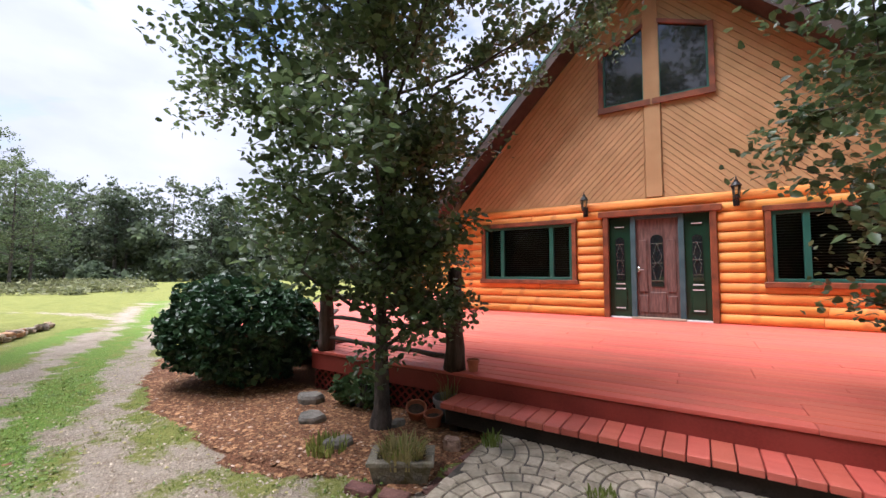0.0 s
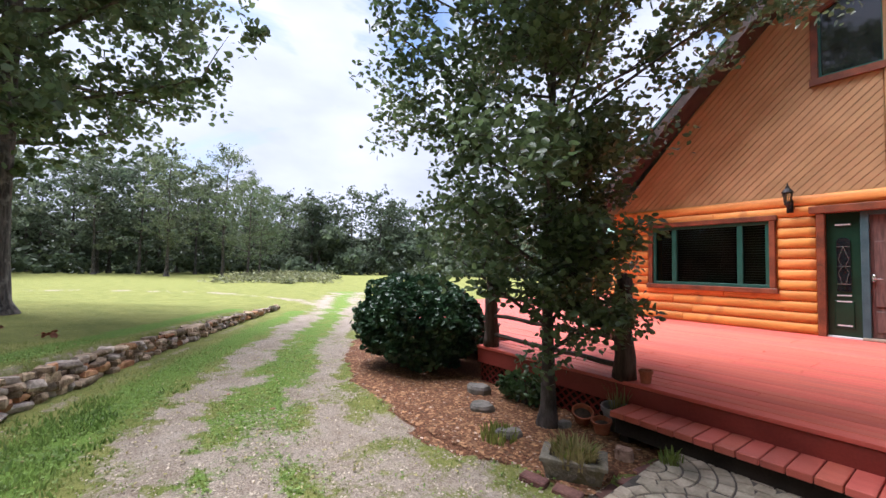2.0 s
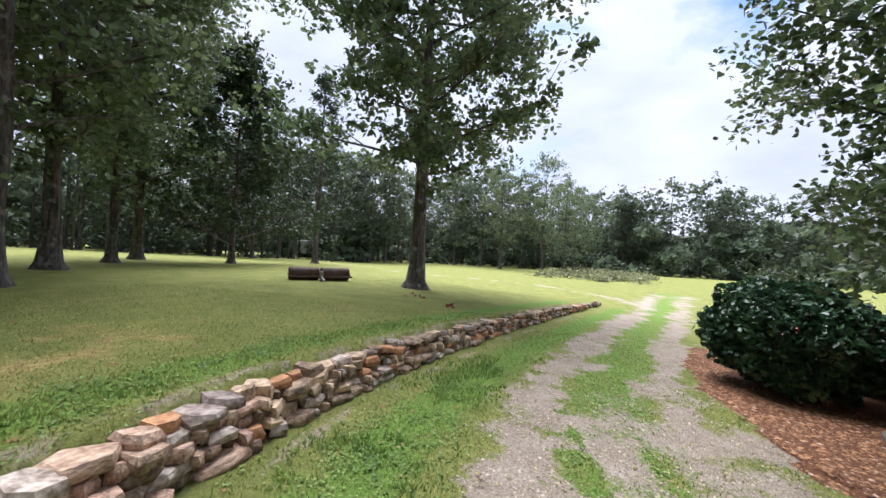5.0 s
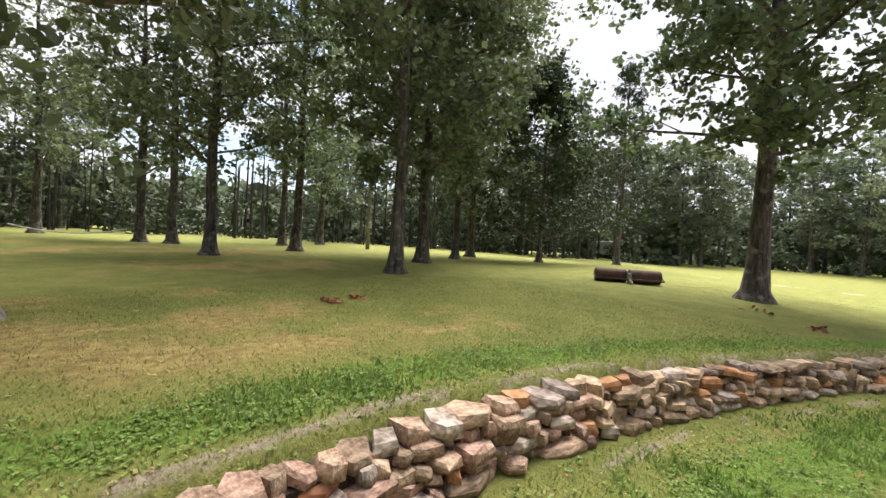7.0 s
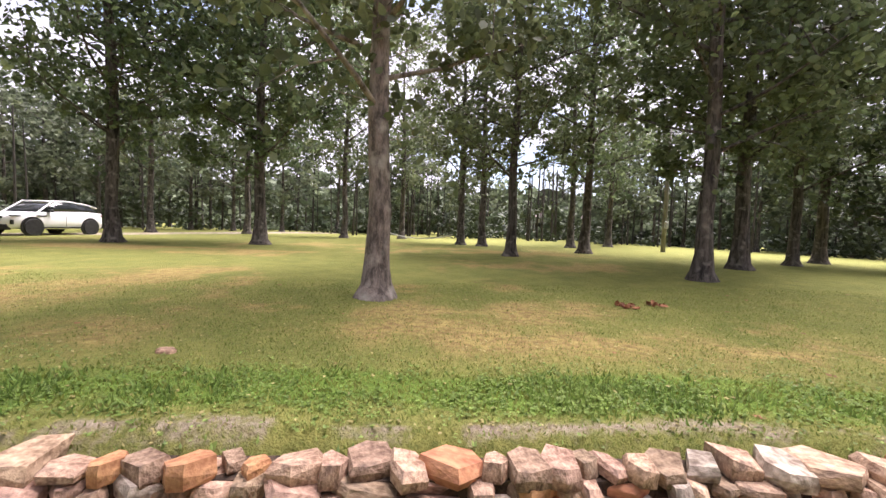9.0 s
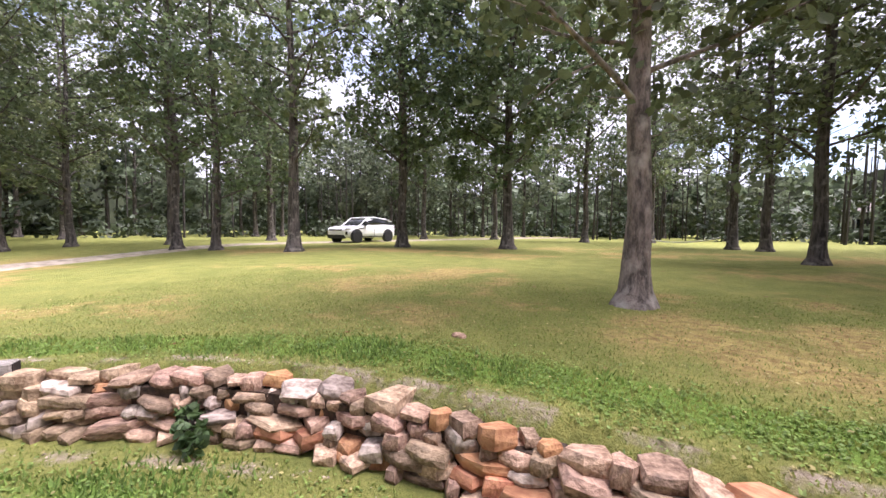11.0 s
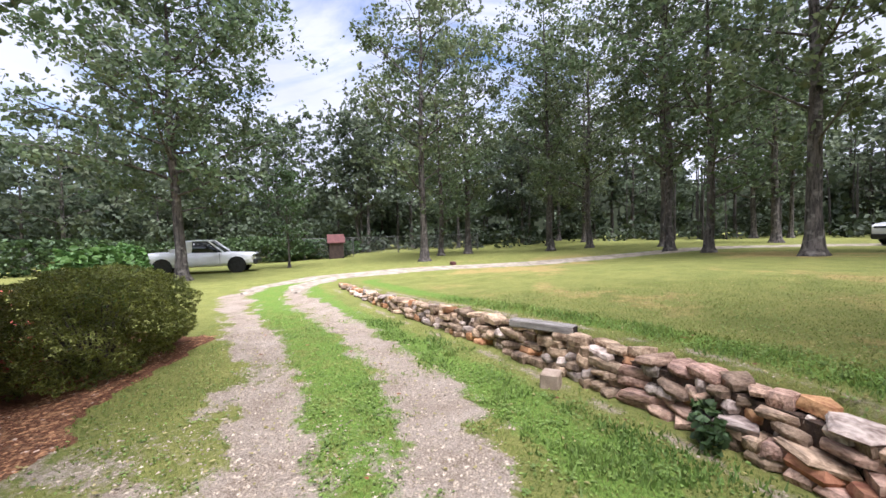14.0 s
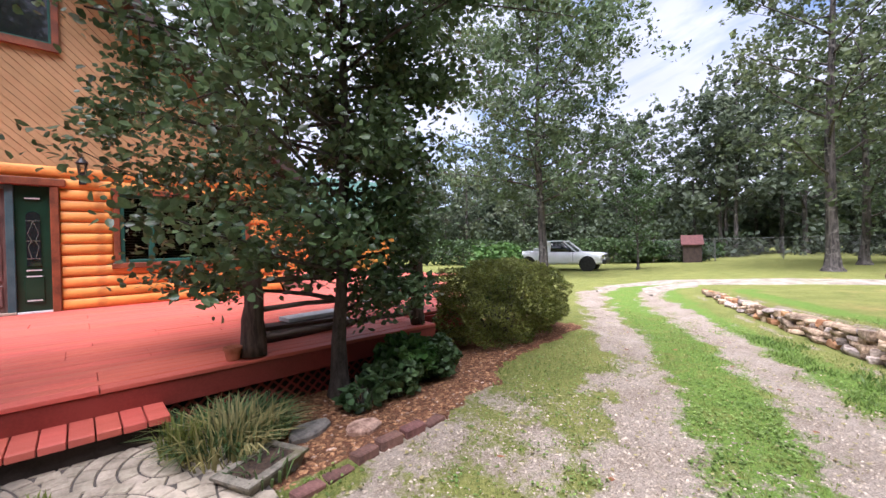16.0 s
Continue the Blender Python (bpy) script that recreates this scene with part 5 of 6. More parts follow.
# ---- shrubs ----
def shrub(name, x, y, rx, ry, h, turn, count, size, mat, seed, label, boxy=2.0, shape="round"):
    """A rounded shrub: twigs inside, a shell of leaves outside with dents."""
    rng = np.random.RandomState(seed)
    d = rng.normal(size=(count, 3))
    d[:, 2] = d[:, 2] * 0.9 + 0.15
    k = (np.abs(d[:, 0]) ** boxy + np.abs(d[:, 1]) ** boxy + np.abs(d[:, 2]) ** boxy) ** (1 / boxy)
    d /= k[:, None]
    lump = 0.74 + 0.38 * wave(d[:, 0] * 3 + d[:, 2] * 2, d[:, 1] * 3 - d[:, 2], 1.0, seed) + 0.13 * wave(d[:, 0] * 9, d[:, 1] * 9 + d[:, 2] * 7, 1.0, seed + 1)
    lump *= 1 - 0.28 * rng.rand(count) ** 3
    zc = h * 0.5
    pos = np.stack([d[:, 0] * rx * lump, d[:, 1] * ry * lump, zc + d[:, 2] * (h - zc) * lump], 1)
    pos[:, 2] = np.maximum(pos[:, 2], 0.03 + 0.10 * rng.rand(count))
    v, f = leaf_cloud(pos, np.full(count, 0.02), count, size, seed, shape, 0.6)
    ob = thing(name, x, y, float(ground_z(x, y)), turn, label, "shrub")
    part("crown", raw_mesh("crown", v, f, mat), None, ob)
    r = random.Random(seed)
    g = Geo()
    for i in range(26):
        a, e = r.uniform(0, 6.28), r.uniform(0.2, 0.85)
        tip = Vector((rx * e * math.cos(a) * 0.9, ry * e * math.sin(a) * 0.9, h * r.uniform(0.5, 0.85)))
        g.tube([(0.1 * math.cos(a), 0.1 * math.sin(a), -0.05), tip * 0.5 + Vector((0, 0, -0.05)), tip], [0.018, 0.012, 0.004], 5, cap=False)
    part("stem", g, M_PEARBARK, ob)
    return ob


shrub("round_bush", -5.25, 3.15, 1.0, 0.85, 1.36, 15, 15000, 0.085, M_BUSHLEAF, 71, "dense round dark-green bush in mulch beside the deck")
shrub("clipped_hedge", 5.48, 3.72, 1.22, 0.78, 1.16, 8, 34000, 0.055, M_YEWLEAF, 72, "clipped bright-green hedge bush at the drive", 3.2, "needle")
shrub("small_bush", -3.2, 3.25, 0.36, 0.22, 0.3, 0, 420, 0.085, M_SHRUBLEAF, 73, "small leafy weed clump under the deck edge")
for i, (x, y, rx, ry, h, n, mat) in enumerate(((2.72, 2.82, 0.3, 0.24, 0.34, 620, M_SHRUBLEAF), (3.02, 3.0, 0.36, 0.3, 0.5, 1000, M_WEED), (3.38, 2.98, 0.32, 0.26, 0.4, 800, M_SHRUBLEAF), (3.62, 3.12, 0.2, 0.2, 0.3, 320, M_WEED))):
    shrub("leafy_clump", x, y, rx, ry, h, 40 * i, n, 0.085, mat, 740 + i, "low leafy plants under the young tree")
shrub("leafy_clump", 3.85, 3.42, 0.22, 0.14, 0.3, 30, 220, 0.08, M_SHRUBLEAF, 75, "pale-leaved weeds beside the hedge")
shrub("leafy_clump", 2.35, 2.75, 0.22, 0.2, 0.24, 30, 120, 0.10, M_SHRUBLEAF, 76, "low bright leafy plant in mulch")
shrub("wall_ivy", 3.62, -2.32, 0.26, 0.09, 0.26, -20, 170, 0.075, M_SHRUBLEAF, 78, "green creeper growing on the stone wall")
for i, (x, y, h, rx) in enumerate(((8.5, 6.5, 1.35, 1.3), (11, 8.5, 1.35, 1.5), (13.5, 10.0, 1.4, 1.6), (16, 12.0, 1.4, 1.6))):
    shrub("vine_covered_fence", x, y, rx, 0.6, h, 38, 3200, 0.14, M_WEED, 80 + i, "fence overgrown with green and reddish vines", 3.0)
for i, (x, y, h, rx) in enumerate(((27, 18, 1.7, 4.2), (30.5, 14.0, 1.8, 4.0), (33.5, 10.5, 1.6, 3.4), (23, 22, 2.0, 4.5))):
    shrub("tall_weeds", x, y, rx, 1.2, h, 125, 3600, 0.24, M_SHRUBLEAF, 90 + i, "tall yellow-green weeds along the fence", 2.4)


# ---- the dry stone wall ----
def stone_geo(length, deep, high, seed):
    """One split stone: the hull of an uneven many-cornered slab with chipped edges."""
    r = random.Random(seed)
    bm = bmesh.new()
    n = r.choice((4, 5, 5, 6))
    a0, slope_x, slope_y = r.uniform(0, 6.28), r.uniform(-0.35, 0.35), r.uniform(-0.2, 0.2)
    for k in range(n):
        a = a0 + 6.283 * (k + r.uniform(-0.3, 0.3)) / n
        c, d = math.cos(a), math.sin(a)
        q = 1 / (abs(c) ** 6 + abs(d) ** 6) ** (1 / 6) * r.uniform(0.86, 1.06)
        x, y = c * q, d * q
        for z, inset in ((-0.95, r.uniform(0.84, 1.0)), (r.uniform(-0.4, 0.4), r.uniform(0.97, 1.04)), (r.uniform(0.82, 1.08), r.uniform(0.74, 0.98))):
            bm.verts.new((x * inset * length / 2, y * inset * deep / 2, (z + (slope_x * x + slope_y * y) * (z > 0)) * high / 2))
    bmesh.ops.convex_hull(bm, input=list(bm.verts))
    bmesh.ops.delete(bm, geom=[v for v in bm.verts if not v.link_faces], context="VERTS")
    bm.verts.index_update()
    g = Geo().add([v.co for v in bm.verts], [[v.index for v in f.verts] for f in bm.faces])
    bm.free()
    return g


arc = np.linspace(-15.2, 13.2, 900)
arc_y = np.interp(arc, WALL_X, WALL_Y)
arc_y = np.convolve(np.pad(arc_y, 20, mode="edge"), np.ones(41) / 41, "valid")
run = np.concatenate([[0], np.cumsum(np.hypot(np.diff(arc), np.diff(arc_y)))])
stone_wall = thing("stone_wall", 0.5, -2.7, 0, 0, "low dry-stacked sandstone retaining wall along the drive", "stone wall", kind="structure")
SWM = Matrix.Translation((-0.5, 2.7, 0))
STONES = [(M_STONE, s) for s in range(14)] + [(M_RUST, 20 + s) for s in range(5)] + [(M_GREYSTONE, 40 + s) for s in range(8)]
STONE_MESH = [stone_geo(0.28, 0.3, 0.12, s).mesh("stone", m) for m, s in STONES]
rest = {M_STONE.name: Geo(), M_RUST.name: Geo(), M_GREYSTONE.name: Geo()}
rnd = random.Random(31)
made = 0
for course in range(9):
    s = rnd.uniform(0, 0.3)
    while s < run[-1] - 0.1:
        top = np.interp(np.interp(s, run, arc), HEIGHT_X, HEIGHT_Z) - 0.02
        n = max(1, round(top / 0.074))
        if course >= n:
            s += 0.3
            continue
        ch = top / n
        cap = course == n - 1
        ln = rnd.choice((0.1, 0.15, 0.2, 0.27, 0.36) if not cap else (0.13, 0.17, 0.21, 0.25, 0.32))
        hi = ch * (rnd.uniform(0.6, 1.25) if cap else rnd.uniform(0.7, 1.15))
        x, y = float(np.interp(s + ln / 2, run, arc)), float(np.interp(s + ln / 2, run, arc_y))
        x2, y2 = float(np.interp(s + ln / 2 + 0.2, run, arc)), float(np.interp(s + ln / 2 + 0.2, run, arc_y))
        turn = math.degrees(math.atan2(y2 - y, x2 - x))
        deep = rnd.uniform(0.2, 0.3) if not cap else rnd.uniform(0.9, 1.35) * (0.12 + 0.5 * ln)
        nx, ny = -math.sin(radians(turn)), math.cos(radians(turn))
        lean = 0.03 * course
        off = rnd.uniform(-0.05, 0.05) - lean - 0.05
        zc = ch * (course + 0.5) + rnd.uniform(-0.01, 0.01)
        m = pose(x + nx * off, y + ny * off, zc, rnd.uniform(-7, 7) + (3 if cap else 0), rnd.uniform(-9, 9), turn + rnd.uniform(-20, 20)) @ Matrix.Diagonal((ln * 1.16 / 0.28, deep / 0.3, hi * (1.22 if cap else 1.22) / 0.12, 1))
        k = rnd.choice(list(range(14)) * 2 + list(range(14, 19)) + list(range(19, 27)))
        if -2.6 < x < 4.4 and made < 320:
            ob = new("stone", STONE_MESH[k])
            ob.parent = stone_wall
            ob.matrix_basis = SWM @ m
            made += 1
        else:
            me = STONE_MESH[k]
            rest[STONES[k][0].name].add([m @ v.co for v in me.vertices], [tuple(p.vertices) for p in me.polygons])
        s += ln * rnd.uniform(0.93, 1.02)
for mat in (M_STONE, M_RUST, M_GREYSTONE):
    ob = part("far_stones", rest[mat.name], mat, stone_wall, m=SWM)
    tagged(ob, kind="stuff")
core = Geo()
for i in range(0, 896, 8):
    x0, y0, x1, y1 = arc[i], arc_y[i], arc[i + 8 if i + 8 < 900 else 899], arc_y[i + 8 if i + 8 < 900 else 899]
    h = float(np.interp(x0, HEIGHT_X, HEIGHT_Z)) - 0.1
    core.add([(x0, y0 - 0.1, -0.05), (x1, y1 - 0.1, -0.05), (x1, y1 - 0.3, -0.05), (x0, y0 - 0.3, -0.05), (x0, y0 - 0.1, h), (x1, y1 - 0.1, h), (x1, y1 - 0.3, h), (x0, y0 - 0.3, h)], [(0, 1, 5, 4), (4, 5, 6, 7), (2, 3, 7, 6)])
part("earth_core", core, M_SOIL, stone_wall, m=SWM)

beam = thing("old_timber", 5.3, -1.55, 0.45, 53, "grey weathered square timber lying on the stone wall", "timber")
part("beam", Geo().box(-0.38, 0.38, -0.07, 0.07, -0.045, 0.045, 0.012), M_TIMBER, beam)
part("dark_end", Geo().box(-0.386, -0.38, -0.055, 0.055, -0.035, 0.035), M_DARK, beam)
blk = thing("concrete_block", 4.7, -1.5, float(ground_z(4.7, -1.5)), -25, "buff concrete block on the grass", "block")
part("body", Geo().box(-0.1, 0.1, -0.09, 0.09, -0.02, 0.14, 0.012), M_CONCRETE, blk)


# ---- paving of fans ----
paving = thing("paving", 0, 2.4, 0, 0, "grey stamped paving of cobble fans", "paving", kind="structure")
PM = Matrix.Translation((0, -2.4, 0))
PX0, PX1, PY0, PY1 = PAVING
paving.matrix_basis = pose(0, 2.4, 0.05, 3.2, 0, 0)
part("bed", Geo().box(PX0, PX1, PY0, PY1, -0.2, 0.022), M_JOINT, paving, m=PM)
R_FAN, made = 0.62, 0
rest_paver = Geo()
for row in range(-1, 6):
    for col in range(-3, 5):
        cx, cy = PX0 + (col + 0.5 * (row % 2)) * R_FAN * 2, PY0 + row * R_FAN
        for ring in range(6):
            r0, r1 = ring * R_FAN / 6 + 0.006, (ring + 1) * R_FAN / 6 - 0.006
            n = max(4, round(2 * math.pi * (r0 + r1) / 2 / 0.125))
            for k in range(n):
                a0, a1 = 2 * math.pi * k / n + 0.006 / r1, 2 * math.pi * (k + 1) / n - 0.006 / r1
                seg = 3
                poly = [(cx + r0 * math.cos(a0 + (a1 - a0) * i / seg), cy + r0 * math.sin(a0 + (a1 - a0) * i / seg)) for i in range(seg + 1)][::-1] + [(cx + r1 * math.cos(a0 + (a1 - a0) * i / seg), cy + r1 * math.sin(a0 + (a1 - a0) * i / seg)) for i in range(seg + 1)]
                mx, my = (r0 + r1) / 2 * math.cos((a0 + a1) / 2) + cx, (r0 + r1) / 2 * math.sin((a0 + a1) / 2) + cy
                hidden = any(math.hypot(mx - (cx + dx), my - (cy - dy)) < R_FAN * 0.94 for dx, dy in ((-R_FAN, R_FAN), (R_FAN, R_FAN), (0, 2 * R_FAN)))
                if hidden or not (PX0 + 0.03 < mx < PX1 - 0.03 and PY0 + 0.03 < my < PY1 - 0.03):
                    continue
                poly = clip(clip(clip(clip(poly, 1, 0, PX1), -1, 0, -PX0), 0, 1, PY1), 0, -1, -PY0)
                if len(poly) < 3:
                    continue
                z = 0.03 + rnd.uniform(-0.002, 0.003)
                g = Geo()
                nn = len(poly)
                mxy = (sum(p[0] for p in poly) / nn, sum(p[1] for p in poly) / nn)
                low = [(p[0], p[1], 0.0) for p in poly]
                mid = [(p[0], p[1], z - 0.006) for p in poly]
                topv = [(mxy[0] + (p[0] - mxy[0]) * 0.93, mxy[1] + (p[1] - mxy[1]) * 0.93, z) for p in poly]
                faces = [(i, (i + 1) % nn, nn + (i + 1) % nn, nn + i) for i in range(nn)] + [(nn + i, nn + (i + 1) % nn, 2 * nn + (i + 1) % nn, 2 * nn + i) for i in range(nn)] + [tuple(range(2 * nn, 3 * nn))]
                if made < 320 and my > 1.9:
                    part("paver", g.add(low + mid + topv, faces), M_PAVER, paving, m=PM)
                    made += 1
                else:
                    rest_paver.add(low + mid + topv, faces)
ob = part("far_pavers", rest_paver, M_PAVER, paving, m=PM)
tagged(ob, kind="stuff")

# brick edging of the beds
edging = thing("brick_edging", -1.5, 2.8, 0, 0, "worn red bricks edging the mulch beds", "edging", kind="structure")
EM = Matrix.Translation((1.5, -2.8, 0))
BRICK = Geo().box(-0.1, 0.1, -0.05, 0.05, -0.03, 0.055, 0.008).mesh("brick", M_BRICK)


def brick_line(points):
    for (ax, ay), (bx, by) in zip(points, points[1:]):
        d = math.hypot(bx - ax, by - ay)
        n = max(1, int(d / 0.21))
        for i in range(n):
            k = (i + 0.5) / n
            x, y = ax + (bx - ax) * k, ay + (by - ay) * k
            ob = new("brick", BRICK)
            ob.parent = edging
            ob.matrix_basis = EM @ pose(x, y, float(ground_z(x, y)) - 0.02 + rnd.uniform(-0.012, 0.012), rnd.uniform(-5, 5), rnd.uniform(-5, 5), math.degrees(math.atan2(by - ay, bx - ax)) + rnd.uniform(-5, 5))


brick_line([(-1.56, 3.42), (-1.58, 2.2)])
brick_line([(-1.62, 2.12), (-2.1, 1.98)])
brick_line([(1.38, 1.95), (2.05, 2.08), (2.75, 2.14)])


# ---- planters and pots ----
def trough(x, y, w, d, h, turn, label):
    ob = thing("stone_planter", x, y, float(ground_z(x, y)) - 0.02, turn, label, "planter")
    k = 0.82
    o, i = [(-w, -d), (w, -d), (w, d), (-w, d)], [(-w + 0.05, -d + 0.05), (w - 0.05, -d + 0.05), (w - 0.05, d - 0.05), (-w + 0.05, d - 0.05)]
    g = Geo()
    rings = [[(a * k, b * k, 0.0) for a, b in o], [(a * 0.97, b * 0.97, h * 0.8) for a, b in o], [(a * 1.05, b * 1.05, h * 0.82) for a, b in o], [(a * 1.06, b * 1.06, h * 0.97) for a, b in o], [(a * 1.02, b * 1.02, h) for a, b in o], [(a, b, h) for a, b in i], [(a, b, h * 0.8) for a, b in i]]
    for r in rings:
        g.v += r
    for j in range(len(rings) - 1):
        for q in range(4):
            g.f.append((j * 4 + q, j * 4 + (q + 1) % 4, j * 4 + 4 + (q + 1) % 4, j * 4 + 4 + q))
    g.f.append((3, 2, 1, 0))
    part("trough", g, M_PLANTER, ob)
    part("soil", Geo().box(-w + 0.045, w - 0.045, -d + 0.045, d - 0.045, h * 0.7, h * 0.93), M_SOIL, ob)
    for sx in (-1, 1):
        for n in range(3):
            part("boss", Geo().lathe([(0.001, 0), (0.035, 0.0), (0.028, 0.012), (0.001, 0.016)], 8), M_PLANTER, ob, m=pose((n - 1) * w * 0.55, sx * d * 0.93, h * 0.45, -90 * sx * -1, 0, 0))
    return ob


def tuft(name, x, y, z, r, h, count, mat, seed, label, lean=0.5):
    """A tuft of narrow blades."""
    rng = np.random.RandomState(seed)
    a, e = rng.rand(count) * 6.283, rng.rand(count) ** 0.5 * r
    bx, by = e * np.cos(a), e * np.sin(a)
    out = rng.rand(count) * lean
    b = a + rng.normal(size=count) * 0.6
    hh = h * rng.uniform(0.5, 1.1, count)
    tx, ty = bx + out * hh * np.cos(b), by + out * hh * np.sin(b)
    w = 0.005 + 0.004 * rng.rand(count)
    px, py = -np.sin(b) * w, np.cos(b) * w
    zero = np.zeros(count)
    mx, my = bx + 0.35 * (tx - bx), by + 0.35 * (ty - by)
    verts = np.stack([np.stack([bx - px, by - py, zero], 1), np.stack([bx + px, by + py, zero], 1), np.stack([mx + px, my + py, hh * 0.6], 1), np.stack([mx - px, my - py, hh * 0.6], 1), np.stack([tx, ty, hh * (1 - 0.3 * out)], 1)], 1).reshape(-1, 3)
    i = (np.arange(count) * 5)[:, None]
    faces = np.concatenate([i + np.array([[0, 1, 2]]), i + np.array([[0, 2, 3]]), i + np.array([[3, 2, 4]])])
    ob = thing(name, x, y, z, 0, label, "plant")
    part("tussock", raw_mesh("tussock", verts, faces, mat), None, ob)


trough(-1.84, 2.29, 0.22, 0.14, 0.17, 32, "mossy cast-stone planter with dry grass")
tuft("planter_grass", -1.84, 2.29, 0.12, 0.15, 0.2, 260, M_DRYBLADE, 1, "half-dry grass growing in the planter", 0.7)
tuft("planter_grass", -1.86, 2.31, 0.12, 0.14, 0.16, 160, M_BLADE, 2, "green grass growing in the planter", 0.7)
trough(1.33, 2.27, 0.23, 0.15, 0.13, 25, "cast-stone planter with mulch and weeds")
tuft("planter_weeds", 1.3, 2.2, 0.05, 0.16, 0.16, 60, M_FOUNTAIN, 3, "grass weeds leaning from the planter", 0.9)
tuft("fountain_grass", 1.33, 2.93, 0.05, 0.40, 0.25, 900, M_FOUNTAIN, 4, "arching clump of green ornamental grass by the step", 1.5)
tuft("dead_grass", 1.25, 2.72, 0.04, 0.3, 0.35, 300, M_DRYBLADE, 5, "dead grey stalks by the step", 1.2)
for i, (x, y, r, h, n) in enumerate(((-2.62, 2.28, 0.16, 0.12, 130), (-1.45, 2.95, 0.08, 0.13, 70), (-0.55, 2.62, 0.09, 0.09, 70), (0.3, 2.7, 0.06, 0.12, 40), (0.98, 2.86, 0.12, 0.3, 90))):
    tuft("grass_tuft", x, y, float(ground_z(x, y)) + (0.075 if -1.5 < x < 1 else 0.0), r, h, n, M_BLADE, 20 + i, "small tuft of green grass")


def pot(x, y, z, r, h, mat, label, tilt=0.0, turn=0.0, name="flower_pot"):
    ob = thing(name, x, y, z, turn, label, "pot")
    ob.matrix_basis = pose(x, y, z, tilt, 0, turn)
    part("body", Geo().lathe([(r * 0.68, 0), (r * 0.72, 0.004), (r * 0.92, h * 0.78), (r * 1.04, h * 0.79), (r * 1.06, h), (r * 0.93, h), (r * 0.82, h * 0.6), (r * 0.01, h * 0.58)], 20), mat, ob, smooth=False)
    part("soil", Geo().lathe([(0.001, h * 0.60), (r * 0.82, h * 0.62), (r * 0.8, h * 0.7), (0.001, h * 0.72)], 14), M_SOIL, ob)
    return ob


pot(-1.93, 3.53, DECK, 0.062, 0.12, M_TERRA, "small terracotta pot on the deck by a post")
pot(1.5, 3.52, DECK, 0.075, 0.12, M_TERRA, "small terracotta pot on the deck by a post")
pot(-2.42, 3.24, 0.05, 0.10, 0.12, M_TERRA, "tilted terracotta pot lying in the mulch", 25, 40)
pot(-2.15, 3.16, 0.04, 0.09, 0.12, M_TERRA, "terracotta pot standing in the mulch", 8, 0)
bucket = pot(-2.12, 3.34, 0.05, 0.12, 0.22, M_GALV, "grey metal bucket holding dead stalks", 6, 0, "bucket")
tuft("dead_stalks", -2.1, 3.34, 0.2, 0.08, 0.34, 26, M_DRYBLADE, 41, "bare pale stalks standing in the bucket", 0.6)


def slab(x, y, w, d, h, turn, seed, mat, label, name="flat_stone", tilt=0.0):
    ob = thing(name, x, y, float(ground_z(x, y)), turn, label, "stone")
    r = random.Random(seed)
    n = 11
    rim = [(w * math.cos(6.283 * k / n) * r.uniform(0.82, 1.05), d * math.sin(6.283 * k / n) * r.uniform(0.82, 1.05)) for k in range(n)]
    verts = [(a, b, -0.03) for a, b in rim] + [(a * 1.02, b * 1.02, h * 0.6) for a, b in rim] + [(a * 0.88, b * 0.88, h + r.uniform(-0.006, 0.006)) for a, b in rim]
    faces = [tuple(reversed(range(n)))] + [(j * n + k, j * n + (k + 1) % n, (j + 1) * n + (k + 1) % n, (j + 1) * n + k) for j in (0, 1) for k in range(n)] + [tuple(range(2 * n, 3 * n))]
    part("body", Geo().add(verts, faces), mat, ob, m=pose(0, 0, 0, tilt, 0, 0))


slab(-3.72, 3.02, 0.17, 0.12, 0.09, 10, 1, M_SLAB, "dark flat rock in the mulch")
slab(-3.26, 2.66, 0.14, 0.10, 0.07, 30, 2, M_SLAB, "grey flat rock in the mulch", tilt=8)
slab(-2.6, 2.4, 0.13, 0.09, 0.06, 60, 3, M_SLAB, "mossy flat rock at the bed's edge")
slab(-1.76, 2.84, 0.085, 0.065, 0.085, 0, 4, M_STONE, "pale rounded rock in the mulch", "rock")
slab(-2.46, 3.0, 0.09, 0.06, 0.05, 80, 5, M_SLAB, "mossy small rock in the mulch")
slab(1.80, 2.64, 0.2, 0.11, 0.05, 20, 6, M_SLAB, "grey flat stone in the mulch")
slab(2.13, 2.40, 0.16, 0.12, 0.045, 0, 7, M_STONE, "round grey stepping stone in the mulch", "stepping_stone")
slab(2.55, -4.35, 0.09, 0.06, 0.03, 0, 8, M_STONE, "pale flat stone on the lawn", "flat_stone")


def leaf_heap(x, y, r, count, seed, label):
    z = float(ground_z(x, y))
    rng = np.random.RandomState(seed)
    a, e = rng.rand(count) * 6.283, rng.rand(count) ** 0.6 * r
    c = np.stack([e * np.cos(a), e * np.sin(a), 0.02 + (1 - e / r) * r * 0.45 * rng.rand(count)], 1)
    v, f = leaf_cloud(c, np.full(count, 0.01), count, 0.1, seed, "lobed", 0.5)
    v[:, 2] = np.maximum(v[:, 2], 0.004)
    ob = thing("leaf_cluster", x, y, z, 0, label, "fallen leaves", "fallen leaf clusters")
    tagged(part("leaf_pile", raw_mesh("leaf_pile", v, f, M_DRYLEAF), None, ob), kind="stuff")


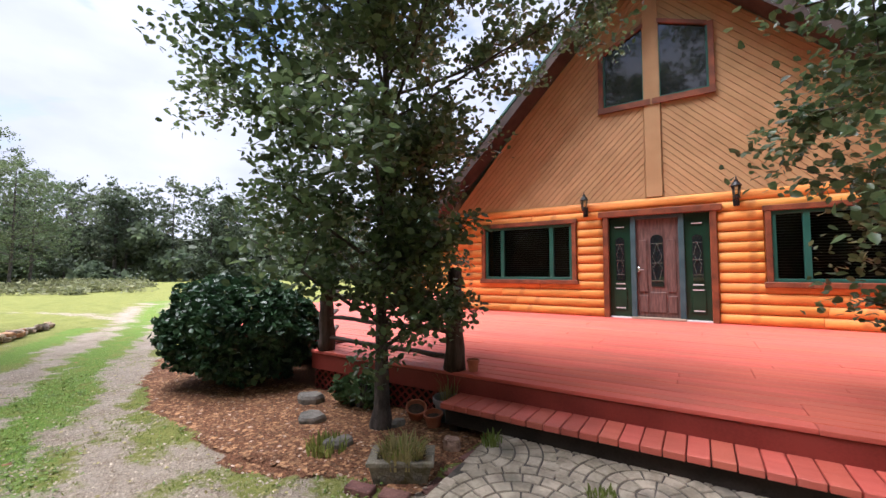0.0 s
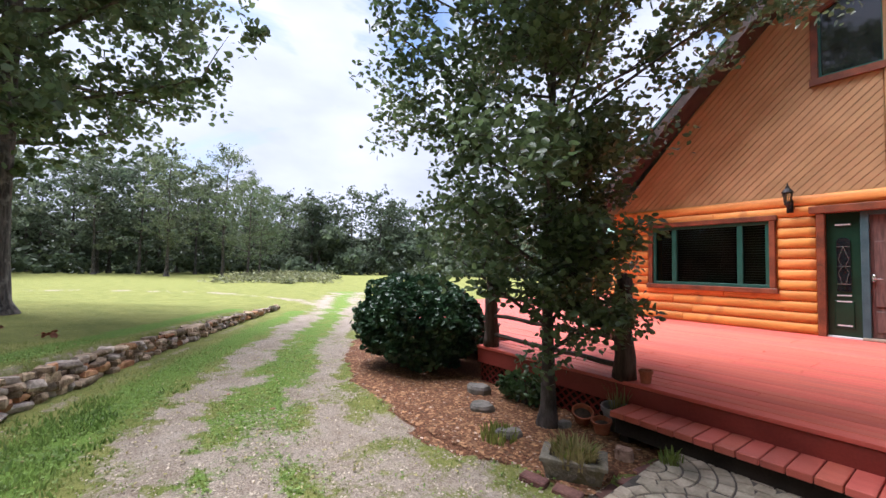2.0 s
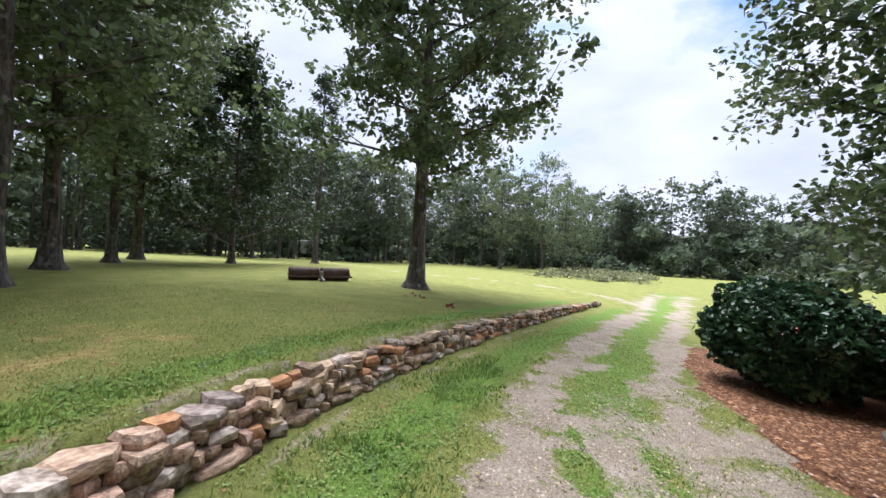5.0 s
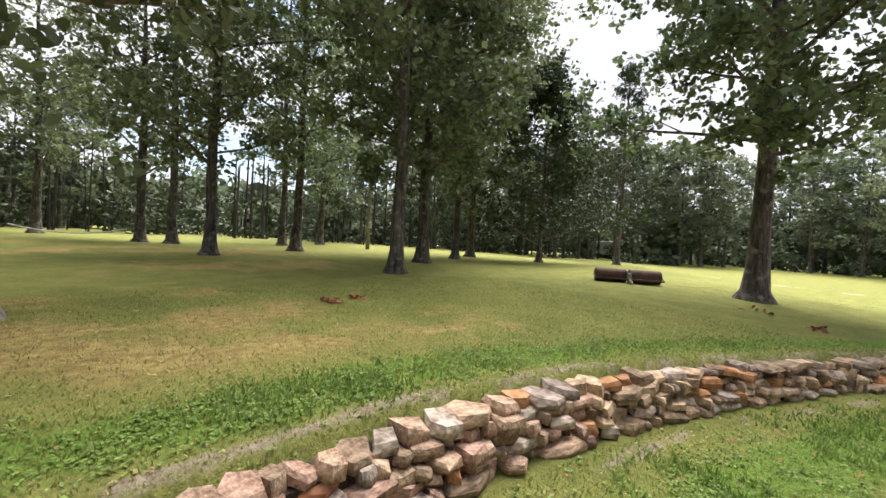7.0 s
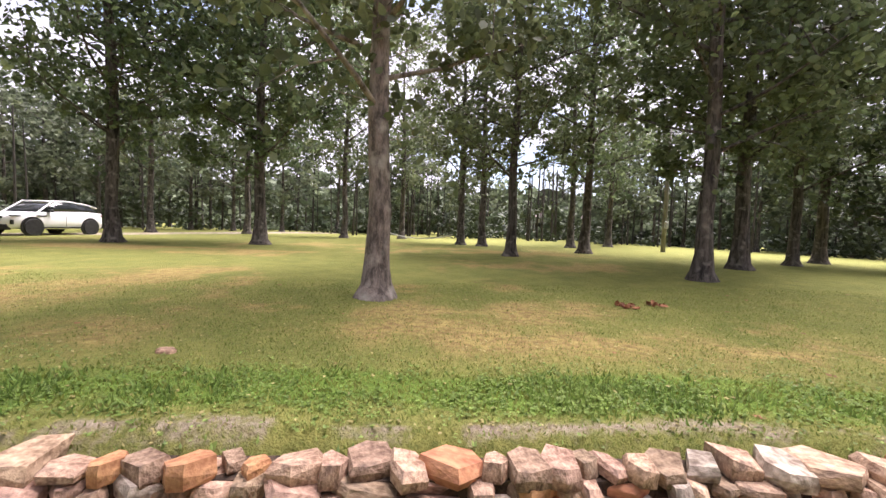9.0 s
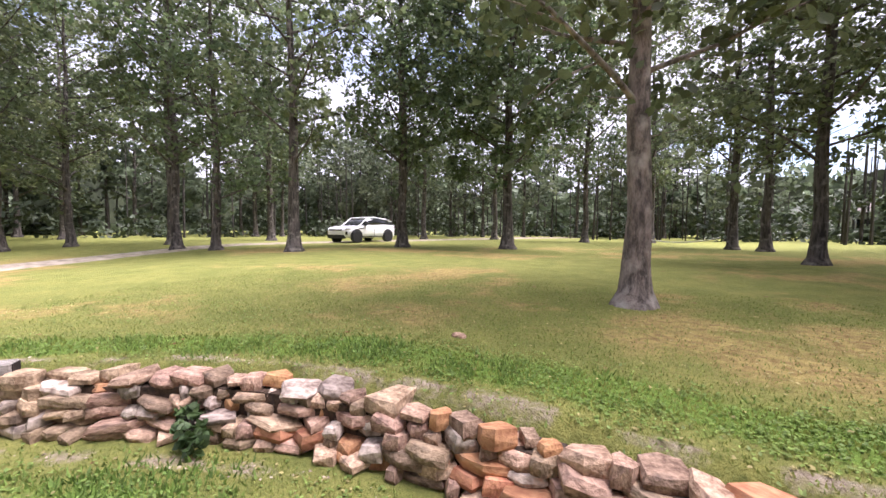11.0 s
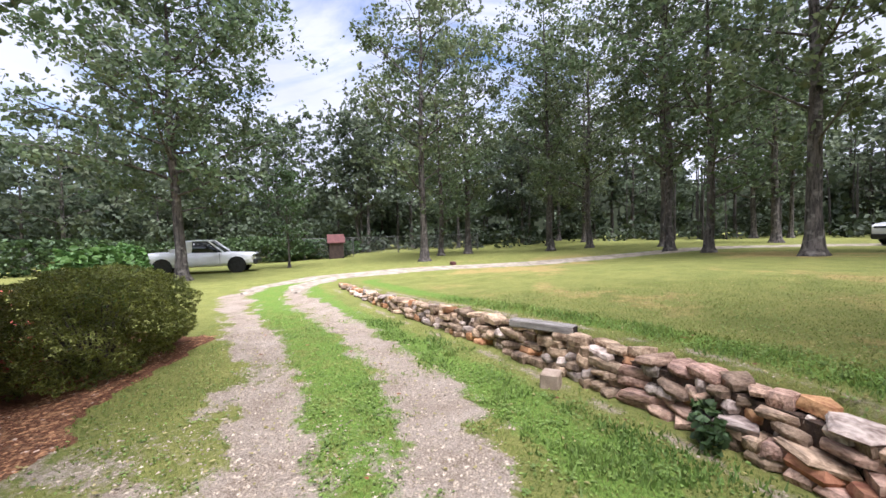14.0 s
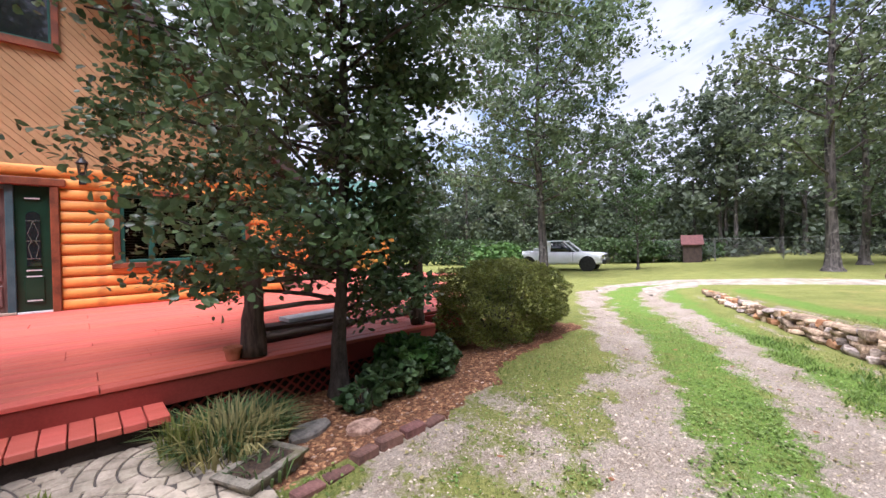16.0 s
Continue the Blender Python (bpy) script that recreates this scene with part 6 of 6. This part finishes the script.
for i, (x, y, r, n) in enumerate(((-0.72, -2.97, 0.13, 60), (-0.02, -2.86, 0.1, 26), (0.95, -2.95, 0.08, 18), (0.78, -3.0, 0.05, 6), (2.1, -3.05, 0.05, 5), (-2.6, -6.6, 0.16, 24), (-3.1, -6.7, 0.14, 16), (-10.2, -2.6, 0.3, 20), (-9.0, -1.5, 0.25, 14), (0.9, -2.62, 0.09, 14))):
    leaf_heap(x, y, r, n, 100 + i, "clump of fallen brown oak leaves on the grass")

# boards stacked on the deck behind the rail
for i, (dx, dy, dz, ln, mat, turn) in enumerate(((0, 0, 0.0, 1.1, M_SOFFIT, 8), (0.05, 0.1, 0.05, 1.0, M_PALE, 3), (-0.05, 0.02, 0.10, 0.9, M_SOFFIT, -4), (0.1, 0.12, 0.15, 0.7, M_PALE, 6))):
    board = thing("loose_board", 2.45 + dx, 4.1 + dy, DECK + dz + 0.004, turn, "loose pale board stacked on the deck" if mat is M_PALE else "loose dark board stacked on the deck", "board", "stacked boards")
    part("plank", Geo().box(-ln / 2, ln / 2, -0.12, 0.12, 0, 0.045, 0.005), mat, board)

# ---- lawn roller ----
roller = thing("lawn_roller", -11.95, -5.95, float(ground_z(-11.95, -5.95)), 124, "rusty twin-drum lawn roller with a drawbar", "roller")
for sx in (-1, 1):
    drum = part("drum", Geo().tube([(sx * 0.03, 0, 0.2), (sx * 0.05, 0, 0.2), (sx * 0.9, 0, 0.2), (sx * 0.92, 0, 0.2)], [0.17, 0.2, 0.2, 0.17], 22), M_RUSTMETAL, roller, smooth=False)
part("frame", Geo().tube([(-0.95, -0.28, 0.12), (0.95, -0.28, 0.12)], [0.025, 0.025], 6).tube([(-0.95, -0.28, 0.12), (-0.95, 0, 0.2)], [0.02, 0.02], 6).tube([(0.95, -0.28, 0.12), (0.95, 0, 0.2)], [0.02, 0.02], 6), M_RUSTMETAL, roller)
part("drawbar", Geo().tube([(0, -0.28, 0.12), (0, -0.8, 0.04)], [0.03, 0.025], 6).box(-0.05, 0.05, -0.34, -0.24, -0.02, 0.3, 0.01), M_TIMBER, roller)

# ---- power pole ----
px, py = -14.3, -23.8
pole = thing("power_pole", px, py, float(ground_z(px, py)), 0, "silvery wooden power pole with a transformer", "power pole")
part("shaft", Geo().tube([(0, 0, -0.2), (0, 0, 4), (0.03, 0, 9.0)], [0.14, 0.12, 0.09], 10), M_POLE, pole, smooth=True)
part("transformer", Geo().lathe([(0.16, 0), (0.2, 0.03), (0.2, 0.7), (0.12, 0.78), (0.02, 0.8)], 14, (0.3, 0.05, 6.7)), M_GALV, pole)
part("bracket", Geo().box(0.05, 0.25, -0.03, 0.03, 7.0, 7.06).box(0.05, 0.25, -0.03, 0.03, 7.35, 7.41), M_GALV, pole)
part("meter_box", Geo().box(-0.1, 0.1, 0.12, 0.24, 1.4, 1.8, 0.01), M_GALV, pole)

# ---- rope between two trees ----
rope = thing("rope", 0.1, -26.2, 0.78, 0, "pale slack rope strung between trees", "rope")
part("strand", Geo().tube([(-2.0 + i * 0.4, 0, 0.3 - 0.3 * (1 - ((i - 5) / 5) ** 2)) for i in range(11)], [0.035] * 11, 6), M_ROPE, rope)


# ---- vehicles ----
def wheel(parent, x, y, r, w, rim_mat):
    tyre = part("wheel", Geo().lathe([(r * 0.62, -w / 2), (r * 0.93, -w / 2), (r, -w * 0.36), (r, w * 0.36), (r * 0.93, w / 2), (r * 0.62, w / 2)], 26), M_TYRE, parent, m=pose(x, y, r, 90, 0, 0))
    rim = Geo().lathe([(r * 0.12, -w * 0.45), (r * 0.16, -w * 0.42), (r * 0.16, w * 0.42), (r * 0.12, w * 0.45)], 12)
    rim.lathe([(r * 0.6, -w * 0.4), (r * 0.64, -w * 0.44), (r * 0.64, w * 0.44), (r * 0.6, w * 0.4)], 26)
    for k in range(5):
        rim.box(-r * 0.62, -r * 0.1, -r * 0.07, r * 0.07, -w * 0.44, w * 0.44, 0.0, pose(0, 0, 0, 0, 0, k * 72))
    part("rim", rim, rim_mat, tyre)


def body_loft(sections, mat, name, parent, smooth=True):
    """A skin through cross sections: x, then half width and height pairs from the sill up over the top."""
    g = Geo()
    n = len(sections[0][1])
    for x, prof in sections:
        g.v += [(x, -w, z) for w, z in prof] + [(x, w, z) for w, z in reversed(prof)]
    m = 2 * n
    for i in range(len(sections) - 1):
        for k in range(m):
            g.f.append((i * m + k, i * m + (k + 1) % m, (i + 1) * m + (k + 1) % m, (i + 1) * m + k))
    g.f.append(tuple(reversed(range(m))))
    g.f.append(tuple((len(sections) - 1) * m + k for k in range(m)))
    return part(name, g, mat, parent, smooth=smooth)


def suv(x, y, turn):
    car = thing("white_suv", x, y, float(ground_z(x, y)), turn, "white compact luxury SUV with black wheels parked on the drive", "car")
    low = lambda w, zt: [(w * 0.88, 0.3), (w * 0.97, 0.42), (w, 0.62), (w * 0.99, 0.86), (w * 0.93, zt)]
    body_loft([(-2.18, low(0.74, 0.95)), (-2.08, low(0.88, 1.08)), (-1.2, low(0.955, 1.13)), (0.2, low(0.955, 1.09)), (0.95, low(0.95, 1.06)), (1.6, low(0.93, 1.01)), (1.98, low(0.88, 0.95)), (2.15, low(0.8, 0.88)), (2.2, low(0.7, 0.8))], M_WHITE, "body", car)
    glass = lambda w, zb, zt: [(w, zb), (w * 0.95, zb + (zt - zb) * 0.5), (w * 0.88, zt - 0.02), (w * 0.8, zt)]
    body_loft([(-2.0, glass(0.8, 1.04, 1.2)), (-1.5, glass(0.87, 1.1, 1.45)), (-0.4, glass(0.88, 1.06, 1.58)), (0.2, glass(0.87, 1.04, 1.55)), (1.0, glass(0.85, 1.02, 1.1))], M_WINDOW, "greenhouse", car)
    body_loft([(-2.02, [(0.66, 1.33), (0.68, 1.35), (0.66, 1.37), (0.6, 1.38)]), (-1.4, [(0.72, 1.46), (0.75, 1.49), (0.7, 1.53), (0.6, 1.54)]), (-0.4, [(0.76, 1.57), (0.78, 1.6), (0.72, 1.63), (0.6, 1.64)]), (0.3, [(0.75, 1.52), (0.76, 1.55), (0.7, 1.59), (0.6, 1.6)])], M_WHITE, "roof", car)
    for yy in (-0.77, 0.77):
        part("pillar", Geo().tube([(0.28, yy * 0.98, 1.58), (1.08, yy * 1.08, 1.0)], [0.035, 0.04], 6), M_WHITE, car)
        part("wing_mirror", Geo().box(0.5, 0.68, yy * 1.27 - 0.1, yy * 1.27 + 0.1, 1.06, 1.2, 0.03), M_BLACK, car)
        part("sill_trim", Geo().box(-0.95, 0.9, yy * 1.23 - 0.02, yy * 1.23 + 0.02, 0.34, 0.40, 0.01), M_BLACK, car)
        part("headlight", Geo().box(1.72, 2.1, yy * 1.06 - 0.09, yy * 1.06 + 0.09, 0.84, 0.91, 0.02), M_RIM, car)
        part("tail_light", Geo().box(-2.13, -1.95, yy - 0.1, yy + 0.1, 0.93, 1.0, 0.02), M_REDSHED, car)
        part("corner_vent", Geo().box(1.98, 2.1, yy * 1.09 - 0.05, yy * 1.09 + 0.05, 0.5, 0.7, 0.02), M_BLACK, car)
        part("door_line", Geo().box(-0.16, -0.145, yy * 1.235 - 0.004, yy * 1.235 + 0.004, 0.42, 1.02), M_BLACK, car)
        part("side_vent", Geo().box(0.72, 1.15, yy * 1.225 - 0.014, yy * 1.225 + 0.014, 0.86, 0.92, 0.003), M_BLACK, car)
        for xx in (-1.36, 1.32):
            part("wheel_arch", Geo().tube([(xx, yy * 1.225 - 0.03, 0.39), (xx, yy * 1.225 + 0.03, 0.39)], [0.46, 0.46], 24), M_BLACK, car)
    part("grille", Geo().box(2.12, 2.215, -0.62, 0.62, 0.74, 0.84, 0.02), M_BLACK, car)
    part("bumper", Geo().box(1.98, 2.23, -0.78, 0.78, 0.26, 0.52, 0.05), M_BLACK, car)
    for xx in (-1.36, 1.32):
        for yy in (-0.89, 0.89):
            wheel(car, xx, yy, 0.38, 0.25, M_RIM)
    return car


def pickup(x, y, turn):
    car = thing("white_pickup", x, y, float(ground_z(x, y)), turn, "white pickup truck with a grey bumper parked on grass", "pickup")
    low = lambda w, zt: [(w * 0.94, 0.4), (w, 0.55), (w, 0.85), (w * 0.96, zt)]
    body_loft([(-0.7, low(0.96, 1.12)), (0.85, low(0.96, 1.12)), (1.0, low(0.95, 1.12)), (2.2, low(0.93, 1.06)), (2.6, low(0.86, 1.0))], M_WHITE, "body", car)
    body_loft([(-2.75, low(0.95, 1.14)), (-2.6, low(0.97, 1.18)), (-0.78, low(0.97, 1.18))], M_WHITE, "bed", car)
    cab = lambda w, zb, zt: [(w, zb), (w * 0.95, zb + (zt - zb) * 0.5), (w * 0.87, zt - 0.02), (w * 0.8, zt)]
    body_loft([(-0.72, cab(0.9, 1.1, 1.72)), (-0.5, cab(0.9, 1.1, 1.76)), (0.3, cab(0.9, 1.1, 1.76)), (1.05, cab(0.88, 1.1, 1.14))], M_WINDOW, "cab_glass", car)
    body_loft([(-0.75, [(0.78, 1.72), (0.8, 1.74), (0.76, 1.78), (0.6, 1.79)]), (-0.2, [(0.79, 1.74), (0.81, 1.77), (0.76, 1.81), (0.6, 1.82)]), (0.36, [(0.77, 1.72), (0.79, 1.75), (0.74, 1.79), (0.6, 1.8)])], M_WHITE, "roof", car)
    part("toolbox", Geo().box(-1.5, -0.9, -0.85, 0.85, 1.1, 1.36, 0.03), M_PALE, car)
    for yy in (-0.84, 0.84):
        part("pillar", Geo().tube([(0.32, yy * 0.93, 1.75), (1.06, yy * 1.05, 1.12)], [0.04, 0.045], 6), M_WHITE, car)
        part("rear_pillar", Geo().box(-0.75, -0.42, yy - 0.06, yy + 0.06, 1.1, 1.76, 0.03), M_WHITE, car)
        part("headlight", Geo().box(2.5, 2.63, yy - 0.2, yy + 0.08, 0.82, 0.96, 0.02), M_CHROME, car)
        part("door_line", Geo().box(0.88, 0.895, yy * 1.145 - 0.004, yy * 1.145 + 0.004, 0.55, 1.1), M_BLACK, car)
        part("wing_mirror", Geo().box(0.72, 0.84, yy * 1.28 - 0.1, yy * 1.28 + 0.1, 1.12, 1.3, 0.02), M_BLACK, car)
        for xx in (-1.8, 1.7):
            part("wheel_arch", Geo().tube([(xx, yy * 1.15 - 0.02, 0.42), (xx, yy * 1.15 + 0.02, 0.42)], [0.46, 0.46], 24), M_BLACK, car)
    part("grille", Geo().box(2.58, 2.64, -0.6, 0.6, 0.8, 0.98, 0.01), M_BLACK, car)
    part("bumper", Geo().box(2.5, 2.72, -0.93, 0.93, 0.42, 0.7, 0.05), M_RIM, car, "dark grey bumper")
    for xx in (-1.8, 1.7):
        for yy in (-0.85, 0.85):
            wheel(car, xx, yy, 0.37, 0.25, M_RIM)
    return car


suv(18.0, -21.3, 82)
pickup(22.6, 13.0, -72)

# red shed and chain-link fence beyond the drive
shed = thing("red_shed", 33.0, 8.8, float(ground_z(33.0, 8.8)) - 0.05, 20, "small faded red shed with a pitched roof", "shed")
part("wall", Geo().box(-0.75, 0.75, -0.7, 0.7, 0, 1.7), M_SOFFIT, shed)
part("roof", Geo().prism([(-0.9, 1.6), (0, 2.4), (0.9, 1.6), (0.9, 1.68), (0, 2.5), (-0.9, 1.68)], -0.85, 0.85), M_REDSHED, shed)
part("door", Geo().box(-0.3, 0.3, -0.73, -0.7, 0, 1.5), M_REDSHED, shed)
shed.scale = (0.8, 0.8, 0.8)
fence = thing("chain_link_fence", 34, 4, 0, 0, "grey chain-link fence at the wood's edge", "fence")
FXM = Matrix.Translation((-34, -4, 0))
fpts = [(30, 15), (32, 11), (33.5, 7.5), (35, 4), (36.5, 0.5), (38, -3)]
for x, y in fpts:
    part("post", Geo().tube([(x, y, -0.2), (x, y, 1.5)], [0.035, 0.035], 6), M_WIRE, fence, m=FXM)
for (ax, ay), (bx, by) in zip(fpts, fpts[1:]):
    part("top_rail", Geo().tube([(ax, ay, 1.45), (bx, by, 1.45)], [0.02, 0.02], 6), M_WIRE, fence, m=FXM)
    wires = Geo()
    n = 26
    for i in range(n):
        k = i / n
        k2 = min(1.0, k + 0.28)
        for z0, z1 in ((0.05, 1.42), (1.42, 0.05)):
            wires.tube([(ax + (bx - ax) * k, ay + (by - ay) * k, z0), (ax + (bx - ax) * k2, ay + (by - ay) * k2, z1)], [0.006, 0.006], 3, cap=False)
    tagged(part("wire_mesh", wires, M_WIRE, fence, m=FXM), kind="stuff")
sign = thing("red_marker", 20.2, -0.6, float(ground_z(20.2, -0.6)), 20, "small red plastic marker box on the grass", "marker")
part("body", Geo().box(-0.2, 0.2, -0.1, 0.1, -0.02, 0.16, 0.02), M_REDSHED, sign)
trailer = thing("white_trailer", -55, -26, float(ground_z(-55, -26)), 40, "white trailer parked far off among the trees", "trailer")
part("body", Geo().box(-2.2, 2.2, -1.0, 1.0, 0.5, 2.4, 0.15), M_PALE, trailer)
part("wheel", Geo().tube([(0, -1.05, 0.35), (0, 1.05, 0.35)], [0.35, 0.35], 14), M_TYRE, trailer)
part("window", Geo().box(-1.2, 0.2, -1.02, 1.02, 1.4, 1.9, 0.01), M_WINDOW, trailer)


# ---- loose ground cover, last ----
def scatter(count, seed, x0, x1, y0, y1):
    rng = np.random.RandomState(seed)
    return rng, rng.uniform(x0, x1, count), rng.uniform(y0, y1, count)


def blades(name, count, seed, area, keep, h, mat, label, wide=0.006):
    rng, x, y = scatter(count, seed, *area)
    g, m, d, b, _ = zones(x, y)
    ok = keep(x, y, g, m, d, b, rng.rand(count))
    x, y = x[ok], y[ok]
    n = len(x)
    z = ground_z(x, y)
    a = rng.rand(n) * 6.283
    hh = h * rng.uniform(0.45, 1.2, n)
    w = wide * rng.uniform(0.6, 1.3, n)
    lean = rng.uniform(0.1, 0.9, n) * hh
    b2 = rng.rand(n) * 6.283
    p0 = np.stack([x - np.cos(a) * w, y - np.sin(a) * w, z - 0.004], 1)
    p1 = np.stack([x + np.cos(a) * w, y + np.sin(a) * w, z - 0.004], 1)
    p2 = np.stack([x + np.cos(b2) * lean, y + np.sin(b2) * lean, z + hh], 1)
    v = np.stack([p0, p1, p2], 1).reshape(-1, 3)
    tagged(new(name, raw_mesh(name, v, np.arange(3 * n).reshape(n, 3), mat)), label, "grass", kind="stuff")


def off_wall(x, y):
    return np.abs(np.interp(x, WALL_X, WALL_Y) - y - 0.05) > 0.18


open_ground = lambda x, y: off_wall(x, y) & ~((y > 3.0) & (np.abs(x) < 4.2)) & ~((x > PX0) & (x < PX1) & (y > PY0) & (y < PY1)) & (y < 3.6 + 0 * x)
blades("lawn_grass", 330000, 1, (-8.5, 9, -8.5, 4), lambda x, y, g, m, d, b, r: open_ground(x, y) & (r < (1 - g) ** 1.5 * (1 - m) * (1 - 0.75 * d) * (1 - 0.8 * b) * np.clip(4.2 / (np.hypot(x - 0.4, y + 0.6) ** 1.35), 0, 1)), 0.026, M_BLADE, "short green lawn grass")
blades("dry_grass", 120000, 2, (-8.5, 9, -8.5, 4), lambda x, y, g, m, d, b, r: open_ground(x, y) & (r < (0.12 + d * 0.8 + b * 0.5 + 0.2 * g) * (1 - m) * (1 - 0.8 * g) * np.clip(4.2 / (np.hypot(x - 0.4, y + 0.6) ** 1.35), 0, 1)), 0.02, M_DRYBLADE, "dry straw-coloured lawn grass")
s_off = lambda x, y: np.interp(x, WALL_X, WALL_Y) - y
blades("clover", 60000, 3, (-7, 8, -4.6, 2), lambda x, y, g, m, d, b, r: open_ground(x, y) & (r < smooth01(1 - np.abs(s_off(x, y) - 0.95) / 0.5) * (1 - b)), 0.036, M_BLADE, "lush green weeds behind the stone wall", 0.012)


def pebbles(name, count, seed, area, keep, size, mat, label, flat=0.6):
    rng, x, y = scatter(count, seed, *area)
    g, m, d, b, _ = zones(x, y)
    ok = keep(x, y, g, m, d, b, rng.rand(count))
    x, y = x[ok], y[ok]
    n = len(x)
    z = ground_z(x, y)
    s = size * (0.35 + 1.3 * rng.rand(n, 1, 1) ** 2)
    tm = np.array([(1, 0, 0), (0, 1, 0), (-1, 0, 0), (0, -1, 0), (0, 0, 1), (0, 0, -1)], float)[None] * rng.uniform(0.6, 1.2, (n, 6, 1))
    a = rng.rand(n) * 6.283
    c, sn = np.cos(a)[:, None], np.sin(a)[:, None]
    vx, vy, vz = tm[:, :, 0] * c - tm[:, :, 1] * 0.7 * sn, tm[:, :, 0] * sn + tm[:, :, 1] * 0.7 * c, tm[:, :, 2] * flat
    v = np.stack([vx, vy, vz], 2) * s + np.stack([x, y, z + size * flat * 0.25], 1)[:, None, :]
    f = np.array([(0, 1, 4), (1, 2, 4), (2, 3, 4), (3, 0, 4)])[None] + (np.arange(n) * 6)[:, None, None]
    tagged(new(name, raw_mesh(name, v.reshape(-1, 3), f.reshape(-1, 3), mat)), label, name.replace("_", " "), kind="stuff")


def clover(name, count, seed, area, keep, size, mat, label):
    """Small leaves lying low over the ground."""
    rng, x, y = scatter(count, seed, *area)
    g, m, d, b, l = zones(x, y)
    ok = keep(x, y, g, m, d, b, l, rng.rand(count))
    x, y = x[ok], y[ok]
    c = np.stack([x, y, ground_z(x, y) + 0.006 + 0.022 * rng.rand(len(x))], 1)
    rng2 = np.random.RandomState(seed + 1)
    v, f = leaf_cloud(c[rng2.permutation(len(c))], np.full(len(c), 0.012), len(c), size, seed, "quad", 0.2, 0.0, 1.0)
    v[:, 2] = np.maximum(v[:, 2], ground_z(v[:, 0], v[:, 1]) + 0.002)
    tagged(new(name, raw_mesh(name, v, f, mat)), label, "ground cover", kind="stuff")


weedy = lambda x, y: smooth01((0.65 * wave(x, y, 2.6, 51) + 0.35 * wave(x, y, 7.0, 53) - 0.46) / 0.16)
blades("weed_clumps", 260000, 9, (-6, 8, -4.2, 2.2), lambda x, y, g, m, d, b, r: open_ground(x, y) & (r < weedy(x, y) * (1 - g) ** 1.5 * (1 - m) * (1 - 0.7 * d) * np.maximum(smooth01(1 - np.abs(s_off(x, y) + 0.85) / 0.8), 0.7 * smooth01(1 - np.abs(s_off(x, y) - 0.9) / 0.5)) * np.clip(3.0 / np.hypot(x - 0.4, y + 0.6), 0, 1)), 0.055, M_CLOVER, "leafy clumps of weeds beside the stone wall", 0.011)
clump = lambda x, y: 0.25 + 1.1 * smooth01((0.6 * wave(x, y, 3.2, 41) + 0.4 * wave(x, y, 8.5, 43) - 0.42) / 0.2)
clover("clover_leaves", 330000, 31, (-7.5, 8.5, -4.4, 3), lambda x, y, g, m, d, b, l, r: open_ground(x, y) & (r < clump(x, y) * (0.2 + 0.8 * l) * (1 - g) ** 1.3 * (1 - m) * (1 - b) * (1 - 0.7 * d) * np.clip(3.6 / np.hypot(x - 0.4, y + 0.6) ** 1.2, 0, 1)), 0.026, M_CLOVER, "low clover and weeds along the wall and drive")
clover("leaf_litter", 42000, 33, (-8, 9, -8, 3), lambda x, y, g, m, d, b, l, r: open_ground(x, y) & (m < 0.5) & (r < (0.12 + 0.5 * b + 0.3 * d + 0.2 * g)), 0.03, M_DRYBLADE, "small dry leaf litter on the ground")
near = lambda x, y: np.clip(3.2 / np.hypot(x - 0.4, y + 0.4), 0, 1)
pebbles("gravel_stones", 330000, 4, (-9, 9, -3, 5), lambda x, y, g, m, d, b, r: open_ground(x, y) & (m < 0.5) & (r < (g * 0.9 + 0.25 * b) * near(x, y)), 0.0115, M_GRAVEL, "pale limestone gravel on the wheel tracks")
pebbles("mulch_chips", 44000, 5, (-8, 7.4, 1.7, 3.5), lambda x, y, g, m, d, b, r: (m > 0.5) & (r < 0.95 * np.clip(4.5 / np.hypot(x, y), 0, 1)), 0.022, M_CHIP, "red-brown shredded bark mulch", 0.25)
pebbles("pale_chips", 3200, 8, (-8, 7.4, 1.7, 3.5), lambda x, y, g, m, d, b, r: (m > 0.5) & (r < 0.8 * np.clip(4.5 / np.hypot(x, y), 0, 1)), 0.02, M_PALECHIP, "pale wood chips among the mulch", 0.25)
pebbles("fallen_leaves", 2600, 6, (-9, 10, -12, 3), lambda x, y, g, m, d, b, r: off_wall(x, y) & (m < 0.5) & (r < 0.09), 0.035, M_DRYLEAF, "scattered dry leaves on the lawn", 0.12)
